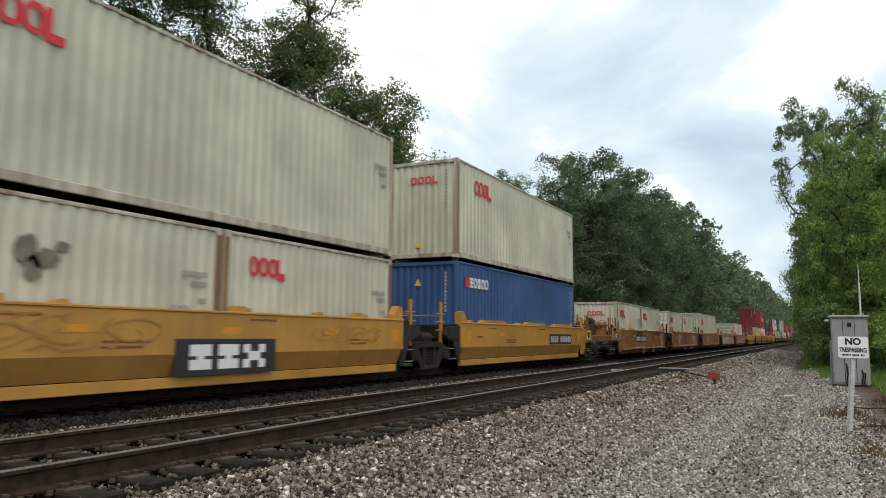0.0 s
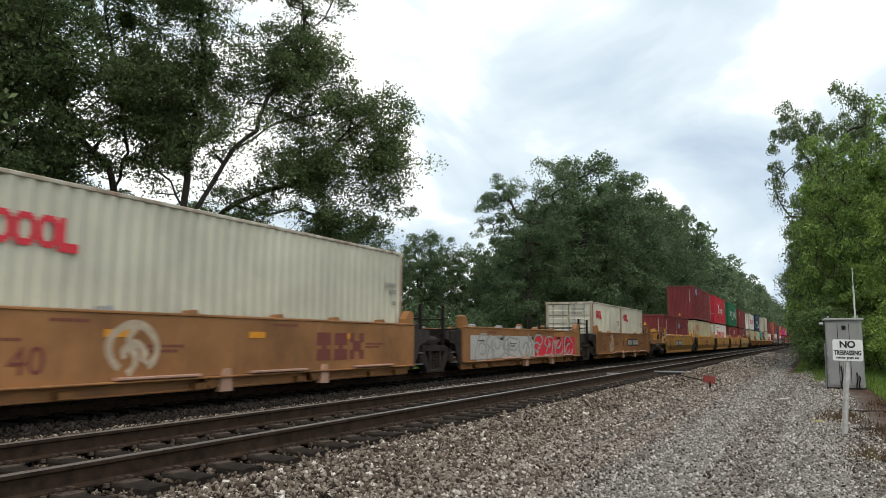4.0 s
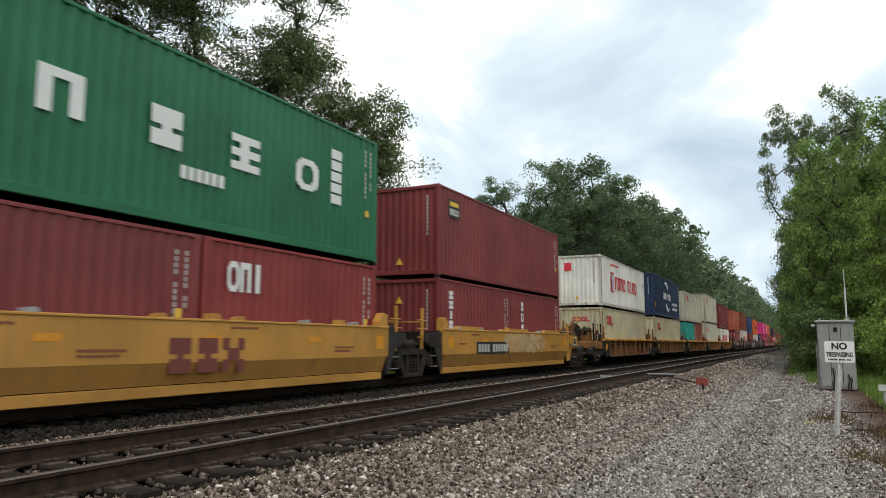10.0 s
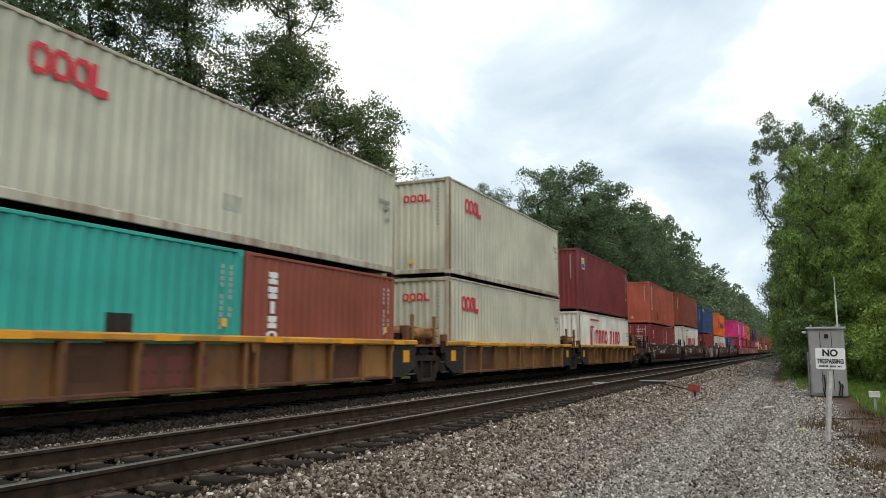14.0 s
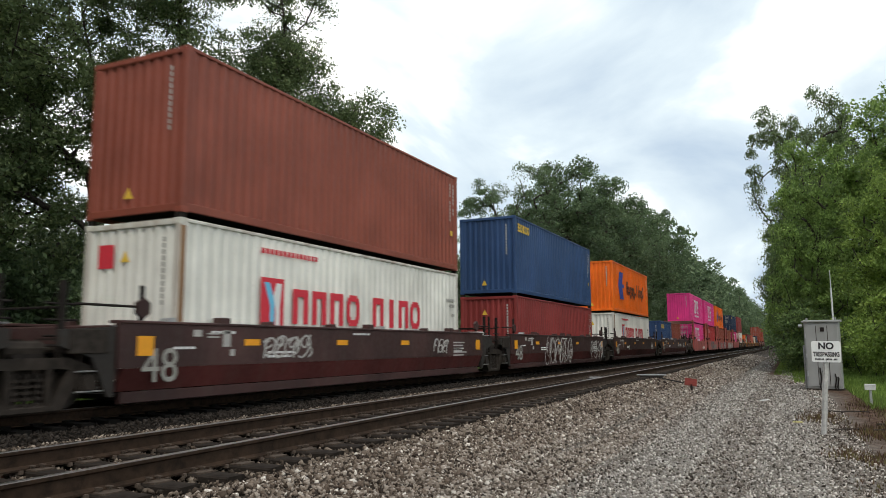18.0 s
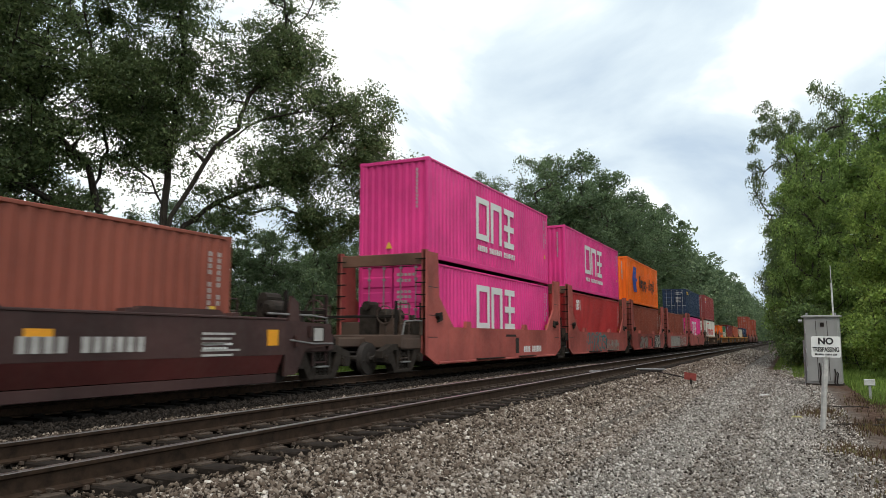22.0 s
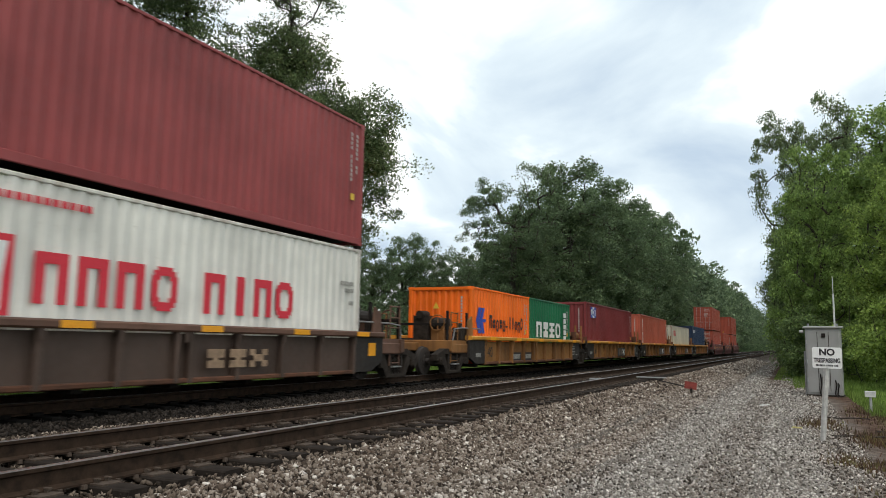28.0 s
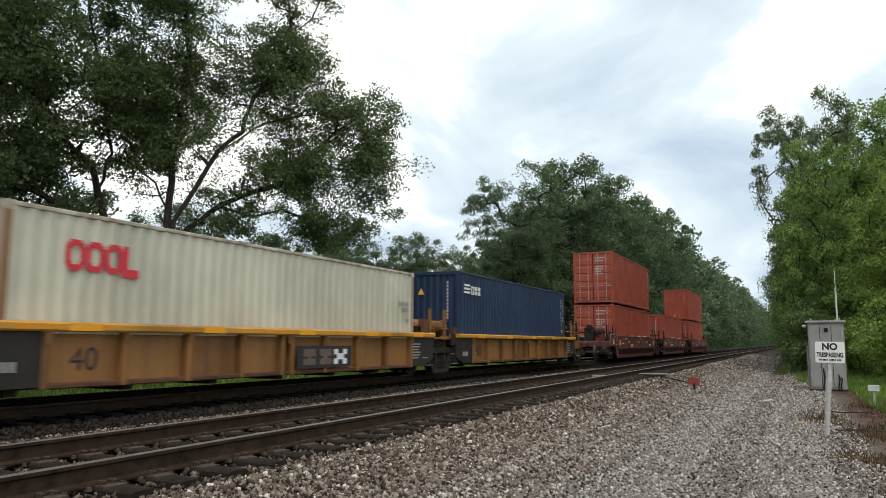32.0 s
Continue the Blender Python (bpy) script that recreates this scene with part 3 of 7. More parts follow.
def skeleton(seed, hull, count, stems, gaps, lean=0.3, limbs=()):
    """Clusters of foliage strewn through the hull and a branching that reaches each of them from the stems."""
    rng = random.Random(seed)
    nodes, parent, is_tip = [], [], []

    def put(p, par):
        nodes.append(Vector(p)); parent.append(par); is_tip.append(False)
        return len(nodes) - 1

    top = max(h[2] + h[5] for h in hull)
    for limb in limbs:      # boughs that are drawn out one by one, the first from the ground
        pts_ = [Vector(p) for p in limb]
        i = min(range(len(nodes)), key=lambda j: (nodes[j] - pts_[0]).length) if nodes else put(pts_[0], -1)
        if (nodes[i] - pts_[0]).length > 0.05:
            i = put(pts_[0], i)
        for p, q in zip(pts_, pts_[1:]):
            n = max(1, round((q - p).length / 0.6))
            for j in range(1, n + 1):
                i = put(p.lerp(q, j / n) + Vector((rng.uniform(-1, 1), rng.uniform(-1, 1), rng.uniform(-1, 1))) * 0.07, i)
    for k in range(0 if limbs else stems):
        a = 2 * math.pi * (k + rng.random() * 0.6) / stems
        w = 0.0 if stems == 1 else 0.35
        p = Vector((math.cos(a) * w, math.sin(a) * w, -0.35))
        i = put(p, -1)
        d = Vector((math.cos(a) * (lean if stems > 1 else 0.03), math.sin(a) * (lean if stems > 1 else 0.03), 1.0)).normalized()
        steps = int(top * rng.uniform(0.62, 0.8) / 0.9)
        for _ in range(steps):
            d = (d + Vector((rng.uniform(-1, 1), rng.uniform(-1, 1), 0.25)) * (0.22 if stems > 2 else 0.10)).normalized()
            q = nodes[i] + d * 0.9
            if math.hypot(q.x, q.y) > hull[0][3] * 0.6:
                break
            i = put(q, i)
    pts = []
    tries = 0
    while len(pts) < count and tries < count * 40:
        tries += 1
        h = rng.choices(hull, [v[3] * v[4] * v[5] * v[6] for v in hull])[0] if limbs else rng.choice(hull)
        u = Vector((rng.gauss(0, 1), rng.gauss(0, 1), rng.gauss(0, 1))).normalized() * rng.random() ** 0.42
        p = Vector((h[0] + u.x * h[3], h[1] + u.y * h[4], h[2] + u.z * h[5]))
        k = (0.24, 0.40) if stems > 2 else (0.30, 0.30)
        if noise.noise(Vector((p.x * k[0] + seed * 1.7, p.y * k[0], p.z * k[1]))) < gaps and rng.random() < 0.9:
            continue
        pts.append(p)
    axis = [n.copy() for n in nodes]
    pts.sort(key=lambda p: min((p - q).length for q in axis[::3]))
    buf = np.zeros((len(nodes) + len(pts) * 8, 3)); m = len(nodes)
    buf[:m] = [tuple(n) for n in nodes]
    low = 3.5 if limbs else hull[0][2] - hull[0][5] * 0.95
    for p in pts:
        q = np.array(tuple(p))
        dd = np.linalg.norm(buf[:m] - q, axis=1) + 0.35 * np.maximum(0, buf[:m, 2] - q[2]) + 4.0 * (buf[:m, 2] < min(low, q[2] - 5))
        i = int(dd.argmin())
        gap = (p - nodes[i]).length
        n = max(1, int(gap / 0.75))
        o = nodes[i].copy()
        for j in range(1, n + 1):
            f = j / n
            mid = o.lerp(p, f) + (Vector((rng.uniform(-1, 1), rng.uniform(-1, 1), rng.uniform(-0.6, 1))) * 0.10 * gap / n * (j < n)) + Vector((0, 0, 0.10 * gap * math.sin(math.pi * f)))
            i = put(mid, i)
            if m < len(buf):
                buf[m] = tuple(mid); m += 1
        is_tip[-1] = True
    weight = [1 if t else 0 for t in is_tip]
    for i in range(len(nodes) - 1, -1, -1):
        if parent[i] >= 0:
            weight[parent[i]] += weight[i]
    segs = []
    r0 = top * (0.0135 if limbs else 0.0185) / stems ** 0.5
    total = max(weight)
    for i, par in enumerate(parent):
        if par >= 0 and weight[i] > 0:
            segs.append((nodes[par], nodes[i], max(0.014, r0 * (weight[par] / total) ** 0.46), max(0.010, r0 * (weight[i] / total) ** 0.46), weight[i]))
    return segs, pts


def tree_meshes(name, seed, hull, count, leaves, leaf, ball, stems=1, gaps=-1.0, sides=6, lean=0.3, limbs=()):
    """Trunk and crown meshes. hull: ellipsoids (x, y, z, rx, ry, rz) that hold the crown; gaps: higher leaves more sky between the clusters."""
    segs, tips = skeleton(seed, hull, count, stems, gaps, lean, limbs)
    wood = Solid()
    for a, b, ra, rb, w in segs:
        wood.tube(a, b, ra, rb, sides if w > 12 else 4 if w > 2 else 3, caps=False)
    trunk = mesh_of(name + "_trunk", wood.v, wood.f, True)
    nr = np.random.default_rng(seed)
    c = np.array([tuple(p) for p in tips])
    per = nr.uniform(0.35, 1.65, len(c)); per /= per.sum()
    idx = nr.choice(len(c), leaves, p=per)
    off = nr.normal(size=(leaves, 3)); off *= (nr.random((leaves, 1)) ** 0.5) / np.linalg.norm(off, axis=1, keepdims=True)
    ctr = c[idx] + off * ball * np.array([1, 1, 0.6]) * nr.uniform(0.5, 1.35, len(c))[idx][:, None]
    ctr[:, 2] -= 0.25 * (off[:, 0] ** 2 + off[:, 1] ** 2) * ball
    nrm = nr.normal(size=(leaves, 3)) + np.array([0, 0, 0.9]); nrm /= np.linalg.norm(nrm, axis=1, keepdims=True)
    t1 = np.cross(nrm, nr.normal(size=(leaves, 3))); t1 /= np.linalg.norm(t1, axis=1, keepdims=True)
    t2 = np.cross(nrm, t1)
    L = leaf * nr.uniform(0.6, 1.35, (leaves, 1)); W = L * nr.uniform(0.42, 0.62, (leaves, 1))
    bend = nrm * L * nr.uniform(-0.18, 0.18, (leaves, 1))
    v = np.stack([ctr - t1 * L, ctr + t2 * W + bend, ctr + t1 * L, ctr - t2 * W + bend], 1).reshape(-1, 3)
    crown = quads_mesh(name + "_crown", v)
    return trunk, crown


def tree(kind, data, mat, x, y, scale, turn, label, group="", stretch=1.0, z=None):
    t = tagged(new(kind), label, "tree", group)
    zz = float(ground_z(x, y)) if z is None else z
    t.matrix_basis = pose(x, y, zz, 0, 0, turn) @ Matrix.Diagonal((scale, scale, scale * stretch, 1))
    part("trunk", data[0], M_BARK, t)
    part("crown", data[1], mat, t)
    return t


# the spreading elm: its boughs fan out low, its foliage hangs in separate masses; x runs along the row, y away from the tracks
ELM_BOUGHS = (
    [(0, 0, -0.4), (0.0, 0, 3.0), (0.0, 0, 6.1), (0.05, 0, 8.4), (0.3, 0.3, 10.3), (0.45, 0.4, 12.5), (0.2, 0.2, 15.5), (0.4, 0, 18)],
    [(0.05, 0, 4.6), (0.3, -0.2, 5.9), (1.3, -0.3, 8.0), (2.5, -0.3, 9.4), (2.9, 0, 10.9), (3.8, 0.2, 11.9), (4.3, 0, 13.5), (4.0, 0, 15.5)],
    [(0.1, 0, 4.2), (0.7, 0.3, 5.6), (1.9, 0.5, 6.6), (3.1, 0.6, 7.3), (4.3, 0.4, 7.6), (6.0, 0.2, 8.4), (7.4, 0.2, 8.3)],
    [(2.0, 0.4, 6.5), (3.1, 1.2, 6.3), (4.3, 1.4, 6.8), (5.5, 1.2, 6.3), (6.6, 1.0, 5.6)],
    [(1.8, -0.3, 8.6), (3.4, -0.6, 9.8), (4.8, -0.4, 10.2), (5.9, -0.3, 10.4)],
    [(4.6, 0.4, 8.0), (5.7, 0, 9.4), (7.0, 0, 10.5), (8.3, 0, 10.8)],
    [(0.0, 0, 6.2), (-0.5, 0.4, 7.3), (-1.5, 0.6, 8.1), (-2.3, 0.6, 8.6)],
    [(0.1, 0, 8.8), (-1.0, -0.3, 9.8), (-1.9, -0.4, 10.9), (-2.4, -0.4, 12.2), (-2.6, 0, 14.5)],
)
ELM_MASSES = [(7.2, 0, 10.7, 2.0, 1.8, 1.5, 1.2), (8.1, 0.3, 8.7, 1.7, 1.7, 1.4, 1.1), (8.8, 0, 7.3, 0.8, 1.0, 1.0, 0.9), (4.2, 0, 12.9, 1.8, 2.2, 2.0, 1.1), (3.4, 0, 16.0, 3.0, 3.0, 2.2, 0.9),
              (1.5, 0.5, 12.0, 2.0, 2.2, 1.5, 0.9), (2.6, 0, 9.9, 1.4, 1.8, 0.9, 0.7), (4.3, 0.2, 8.1, 1.9, 2.0, 0.8, 1.2), (5.0, 0.8, 6.0, 3.1, 2.0, 0.9, 1.3), (1.9, 0.8, 6.2, 1.4, 1.5, 0.6, 0.6), (3.2, 1.0, 7.0, 2.6, 1.8, 0.9, 0.9), (2.4, 1.3, 8.1, 2.2, 1.8, 1.3, 0.9), (-0.6, 1.0, 14.5, 2.2, 2.2, 1.2, 0.5),
              (-1.5, 0, 10.6, 1.7, 2.2, 1.8, 1.1), (-0.8, 1.0, 8.2, 1.1, 1.5, 0.9, 0.6), (0.5, 0, 16.5, 4.0, 4.0, 2.8, 0.8),
              (2.0, 0.6, 10.6, 4.6, 3.2, 3.6, 0.52), (4.4, 0.6, 8.2, 4.2, 2.6, 2.2, 0.42), (-0.5, 0.8, 8.6, 2.6, 2.6, 2.0, 0.5), (7.9, 0, 8.9, 1.8, 2.0, 2.4, 0.45)]
BIG_A = tree_meshes("elm_a", 11, ELM_MASSES, 2150, 205000, 0.060, 0.62, 2, -0.12, 6, 0.36, ELM_BOUGHS)
LEANING_BOUGHS = (
    [(0, 0, -0.4), (-0.1, 0, 3.0), (-0.2, 0, 5.0), (-0.9, 0, 6.9), (-1.1, 0, 8.0), (-2.2, 0, 8.9), (-3.2, 0, 10.5), (-3.6, 0, 13), (-3.6, 0, 16)],
    [(-0.9, 0, 7.0), (-0.5, 0.4, 8.6), (-0.9, 0.5, 10.5), (-1.4, 0.4, 13), (-1.8, 0.4, 15.5)],
    [(-0.3, 0, 5.2), (-1.8, -0.5, 6.3), (-3.4, -0.6, 6.9), (-5.0, -0.6, 7.8), (-6.5, -0.5, 9.5)],
)
LEANING_MASSES = [(-3.0, 0, 11.4, 3.2, 3.0, 3.0, 1.2), (-5.0, 0, 7.8, 2.6, 2.6, 1.9, 1.2), (-2.5, 0, 7.9, 1.5, 2.0, 1.2, 0.9), (-3.6, 0, 15.5, 4.0, 4.0, 2.6, 1.0), (-6.8, 0, 12.2, 2.6, 2.6, 4.0, 1.1), (-4.6, 1.0, 5.6, 2.6, 2.0, 1.0, 1.0)]
BIG_B = tree_meshes("elm_b", 23, LEANING_MASSES, 900, 82000, 0.068, 0.74, 2, -0.08, 6, 0.35, LEANING_BOUGHS)
BIG_C = tree_meshes("elm_c", 29, [(0, 0, 14.0, 8.0, 8.0, 9.0), (0, 0, 7.0, 7.6, 7.6, 4.0)], 900, 110000, 0.094, 0.86, 4, -0.20, 6, 0.4)
# twenty metres tall, to be scaled
MID_A = tree_meshes("wood_a", 31, [(0, 0, 10.8, 5.4, 5.4, 9.2)], 330, 46000, 0.135, 1.05, 1, -0.25, 5)
MID_B = tree_meshes("wood_b", 37, [(0, 0, 12.6, 4.9, 4.9, 7.4), (0, 0, 6.0, 5.8, 5.8, 5.4)], 340, 46000, 0.135, 1.1, 1, -0.22, 5)
OPEN = tree_meshes("wood_open", 61, [(0, 0, 14.0, 5.2, 5.2, 6.4), (0, 0, 7, 4.6, 4.6, 6)], 340, 56000, 0.095, 0.80, 1, -0.05, 5)
FAR_A = tree_meshes("wood_c", 41, [(0, 0, 10.5, 5.6, 5.6, 9.4)], 170, 9000, 0.32, 1.45, 1, -0.3, 4)
FAR_B = tree_meshes("wood_d", 43, [(0, 0, 12.8, 5.0, 5.0, 7.2), (0, 0, 5.6, 6.2, 6.2, 5.4)], 170, 9000, 0.32, 1.5, 1, -0.3, 4)
SHRUB = tree_meshes("shrub", 53, [(0, 0, 1.7, 1.8, 1.8, 1.8)], 90, 11000, 0.07, 0.55, 5, -0.5, 4)

L1 = "tall dark green elm with several stems and an open crown"
# near trees beyond the train
for data, x, y, s, turn in ((BIG_A, -20.5, 19.6, 1.0, 46.3), (BIG_B, -22.6, 19.4, 1.0, 47.0), (BIG_C, -27.5, 14.5, 0.95, 100), (BIG_C, -21.0, 4.0, 1.0, 250)):
    tree("elm_tree", data, M_LEAF_L, x, y, s, turn, L1, "elms beyond the train")
L2 = "dense dark green woodland tree in the row beyond the track"
rt = random.Random(5)
for i, (x, y, s) in enumerate(((-28, 42, 0.44), (-30, 50, 0.48), (-31, 58, 0.54), (-33, 66, 0.60), (-29, 73, 0.62), (-36, 82, 0.70), (-38, 48, 0.52), (-42, 62, 0.6), (-21.0, 58, 0.88), (-26.0, 72, 0.80), (-21.0, 76.5, 1.13), (-24, 84, 1.12), (-21.5, 92, 1.18), (-22.5, 101, 1.2), (-21.5, 111, 1.19), (-22.5, 122, 1.22), (-21.5, 134, 1.24), (-27, 64, 0.48), (-28, 88, 0.8), (-40, 24, 0.42), (-41, 31, 0.45), (-42, 40, 0.45), (-24, 30, 0.37), (-25, 36, 0.40), (-28, 30.5, 0.42), (-27, 26.0, 0.43), (-28, 21.5, 0.40), (-30, 18.0, 0.43))):
    tree("woodland_tree", OPEN if i == 8 else (MID_A if i % 2 else MID_B), M_LEAF_M, x, y, s, rt.uniform(0, 360), L2, "woodland beyond the track", rt.uniform(0.95, 1.06))
# far trees wear the leaf colours with haze mixed in
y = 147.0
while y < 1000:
    tree("woodland_tree", FAR_A if rt.random() < 0.5 else FAR_B, M_LEAF_HAZE, -22.0 + rt.uniform(-1.5, 1.5), y, rt.uniform(1.18, 1.42), rt.uniform(0, 360), L2, "woodland beyond the track")
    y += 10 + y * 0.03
L3 = "leafy green tree in the row along the service road"
for data, x, y, s, turn, mat, st in (
        (OPEN, 1.15, 54, 0.66, 15, M_LEAF_L, 1.46), (OPEN, 3.9, 59, 0.74, 100, M_LEAF_L, 1.28), (MID_B, 1.4, 45, 0.47, 60, M_LEAF_G, 1.40), (MID_A, 0.9, 50, 0.42, 160, M_LEAF_D, 1.2), (MID_B, 5.6, 47, 0.70, 200, M_LEAF_G, 1.15),
        (MID_A, 4.5, 36, 0.42, 300, M_LEAF_R, 1.15), (MID_B, 9.0, 44, 0.8, 20, M_LEAF_D, 1.1), (MID_A, 8.5, 70, 1.0, 80, M_LEAF_D, 1.1), (MID_B, 1.8, 68, 0.62, 180, M_LEAF_D, 1.2), (MID_A, 1.7, 80, 0.70, 40, M_LEAF_D, 1.1), (MID_B, 1.6, 94, 0.75, 180, M_LEAF_D, 1.1),
        (MID_A, 1.3, 108, 0.78, 220, M_LEAF_D, 1.1), (MID_B, 1.6, 124, 0.80, 10, M_LEAF_M, 1.1)):
    tree("roadside_tree", data, mat, x, y, s, turn, L3, "trees along the road", st)
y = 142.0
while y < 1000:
    tree("roadside_tree", FAR_A if rt.random() < 0.5 else FAR_B, M_LEAF_HAZE, 2.6 + rt.uniform(-1, 1), y, rt.uniform(0.85, 1.0), rt.uniform(0, 360), L3, "trees along the road")
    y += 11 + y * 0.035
L4 = "leafy green undergrowth at the foot of the trees"
for x, y, s, mat in ((3.4, 41, 1.0, M_LEAF_R), (4.2, 34, 1.1, M_LEAF_R), (2.4, 50, 1.0, M_LEAF_D), (4.2, 46, 1.2, M_LEAF_D), (2.2, 60, 1.2, M_LEAF_D), (5.6, 30, 1.2, M_LEAF_R), (1.0, 66, 1.4, M_LEAF_D), (0.8, 78, 1.4, M_LEAF_D), (3.4, 54, 1.5, M_LEAF_D), (0.9, 47, 1.0, M_LEAF_D), (0.8, 55, 1.2, M_LEAF_D), (1.2, 43, 1.1, M_LEAF_D)):
    tree("shrub", SHRUB, mat, x, y, s, rt.uniform(0, 360), L4, "undergrowth")
for i in range(10):
    tree("shrub", SHRUB, M_LEAF_M, -23.5 - rt.uniform(0, 4), 12 + i * 2.4, rt.uniform(1.2, 1.7), rt.uniform(0, 360), "dark thicket bush beyond the far track", "undergrowth")
for i in range(30):
    tree("shrub", SHRUB, M_LEAF_M, -19 - rt.uniform(0, 7), 4 + i * 3.2 + rt.uniform(-1, 1), rt.uniform(0.8, 1.25), rt.uniform(0, 360), "dark undergrowth beyond the far track", "undergrowth")


def hedge(name, regions, seed, mat, label):
    """A joined run of low foliage, too far off to tell its bushes apart."""
    nr = np.random.default_rng(seed)
    out = []
    for x0, x1, y0, y1, cnt, h, leaf in regions:
        p = np.stack([nr.uniform(x0, x1, cnt), y0 + (y1 - y0) * nr.random(cnt) ** 1.5, np.zeros(cnt)], 1)
        lump = 0.55 + 0.45 * np.sin(p[:, 1] * 0.31 + np.sin(p[:, 1] * 0.13) * 3)
        p[:, 2] = ground_z(p[:, 0], 0) + nr.random(cnt) * h * lump
        n_ = nr.normal(size=(cnt, 3)); n_ /= np.linalg.norm(n_, axis=1, keepdims=True)
        a = np.cross(n_, nr.normal(size=(cnt, 3))); a /= np.linalg.norm(a, axis=1, keepdims=True)
        b_ = np.cross(n_, a); L = leaf * nr.uniform(0.6, 1.4, (cnt, 1))
        out.append(np.stack([p - a * L, p + b_ * L * 0.55, p + a * L, p - b_ * L * 0.55], 1).reshape(-1, 3))
    return tagged(part(name, quads_mesh(name, np.concatenate(out)), mat, None), label, "undergrowth", kind="stuff")


hedge("far_undergrowth", [(-24, -18.5, 90, 1000, 26000, 5.0, 0.42), (0.4, 5, 60, 1000, 22000, 4.5, 0.4), (-30, -22, 30, 100, 14000, 4.0, 0.22), (-44, -32, 8, 60, 12000, 4.2, 0.22)], 71, M_LEAF_M, "dark undergrowth filling the foot of both tree rows")

# grass along the verges
def grass(name, regions, seed, mat, label, clumped=False):
    nr = np.random.default_rng(seed)
    out = []
    for x0, x1, y0, y1, cnt, h in regions:
        x, y = nr.uniform(x0, x1, cnt), nr.uniform(y0, y1, cnt)
        if clumped:      # thick in the middle of a patch, thin at its rim
            x, y = x0 + (x1 - x0) * nr.random((3, cnt)).mean(0), y0 + (y1 - y0) * nr.random((3, cnt)).mean(0)
            y = y + 0.35 * np.sin(x * 5.0) + 0.2 * np.sin(x * 13.0)
        z = ground_z(x, y)
        hh = h * nr.uniform(0.4, 1.2, cnt)
        a = nr.uniform(0, 2 * np.pi, cnt)
        w = 0.012 + hh * 0.03
        lx, ly = nr.normal(0, 0.3, cnt) * hh, nr.normal(0, 0.3, cnt) * hh
        p0 = np.stack([x - np.cos(a) * w, y - np.sin(a) * w, z - 0.02], 1)
        p1 = np.stack([x + np.cos(a) * w, y + np.sin(a) * w, z - 0.02], 1)
        p2 = np.stack([x + lx, y + ly, z + hh], 1)
        out.append(np.stack([p0, p1, p2], 1).reshape(-1, 3))
    return tagged(part(name, quads_mesh(name, np.concatenate(out), 3), mat, None), label, "grass", kind="stuff")


M_GRASS = leaf_mat("grass_blades", (0.085, 0.15, 0.022), (0.16, 0.26, 0.045), (0.28, 0.38, 0.09), 0.4)
M_WEED = leaf_mat("dry_red_weeds", (0.05, 0.026, 0.02), (0.13, 0.062, 0.042), (0.16, 0.15, 0.05), 0.2)
grass("verge_grass", [(1.6, 5.5, 20, 40, 15000, 0.2), (0.0, 1.8, 33, 60, 6000, 0.16), (0.4, 4.5, 40, 90, 14000, 0.3), (-30, -13.4, 4, 60, 30000, 0.3), (-0.9, 0.6, 40, 95, 6000, 0.15)], 8, M_GRASS, "bright green grass on the verges")
grass("low_weeds", [(-0.2, 1.1, 15.8, 19.0, 700, 0.08), (0.5, 2.6, 13.2, 16.8, 1600, 0.09), (0.1, 1.5, 10.5, 13.0, 600, 0.07), (0.4, 1.9, 7.2, 10.4, 800, 0.06), (0.9, 3.2, 16, 25, 1900, 0.09)], 9, M_WEED, "low reddish weeds beside the road", True)

# ---- shipping containers ----
C = {
    "pearl": paint("pearl_grey_paint", (0.50, 0.478, 0.380), 0.5, 0.13, 0.2),
    "cream": paint("cream_paint", (0.475, 0.43, 0.275), 0.5, 0.15, 0.3),
    "white": paint("white_paint", (0.72, 0.70, 0.64), 0.5, 0.18, 0.3),
    "blue": paint("mid_blue_paint", (0.033, 0.080, 0.205), 0.5, 0.14, 0.2),
    "steelblue": paint("faded_blue_paint", (0.022, 0.058, 0.15), 0.5, 0.17, 0.3),
    "navy": paint("navy_paint", (0.011, 0.028, 0.070), 0.45, 0.12, 0.15),
    "maroon": paint("maroon_paint", (0.178, 0.029, 0.030), 0.5, 0.14, 0.2),
    "wine": paint("wine_red_paint", (0.265, 0.046, 0.046), 0.5, 0.14, 0.2),
    "brown": paint("red_brown_paint", (0.235, 0.056, 0.033), 0.55, 0.13, 0.3),
    "brick": paint("brick_red_paint", (0.225, 0.030, 0.027), 0.5, 0.14, 0.25),
    "rust": paint("rust_red_paint", (0.30, 0.060, 0.034), 0.5, 0.13, 0.3),
    "crimson": paint("crimson_paint", (0.37, 0.028, 0.029), 0.5, 0.13, 0.2),
    "coral": paint("orange_red_paint", (0.40, 0.092, 0.052), 0.5, 0.13, 0.3),
    "red": paint("bright_red_paint", (0.47, 0.020, 0.038), 0.45, 0.11, 0.12),
    "green": paint("green_paint", (0.008, 0.125, 0.050), 0.45, 0.11, 0.15),
    "teal": paint("turquoise_paint", (0.025, 0.33, 0.28), 0.5, 0.14, 0.25),
    "orange": paint("orange_paint", (0.84, 0.148, 0.007), 0.45, 0.11, 0.2),
    "pink": paint("magenta_paint", (0.70, 0.040, 0.235), 0.45, 0.14, 0.08),
}
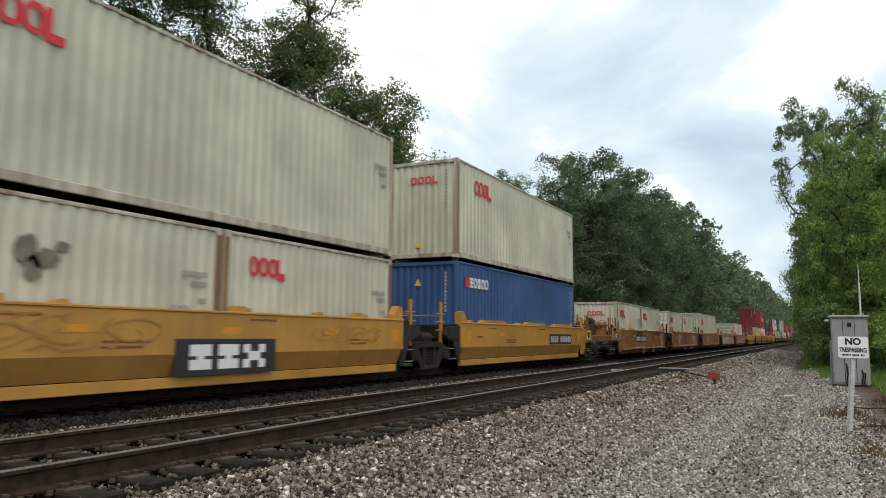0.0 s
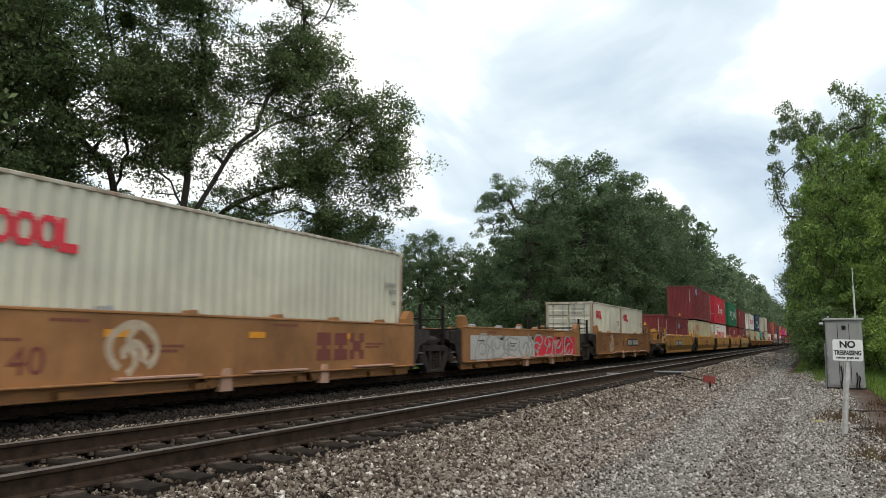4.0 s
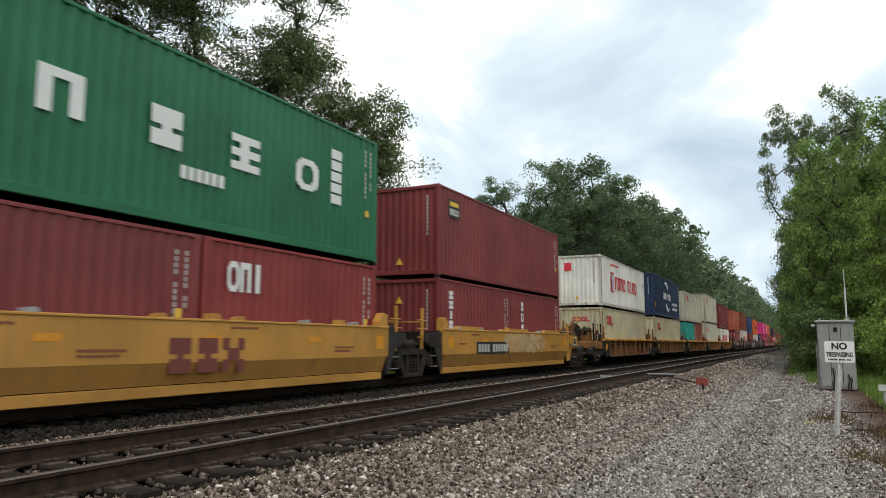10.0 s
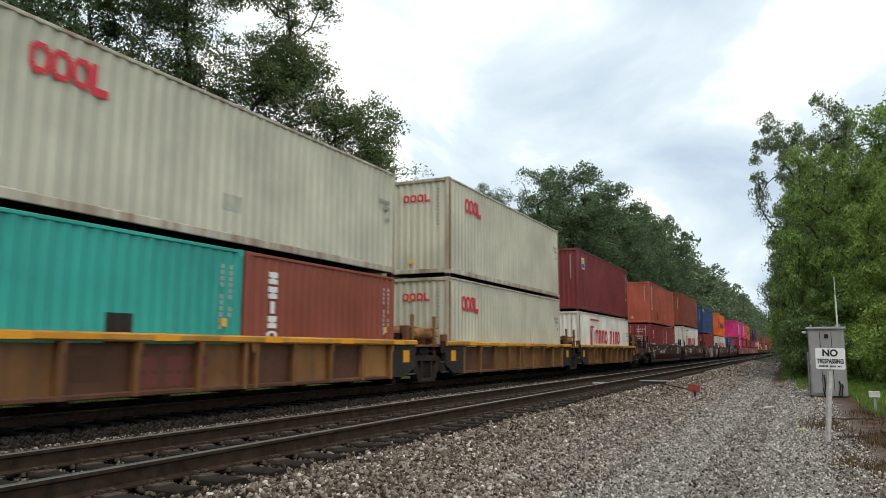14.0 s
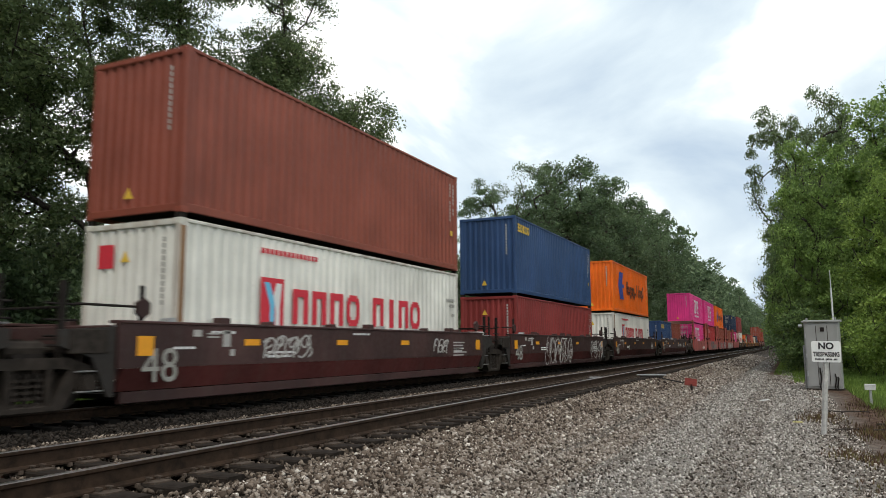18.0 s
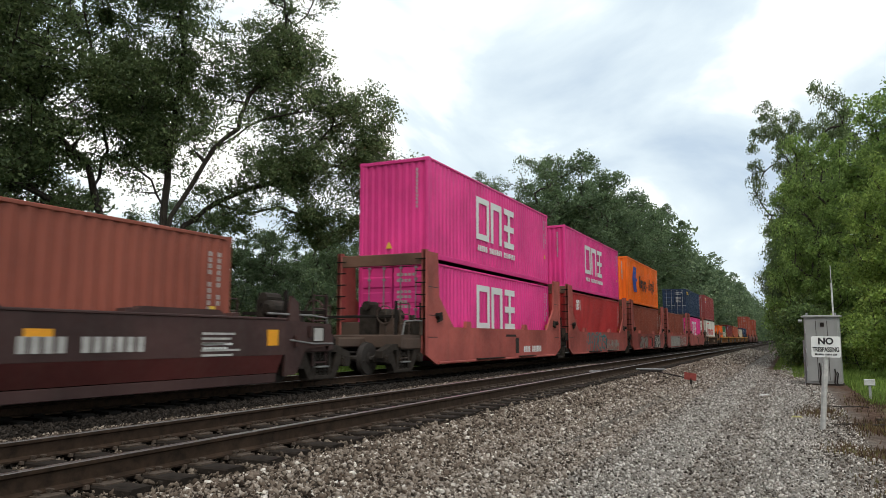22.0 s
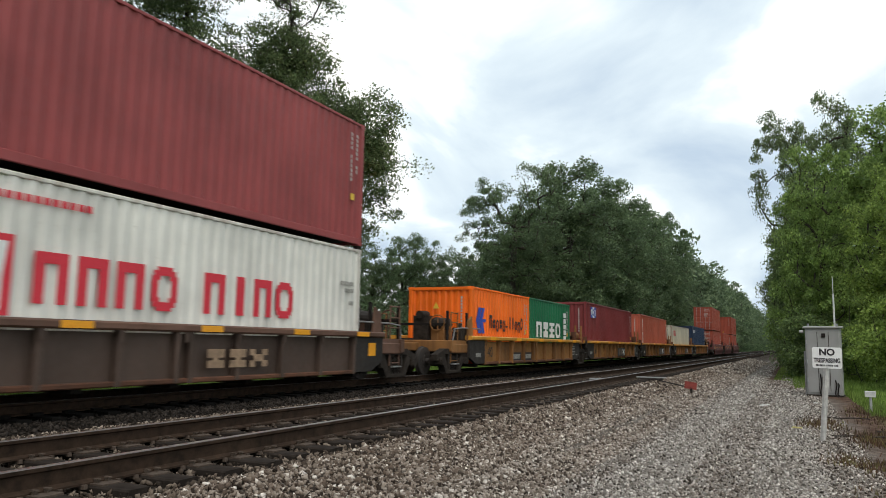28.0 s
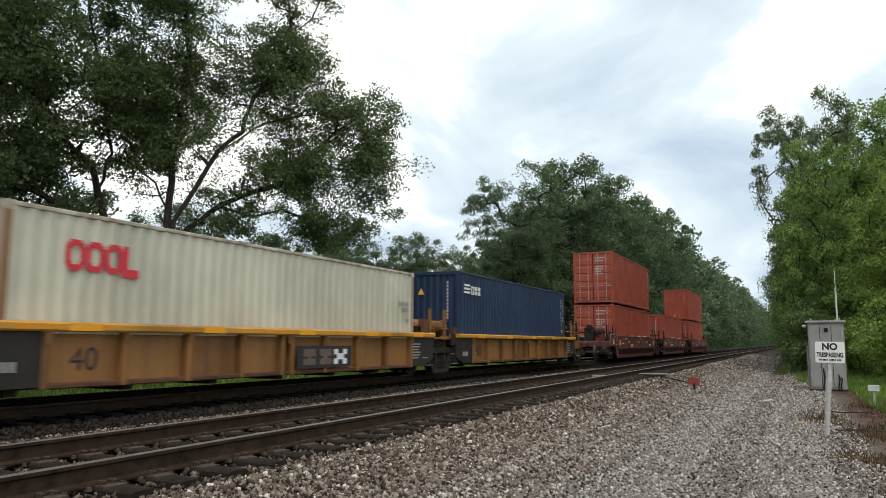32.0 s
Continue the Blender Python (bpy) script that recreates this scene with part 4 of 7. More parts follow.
M_STAIN = {"pearl": paint("rust_stained_grey_paint", (0.52, 0.49, 0.40), 0.6, 0.85, 0.9, True, (0.17, 0.065, 0.025), 0.0, 0.8, 0.36), "cream": paint("rust_stained_cream_paint", (0.50, 0.45, 0.31), 0.6, 0.85, 0.9, True, (0.17, 0.065, 0.025), 0.0, 0.8, 0.36)}
M_STAIN["white"] = paint("rust_stained_white_paint", (0.62, 0.60, 0.54), 0.6, 0.7, 0.9, True, (0.17, 0.065, 0.025), 0.0, 0.8, 0.40)
M_RUSTPOST = paint("rust_streaked_post_paint", (0.30, 0.18, 0.095), 0.7, 0.9, 0.9, True, (0.15, 0.055, 0.02), 0.0, 0.6, 0.36)
CW = 1.219                       # half width
H_STD, H_HIGH = 2.62, 2.98
UP_STD, UP_HIGH = 2.80, 3.14
BASE, GAP = 0.29, 0.10
_cache = {}


def cached(key, make):
    if key not in _cache:
        _cache[key] = make()
    return _cache[key]


def corrugated(length, z0, z1, depth=0.038, pitch=0.278):
    """A corrugated panel along y, outer face at x = 0, ribs inwards."""
    n = max(1, round(length / pitch))
    p = length / n
    prof = []
    for i in range(n):
        o = i * p
        prof += [(o, 0), (o + 0.30 * p, 0), (o + 0.48 * p, -depth), (o + 0.82 * p, -depth)]
    prof.append((length, 0))
    v = [(x, y, z) for z in (z0, z1) for y, x in prof]
    m = len(prof)
    return mesh_of("panel", v, [(i, i + 1, m + i + 1, m + i) for i in range(m - 1)])


def frame_mesh(L, H):
    s = Solid()
    for x in (-CW, CW - 0.13):
        for y in (0.0, L - 0.15):
            s.bar(x, x + 0.13, y, y + 0.15, 0.06, H - 0.06, 0.02)
    for sx_ in (-1, 1):
        a, b = sorted((sx_ * CW, sx_ * (CW - 0.06)))
        s.bar(a, b, 0.1, L - 0.1, H - 0.075, H - 0.005, 0.012)
        s.bar(a, b, 0.1, L - 0.1, 0.02, 0.18, 0.012)
        for y in (1.95, L - 2.31) if L < 8 else ():
            s.box(*sorted((sx_ * (CW + 0.003), sx_ * (CW - 0.05))), y, y + 0.36, 0.04, 0.15)
    for y in (0.0, L - 0.06):
        s.bar(-CW + 0.1, CW - 0.1, y, y + 0.06, H - 0.12, H - 0.01, 0.01)
        s.bar(-CW + 0.1, CW - 0.1, y, y + 0.06, 0.03, 0.17, 0.01)
    return s.mesh("frame")


def roof_mesh(L, H):
    n = max(2, round(L / 0.55))
    v, f = [], []
    for i in range(n * 2 + 1):
        y = 0.05 + (L - 0.1) * i / (n * 2)
        z = H - 0.012 - (0.02 if i % 2 else 0.0)
        v += [(-CW + 0.04, y, z), (CW - 0.04, y, z)]
    for i in range(n * 2):
        f.append((2 * i, 2 * i + 1, 2 * i + 3, 2 * i + 2))
    return mesh_of("roof", v, f)


def floor_mesh(L):
    return Solid().box(-CW + 0.06, CW - 0.06, 0.1, L - 0.1, 0.10, 0.16).mesh("floor")


def door_mesh(H):
    """One door leaf, hinged at x = 0, 1.07 wide, outer face at y = 0 facing -y."""
    s = Solid().box(0, 1.06, 0.03, 0.07, 0.20, H - 0.14)
    for k in range(5):
        z = 0.30 + (H - 0.60) * k / 5
        s.prism_x([(0.03, z), (0.03, z + (H - 0.6) / 5 - 0.12), (0.0, z + (H - 0.6) / 5 - 0.16), (0.0, z + 0.04)][::-1], 0.05, 1.0)
    return s.mesh("door")


def rod_mesh(H):
    s = Solid().tube((0, -0.035, 0.16), (0, -0.035, H - 0.1), 0.017, n=8)
    for z in (0.22, 0.75, 1.5, H - 0.55, H - 0.2):
        s.box(-0.045, 0.045, -0.055, 0.0, z, z + 0.06)
    s.box(-0.02, 0.34, -0.05, -0.03, 1.02, 1.06)
    return s.mesh("lock_rod")


def casting_mesh():
    return Solid().bar(-0.089, 0.089, -0.081, 0.081, -0.059, 0.059, 0.015).mesh("corner_casting")


SHAPES = {      # plain marks, in a unit square
    "ring": [(0, 0.24, 0.20, 0.80), (0.76, 1, 0.20, 0.80), (0.20, 0.80, 0, 0.20), (0.20, 0.80, 0.80, 1), (0.07, 0.32, 0.09, 0.30), (0.68, 0.93, 0.09, 0.30), (0.07, 0.32, 0.70, 0.91), (0.68, 0.93, 0.70, 0.91)],
    "box": [(0, 0.19, 0, 1), (0.81, 1, 0, 1), (0.19, 0.81, 0, 0.14), (0.19, 0.81, 0.86, 1)],
    "gate": [(0, 0.20, 0, 1), (0.72, 0.92, 0, 1), (0.20, 0.72, 0.84, 1.0)],
    "comb": [(0, 0.9, 0, 0.15), (0, 0.9, 0.425, 0.575), (0, 0.9, 0.85, 1), (0.34, 0.54, 0.15, 0.85)],
    "pair": [(0, 0.30, 0, 1), (0.66, 0.96, 0, 1), (0.30, 0.66, 0.78, 1.0)],
    "hour": [(0, 0.30, 0, 0.36), (0.70, 1.0, 0, 0.36), (0.22, 0.78, 0.30, 0.70), (0, 0.30, 0.64, 1.0), (0.70, 1.0, 0.64, 1.0)],
    "bars": [(0, 1, 0, 0.22), (0, 1, 0.39, 0.61), (0, 1, 0.78, 1), (0.30, 0.62, 0.22, 0.39), (0.30, 0.62, 0.61, 0.78)],
    "stem": [(0.3, 0.7, 0, 1)],
    "block": [(0.04, 0.96, 0, 1)],
    "slab": [(0.08, 0.92, 0, 0.40), (0.08, 0.92, 0.54, 1), (0.36, 0.64, 0.40, 0.54)],
}


def union_plate(rects, thick):
    """One connected thin plate from rectangles (y0, y1, z0, z1) that touch or overlap; it faces +x."""
    ys_ = sorted({round(v, 4) for r in rects for v in r[:2]})
    zs_ = sorted({round(v, 4) for r in rects for v in r[2:]})
    full = {(i, j) for i in range(len(ys_) - 1) for j in range(len(zs_) - 1)
            if any(r[0] - 1e-3 < (ys_[i] + ys_[i + 1]) / 2 < r[1] + 1e-3 and r[2] - 1e-3 < (zs_[j] + zs_[j + 1]) / 2 < r[3] + 1e-3 for r in rects)}
    ids, v, f = {}, [], []

    def at(i, j, x):
        if (i, j, x) not in ids:
            ids[i, j, x] = len(v)
            v.append((x, ys_[i], zs_[j]))
        return ids[i, j, x]

    for i, j in full:
        f.append((at(i, j, thick), at(i + 1, j, thick), at(i + 1, j + 1, thick), at(i, j + 1, thick)))
        for (di, dj), (p, q) in (((-1, 0), ((i, j + 1), (i, j))), ((1, 0), ((i + 1, j), (i + 1, j + 1))), ((0, -1), ((i, j), (i + 1, j))), ((0, 1), ((i + 1, j + 1), (i, j + 1)))):
            if (i + di, j + dj) not in full:
                f.append((at(*p, thick), at(*p, 0.0), at(*q, 0.0), at(*q, thick)))
    return mesh_of("plate", v, f)


def marks(rects, x=0.0, thick=0.005):
    """Thin raised rectangles (y0, y1, z0, z1) on a side that faces +x."""
    s = Solid()
    for y0, y1, z0, z1 in rects:
        s.box(x, x + thick, y0, y1, z0, z1)
    return s


def row(kinds, y0, z0, w, h, gap, down=False):
    out = []
    for i, k in enumerate(kinds):
        if k == " ":
            continue
        oy, oz = (0, -i * (h + gap)) if down else (i * (w + gap), 0)
        out += [(y0 + oy + a * w, y0 + oy + b * w, z0 + oz + c * h, z0 + oz + d * h) for a, b, c, d in SHAPES[k]]
    return out


def serials(L, H, pale):
    """Small unreadable figures at the far end: rows on pale sides, two columns on dark ones."""
    out = []
    if pale:
        for z, n in ((H - 0.95, 6), (H - 1.12, 4), (H - 1.42, 2)):
            out += [(L - 0.30 - (n - i) * 0.10, L - 0.23 - (n - i) * 0.10, z, z + 0.10) for i in range(n)]
        return out
    for y, n, skip in ((L - 0.62, 11, 4), (L - 0.38, 9, 6)):
        for i in range(n):
            if i != skip:
                out.append((y, y + 0.065, H - 0.42 - i * 0.115, H - 0.335 - i * 0.115))
    return out


FACE = Matrix(((0, 0, 1, 0), (1, 0, 0, 0), (0, 1, 0, 0), (0, 0, 0, 1)))     # words on a side that faces +x


def small(parent, rects, mat, name, m, x=0.0):
    """Figures too small to pick apart."""
    return tagged(part(name, marks(rects, x), mat, parent, "", m), kind="stuff")


def logo(parent, kind, L, H, up):
    """Company marks as plain shapes in their colours."""
    X = CW + 0.002
    m = pose(X, 0, 0)
    def put(rects, mat, name="lettering", label=""):
        """Every connected group of rectangles is a part."""
        left = list(rects)
        while left:
            grp = [left.pop(0)]
            grown = True
            while grown:
                grown = False
                for r in list(left):
                    if any(r[0] < g[1] + 2e-3 and g[0] < r[1] + 2e-3 and r[2] < g[3] + 2e-3 and g[2] < r[3] + 2e-3 for g in grp):
                        grp.append(r); left.remove(r); grown = True
            part(name, union_plate(grp, 0.005), mat, parent, label, m)
    if kind == "ooc":
        y, z, h, w = (1.0 if not up else 1.3, H * 0.655 if not up else H * 0.70, 0.47, 1.38) if L > 8 else (0.70, H * 0.69, 0.38, 1.08)
        k = w / 4.1
        put(row(["ring", "ring", "ring"], y, z, k, h, 0.02) + [(y + 3.1 * k, y + 3.42 * k, z - 0.04, z + h), (y + 3.42 * k, y + 4.1 * k, z - 0.04, z + 0.10)], M_RED, "lettering", "bold red company mark")
    elif kind == "ym":
        z = H * 0.37
        put([(2.26, 3.02, z - 0.15, z + 0.98)], M_RED, "emblem", "red square emblem")
        s = Solid().prism_x([(2.36, z + 0.88), (2.54, z + 0.88), (2.70, z + 0.50), (2.70, z - 0.08), (2.56, z - 0.08), (2.56, z + 0.4)], 0.006, 0.010)
        part("emblem_stripe", s, M_CYAN, parent, "", m)
        s = Solid().prism_x([(2.93, z + 0.88), (2.76, z + 0.88), (2.66, z + 0.6), (2.74, z + 0.3), (2.74, z - 0.08), (2.88, z - 0.08), (2.88, z + 0.4)], 0.0065, 0.0105)
        part("emblem_stripe", s, M_WHITE, parent, "", m)
        put(row(["pair", "pair", "pair", "ring"], 3.35, z + 0.04, 0.58, 0.76, 0.14) + row(["pair", "stem", "pair", "ring"], 6.75, z + 0.04, 0.58, 0.76, 0.12), M_RED, "lettering", "large red company lettering")
        small(parent, row(["block"] * 14, 2.25, H - 0.40, 0.105, 0.11, 0.04), M_RED, "web_address", m)
    elif kind == "one":
        z = H * 0.335
        put(row(["box", "gate", "comb"], 3.78, z, 1.22, 1.52, 0.17), M_WHITE, "lettering", "very large white company lettering")
        if up:
            small(parent, row(["block"] * 5 + [" "] + ["block"] * 7 + [" "] + ["block"] * 7, 3.92, z - 0.40, 0.135, 0.20, 0.05), M_WHITE, "small_lettering", m)
    elif kind == "hapag":
        y, z, k = (1.55, H * 0.31, 1.30) if L > 8 else (0.36, H * 0.42, 0.66)
        for dy in (0.0, 0.45 * k):
            s = Solid().prism_x([(y + dy, z + 0.55 * k), (y + dy + 0.32 * k, z + 1.25 * k), (y + dy + 0.72 * k, z + 1.25 * k), (y + dy + 0.42 * k, z + 0.60 * k), (y + dy + 0.72 * k, z - 0.1 * k), (y + dy + 0.32 * k, z - 0.1 * k)], 0.0, 0.006 + dy * 0.002)
            part("emblem", s, M_BLUE, parent, "dark blue arrow emblem", m)
        put([(y, y + 1.35 * k, z + 0.50 * k, z + 0.66 * k)], M_BLUE, "emblem_bar")
        kinds = ["pair", "slab", "ring", "slab", "ring", "dash", "stem", "stem", "ring", "pair", "ring"]
        y0, wd, hh0 = (4.15, 0.57, 0.86) if L > 8 else (1.6, 0.335, 0.46)
        out = []
        for i, kd in enumerate(kinds):
            if kd == "dash":
                out.append((y0 + i * wd, y0 + (i + 0.6) * wd, z + 0.30 * k, z + 0.40 * k)); continue
            tall = i in (0, 6, 7, 10)
            drop = 0.25 * hh0 if i in (2, 4, 9) else 0.0
            out += row([kd], y0 + i * wd, z + 0.22 * k - drop, wd * 0.78, hh0 * (1.0 if tall else 0.68) + drop, 0)
        put(out, M_DARK, "lettering", "black company lettering")
    elif kind == "cma":
        z = H * 0.45
        put(row(["ring", "pair", "pair", " ", "ring", "ring", "pair"], 4.1, z, 0.44, 0.50, 0.055), M_WHITE, "lettering", "white company lettering")
        for sgn, cy in ((1, 5.45), (-1, 6.10)):
            n = 10
            ring = [(radians(40 + 95 * i / n), 1.0 - 0.30 * math.sin(math.pi * (1 - i / n) * 0.5)) for i in range(n + 1)]
            pts = [(cy + sgn * 1.15 * math.cos(a_), z + 0.25 + sgn * 1.2 * math.sin(a_)) for a_, r in ring]
            inner = [(cy + sgn * 1.15 * r * math.cos(a_), z + 0.25 + sgn * 1.2 * r * math.sin(a_)) for a_, r in ring]
            s = Solid().prism_x(pts + inner[::-1], 0, 0.006)
            part("emblem_arc", s, M_WHITE, parent, "white crescent", m)
        lettering("slogan", "eco container", 0.50, M_WHITE, parent, Matrix.Translation((X, 9.55, H * 0.385)) @ FACE, "white slogan lettering")
        small(parent, row(["block"] * 15, 8.35, H * 0.21, 0.125, 0.22, 0.04), M_WHITE, "small_lettering", m)
        put([(0.33, 0.67, 0.66, 1.02)], M_YELLOW, "label_plate", "yellow label")
    elif kind == "kline":
        z = H * 0.38
        put(row(["slab"], 3.95, z, 1.05, 1.0, 0), M_WHITE, "lettering", "white company lettering")
        put(row(["stem", "stem", "pair", "bars"], 5.4, z, 0.64, 0.66, 0.15), M_WHITE, "lettering")
        put([(3.6, 3.9, z + 1.02, z + 1.10), (5.05, 5.35, z + 0.98, z + 1.06)], M_WHITE, "emblem_bar")
    elif kind == "uasc":
        z, w, st, y, hh = (H * 0.42, 0.82, 2.03, 2.68, 0.70) if L > 8 else (1.0, 0.76, 0.93, 0.85, 0.66)
        for i, kd in enumerate(("pair", "slab", "bars", "ring")):
            put(row([kd], y + i * st, z, w, hh, 0), M_WHITE, "lettering", "white company lettering")
        yb = 10.1 if L > 8 else 4.95
        put([(yb, yb + 0.42, z - 0.12 + k * 0.27, z + 0.10 + k * 0.27) for k in range(5)], M_WHITE, "side_bar")
        if L > 8:
            small(parent, row(["block"] * 6, 5.47, 0.85, 0.15, 0.24, 0.04), M_WHITE, "small_lettering", m)
    elif kind == "mol":
        put([(0.97, 2.17, H - 0.80, H - 0.22)], M_BLUE, "emblem", "blue and white emblem panel")
        part("emblem_stripe", marks([(1.38, 1.76, H - 0.80, H - 0.22)], 0.006), M_WHITE, parent, "", m)
        part("emblem_mark", marks(row(["pair"], 1.05, H - 0.66, 0.26, 0.3, 0) + row(["stem"], 1.84, H - 0.66, 0.26, 0.3, 0), 0.006), M_WHITE, parent, "", m)
        part("emblem_mark", marks(row(["ring"], 1.44, H - 0.68, 0.26, 0.34, 0), 0.012), M_BLUE, parent, "", m)
    elif kind == "triton":
        put(row(["slab", "slab", "stem", "slab", "ring", "pair"], 0.70, H - 0.60, 0.33, 0.25, 0.055, True), M_WHITE, "lettering", "white lettering stacked downwards")
    elif kind == "tex":
        put(row(["slab", "ring", "slab"], 1.05, H - 0.72, 0.25, 0.34, 0.09, True), M_WHITE, "lettering", "white lettering stacked downwards")
    elif kind == "seaco":
        put(row(["bars", "ring", "slab", "ring", "ring"], 0.32, H - 0.62, 0.25, 0.33, 0.045), M_GOLD, "lettering", "yellow company lettering")
    elif kind == "seacow":
        put(row(["bars", "ring", "slab", "ring", "ring"], 0.95, H - 0.78, 0.26, 0.32, 0.04), M_WHITE, "lettering", "white company lettering")
        put([(0.62, 0.88, H - 0.78, H - 0.46)], M_RED, "emblem")
    elif kind == "cai":
        put(row(["ring", "pair", "stem"], 0.63, H - 0.98, 0.32, 0.58, 0.03), M_WHITE, "lettering", "white company lettering")
    elif kind == "florens":
        put([(0.75, 1.30, H - 1.02, H - 0.42)], M_WHITE, "emblem", "small white square emblem")
        part("emblem_stripe", marks([(0.82, 1.23, H - 0.70, H - 0.50)], 0.006), M_GOLD, parent, "", m)
        part("emblem_stripe", marks([(0.82, 1.23, H - 0.96, H - 0.74)], 0.006), M_BLUE, parent, "", m)
    elif kind == "beacon":
        put([(0.7, 1.5, H - 0.92, H - 0.35)], M_DARK, "emblem", "small black and yellow emblem")
        part("emblem_stripe", marks([(0.78, 1.42, H - 0.56, H - 0.42)], 0.006), M_GOLD, parent, "", m)
        part("emblem_mark", marks(row(["ring"] * 4, 0.78, H - 0.85, 0.13, 0.2, 0.04), 0.006), M_WHITE, parent, "", m)
    elif kind == "dot":
        s = Solid()
        disc = [(0.85 + 0.24 * math.cos(i / 16 * 6.2832), H - 0.72 + 0.24 * math.sin(i / 16 * 6.2832)) for i in range(16)]
        part("emblem", s.prism_x(disc, 0, 0.006), M_CYAN, parent, "round pale blue emblem", m)
    elif kind == "nyk":
        put(row(["pair", "slab", "slab"], 1.05, H - 0.72, 0.24, 0.28, 0.04), M_WHITE, "lettering", "white company lettering")
        put([(0.45, 0.95, H - 0.70 + 0.12 * k, H - 0.63 + 0.12 * k) for k in range(3)], M_WHITE, "emblem")


LABELS = {"pearl": "pearl grey", "cream": "cream", "white": "dirty white", "blue": "mid blue", "steelblue": "faded blue", "navy": "dark navy", "maroon": "maroon", "wine": "wine red",
          "brown": "red-brown", "brick": "brick red", "crimson": "crimson", "rust": "rust red", "coral": "orange-red", "red": "bright red", "green": "dark green", "teal": "turquoise", "orange": "orange", "pink": "magenta pink"}
WHERE = {"low": "standing in a well car", "high": "stacked on another"}


def container(S, off, L, H, z, colour, kind="", doors=False, up=False):
    """A corrugated steel shipping container; its origin is at its bottom near end, on the car's centre line."""
    c = C[colour]
    feet = "twenty-foot" if L < 8 else "forty-foot"
    t = tagged(new("shipping_container"), "%s corrugated steel %s container %s" % (LABELS[colour], feet, WHERE["high" if up else "low"]), "shipping container", "containers on the train")
    k = (L, round(H, 2))
    part("frame", cached(("fr",) + k, lambda: frame_mesh(L, H)), M_STAIN.get(colour, c), t)
    side = cached(("side",) + k, lambda: corrugated(L - 0.30, 0.16, H - 0.07))
    part("side_wall", side, c, t, "", pose(CW - 0.012, 0.15, 0))
    part("side_wall", side, c, t, "", pose(-CW + 0.012, L - 0.15, 0, 0, 0, 180))
    end = cached(("end",) + k, lambda: corrugated(2 * CW - 0.26, 0.15, H - 0.1, 0.045, 0.25))
    if doors:
        for s in (0, 1):
            d = part("door", cached(("door", k[1]), lambda: door_mesh(H)), c, t, "", pose(-CW + 0.13 if s == 0 else 0.02, 0.0, 0))
            for rx_ in (0.28, 0.80):
                part("lock_rod", cached(("rod", k[1]), lambda: rod_mesh(H)), M_STEEL, d, "galvanised lock rod", pose(rx_, 0, 0))
    else:
        part("end_wall", end, c, t, "", pose(-CW + 0.13, 0.025, 0, 0, 0, -90))
    part("end_wall", end, c, t, "", pose(CW - 0.13, L - 0.025, 0, 0, 0, 90))
    part("roof", cached(("roof",) + k, lambda: roof_mesh(L, H)), c, t)
    part("floor", cached(("floor", L), lambda: floor_mesh(L)), M_BLACK, t)
    cast = cached("cast", casting_mesh)
    for x in (-CW + 0.087, CW - 0.087):
        for y in (0.079, L - 0.079):
            for zz in (0.057, H - 0.057):
                part("corner_casting", cast, M_STAIN.get(colour, c), t, "", pose(x, y, zz))
    pale = colour in ("pearl", "cream", "white")
    ink = M_GREYMARK if pale else M_CHALK
    tagged(part("serial_panel", cached(("ser", colour in ("pearl", "cream", "white")) + k, lambda: marks(serials(L, H, colour in ("pearl", "cream", "white"))).mesh("serial_panel")), ink, t, "", pose(CW + 0.001, 0, 0)), kind="stuff")
    if pale:      # rust run down the corner posts
        for y in (0.012, L - 0.132) if L < 8 else (0.012,):
            part("rusty_edge", cached(("rust", k[1]), lambda: marks([(0, 0.125, 0.14, H - 0.14)]).mesh("rusty_edge")), M_RUSTPOST, t, "rust streaks down a corner post", pose(CW + 0.001, y, 0))
    if not pale:
        part("side_label", cached(("lab", L), lambda: marks([(L - 0.58, L - 0.42, 1.10, 1.26)]).mesh("side_label")), M_GOLD, t, "small yellow label", pose(CW + 0.001, 0, 0))
    if not doors:      # a column of figures and a warning triangle on the end
        s = Solid()
        for i in range(11):
            s.box(0.79, 0.85, -0.006, 0, H - 0.42 - i * 0.115, H - 0.335 - i * 0.115)
        tagged(part("end_serial", s, ink, t, "", pose(0, 0.024, 0)), kind="stuff")
        s = Solid().add([(-0.12, -0.006, 0), (0.12, -0.006, 0), (0, -0.006, 0.22), (-0.12, 0, 0), (0.12, 0, 0), (0, 0, 0.22)], [(0, 1, 2), (3, 5, 4), (0, 3, 4, 1), (1, 4, 5, 2), (2, 5, 3, 0)])
        part("warning_triangle", s, M_GOLD, t, "yellow warning triangle", pose(-0.15, 0.024, 0.35 if up else H - 0.75))
        if kind == "ooc":
            part("end_lettering", Solid().add(*end_ring(H)), M_RED, t, "red company mark", pose(-0.45, 0.0215, 0))
        if kind == "ym":
            s = Solid().box(-0.85, -0.45, -0.006, 0, H - 0.85, H - 0.4)
            part("end_emblem", s, M_RED, t, "", pose(0, 0.024, 0))
    else:
        s = Solid()
        for i, (zz, n) in enumerate(((H - 0.42, 5), (H - 0.6, 4), (H - 0.95, 4), (H - 1.1, 4), (H - 1.25, 3), (H - 1.4, 4))):
            for j in range(n):
                s.box(0.16 + j * 0.13, 0.25 + j * 0.13, -0.012, -0.004, zz, zz + 0.085)
        tagged(part("door_serial", s, ink, t), kind="stuff")
    if kind:
        logo(t, kind, L, H, up)
    MOVING.append((t, S + off, z))
    return t


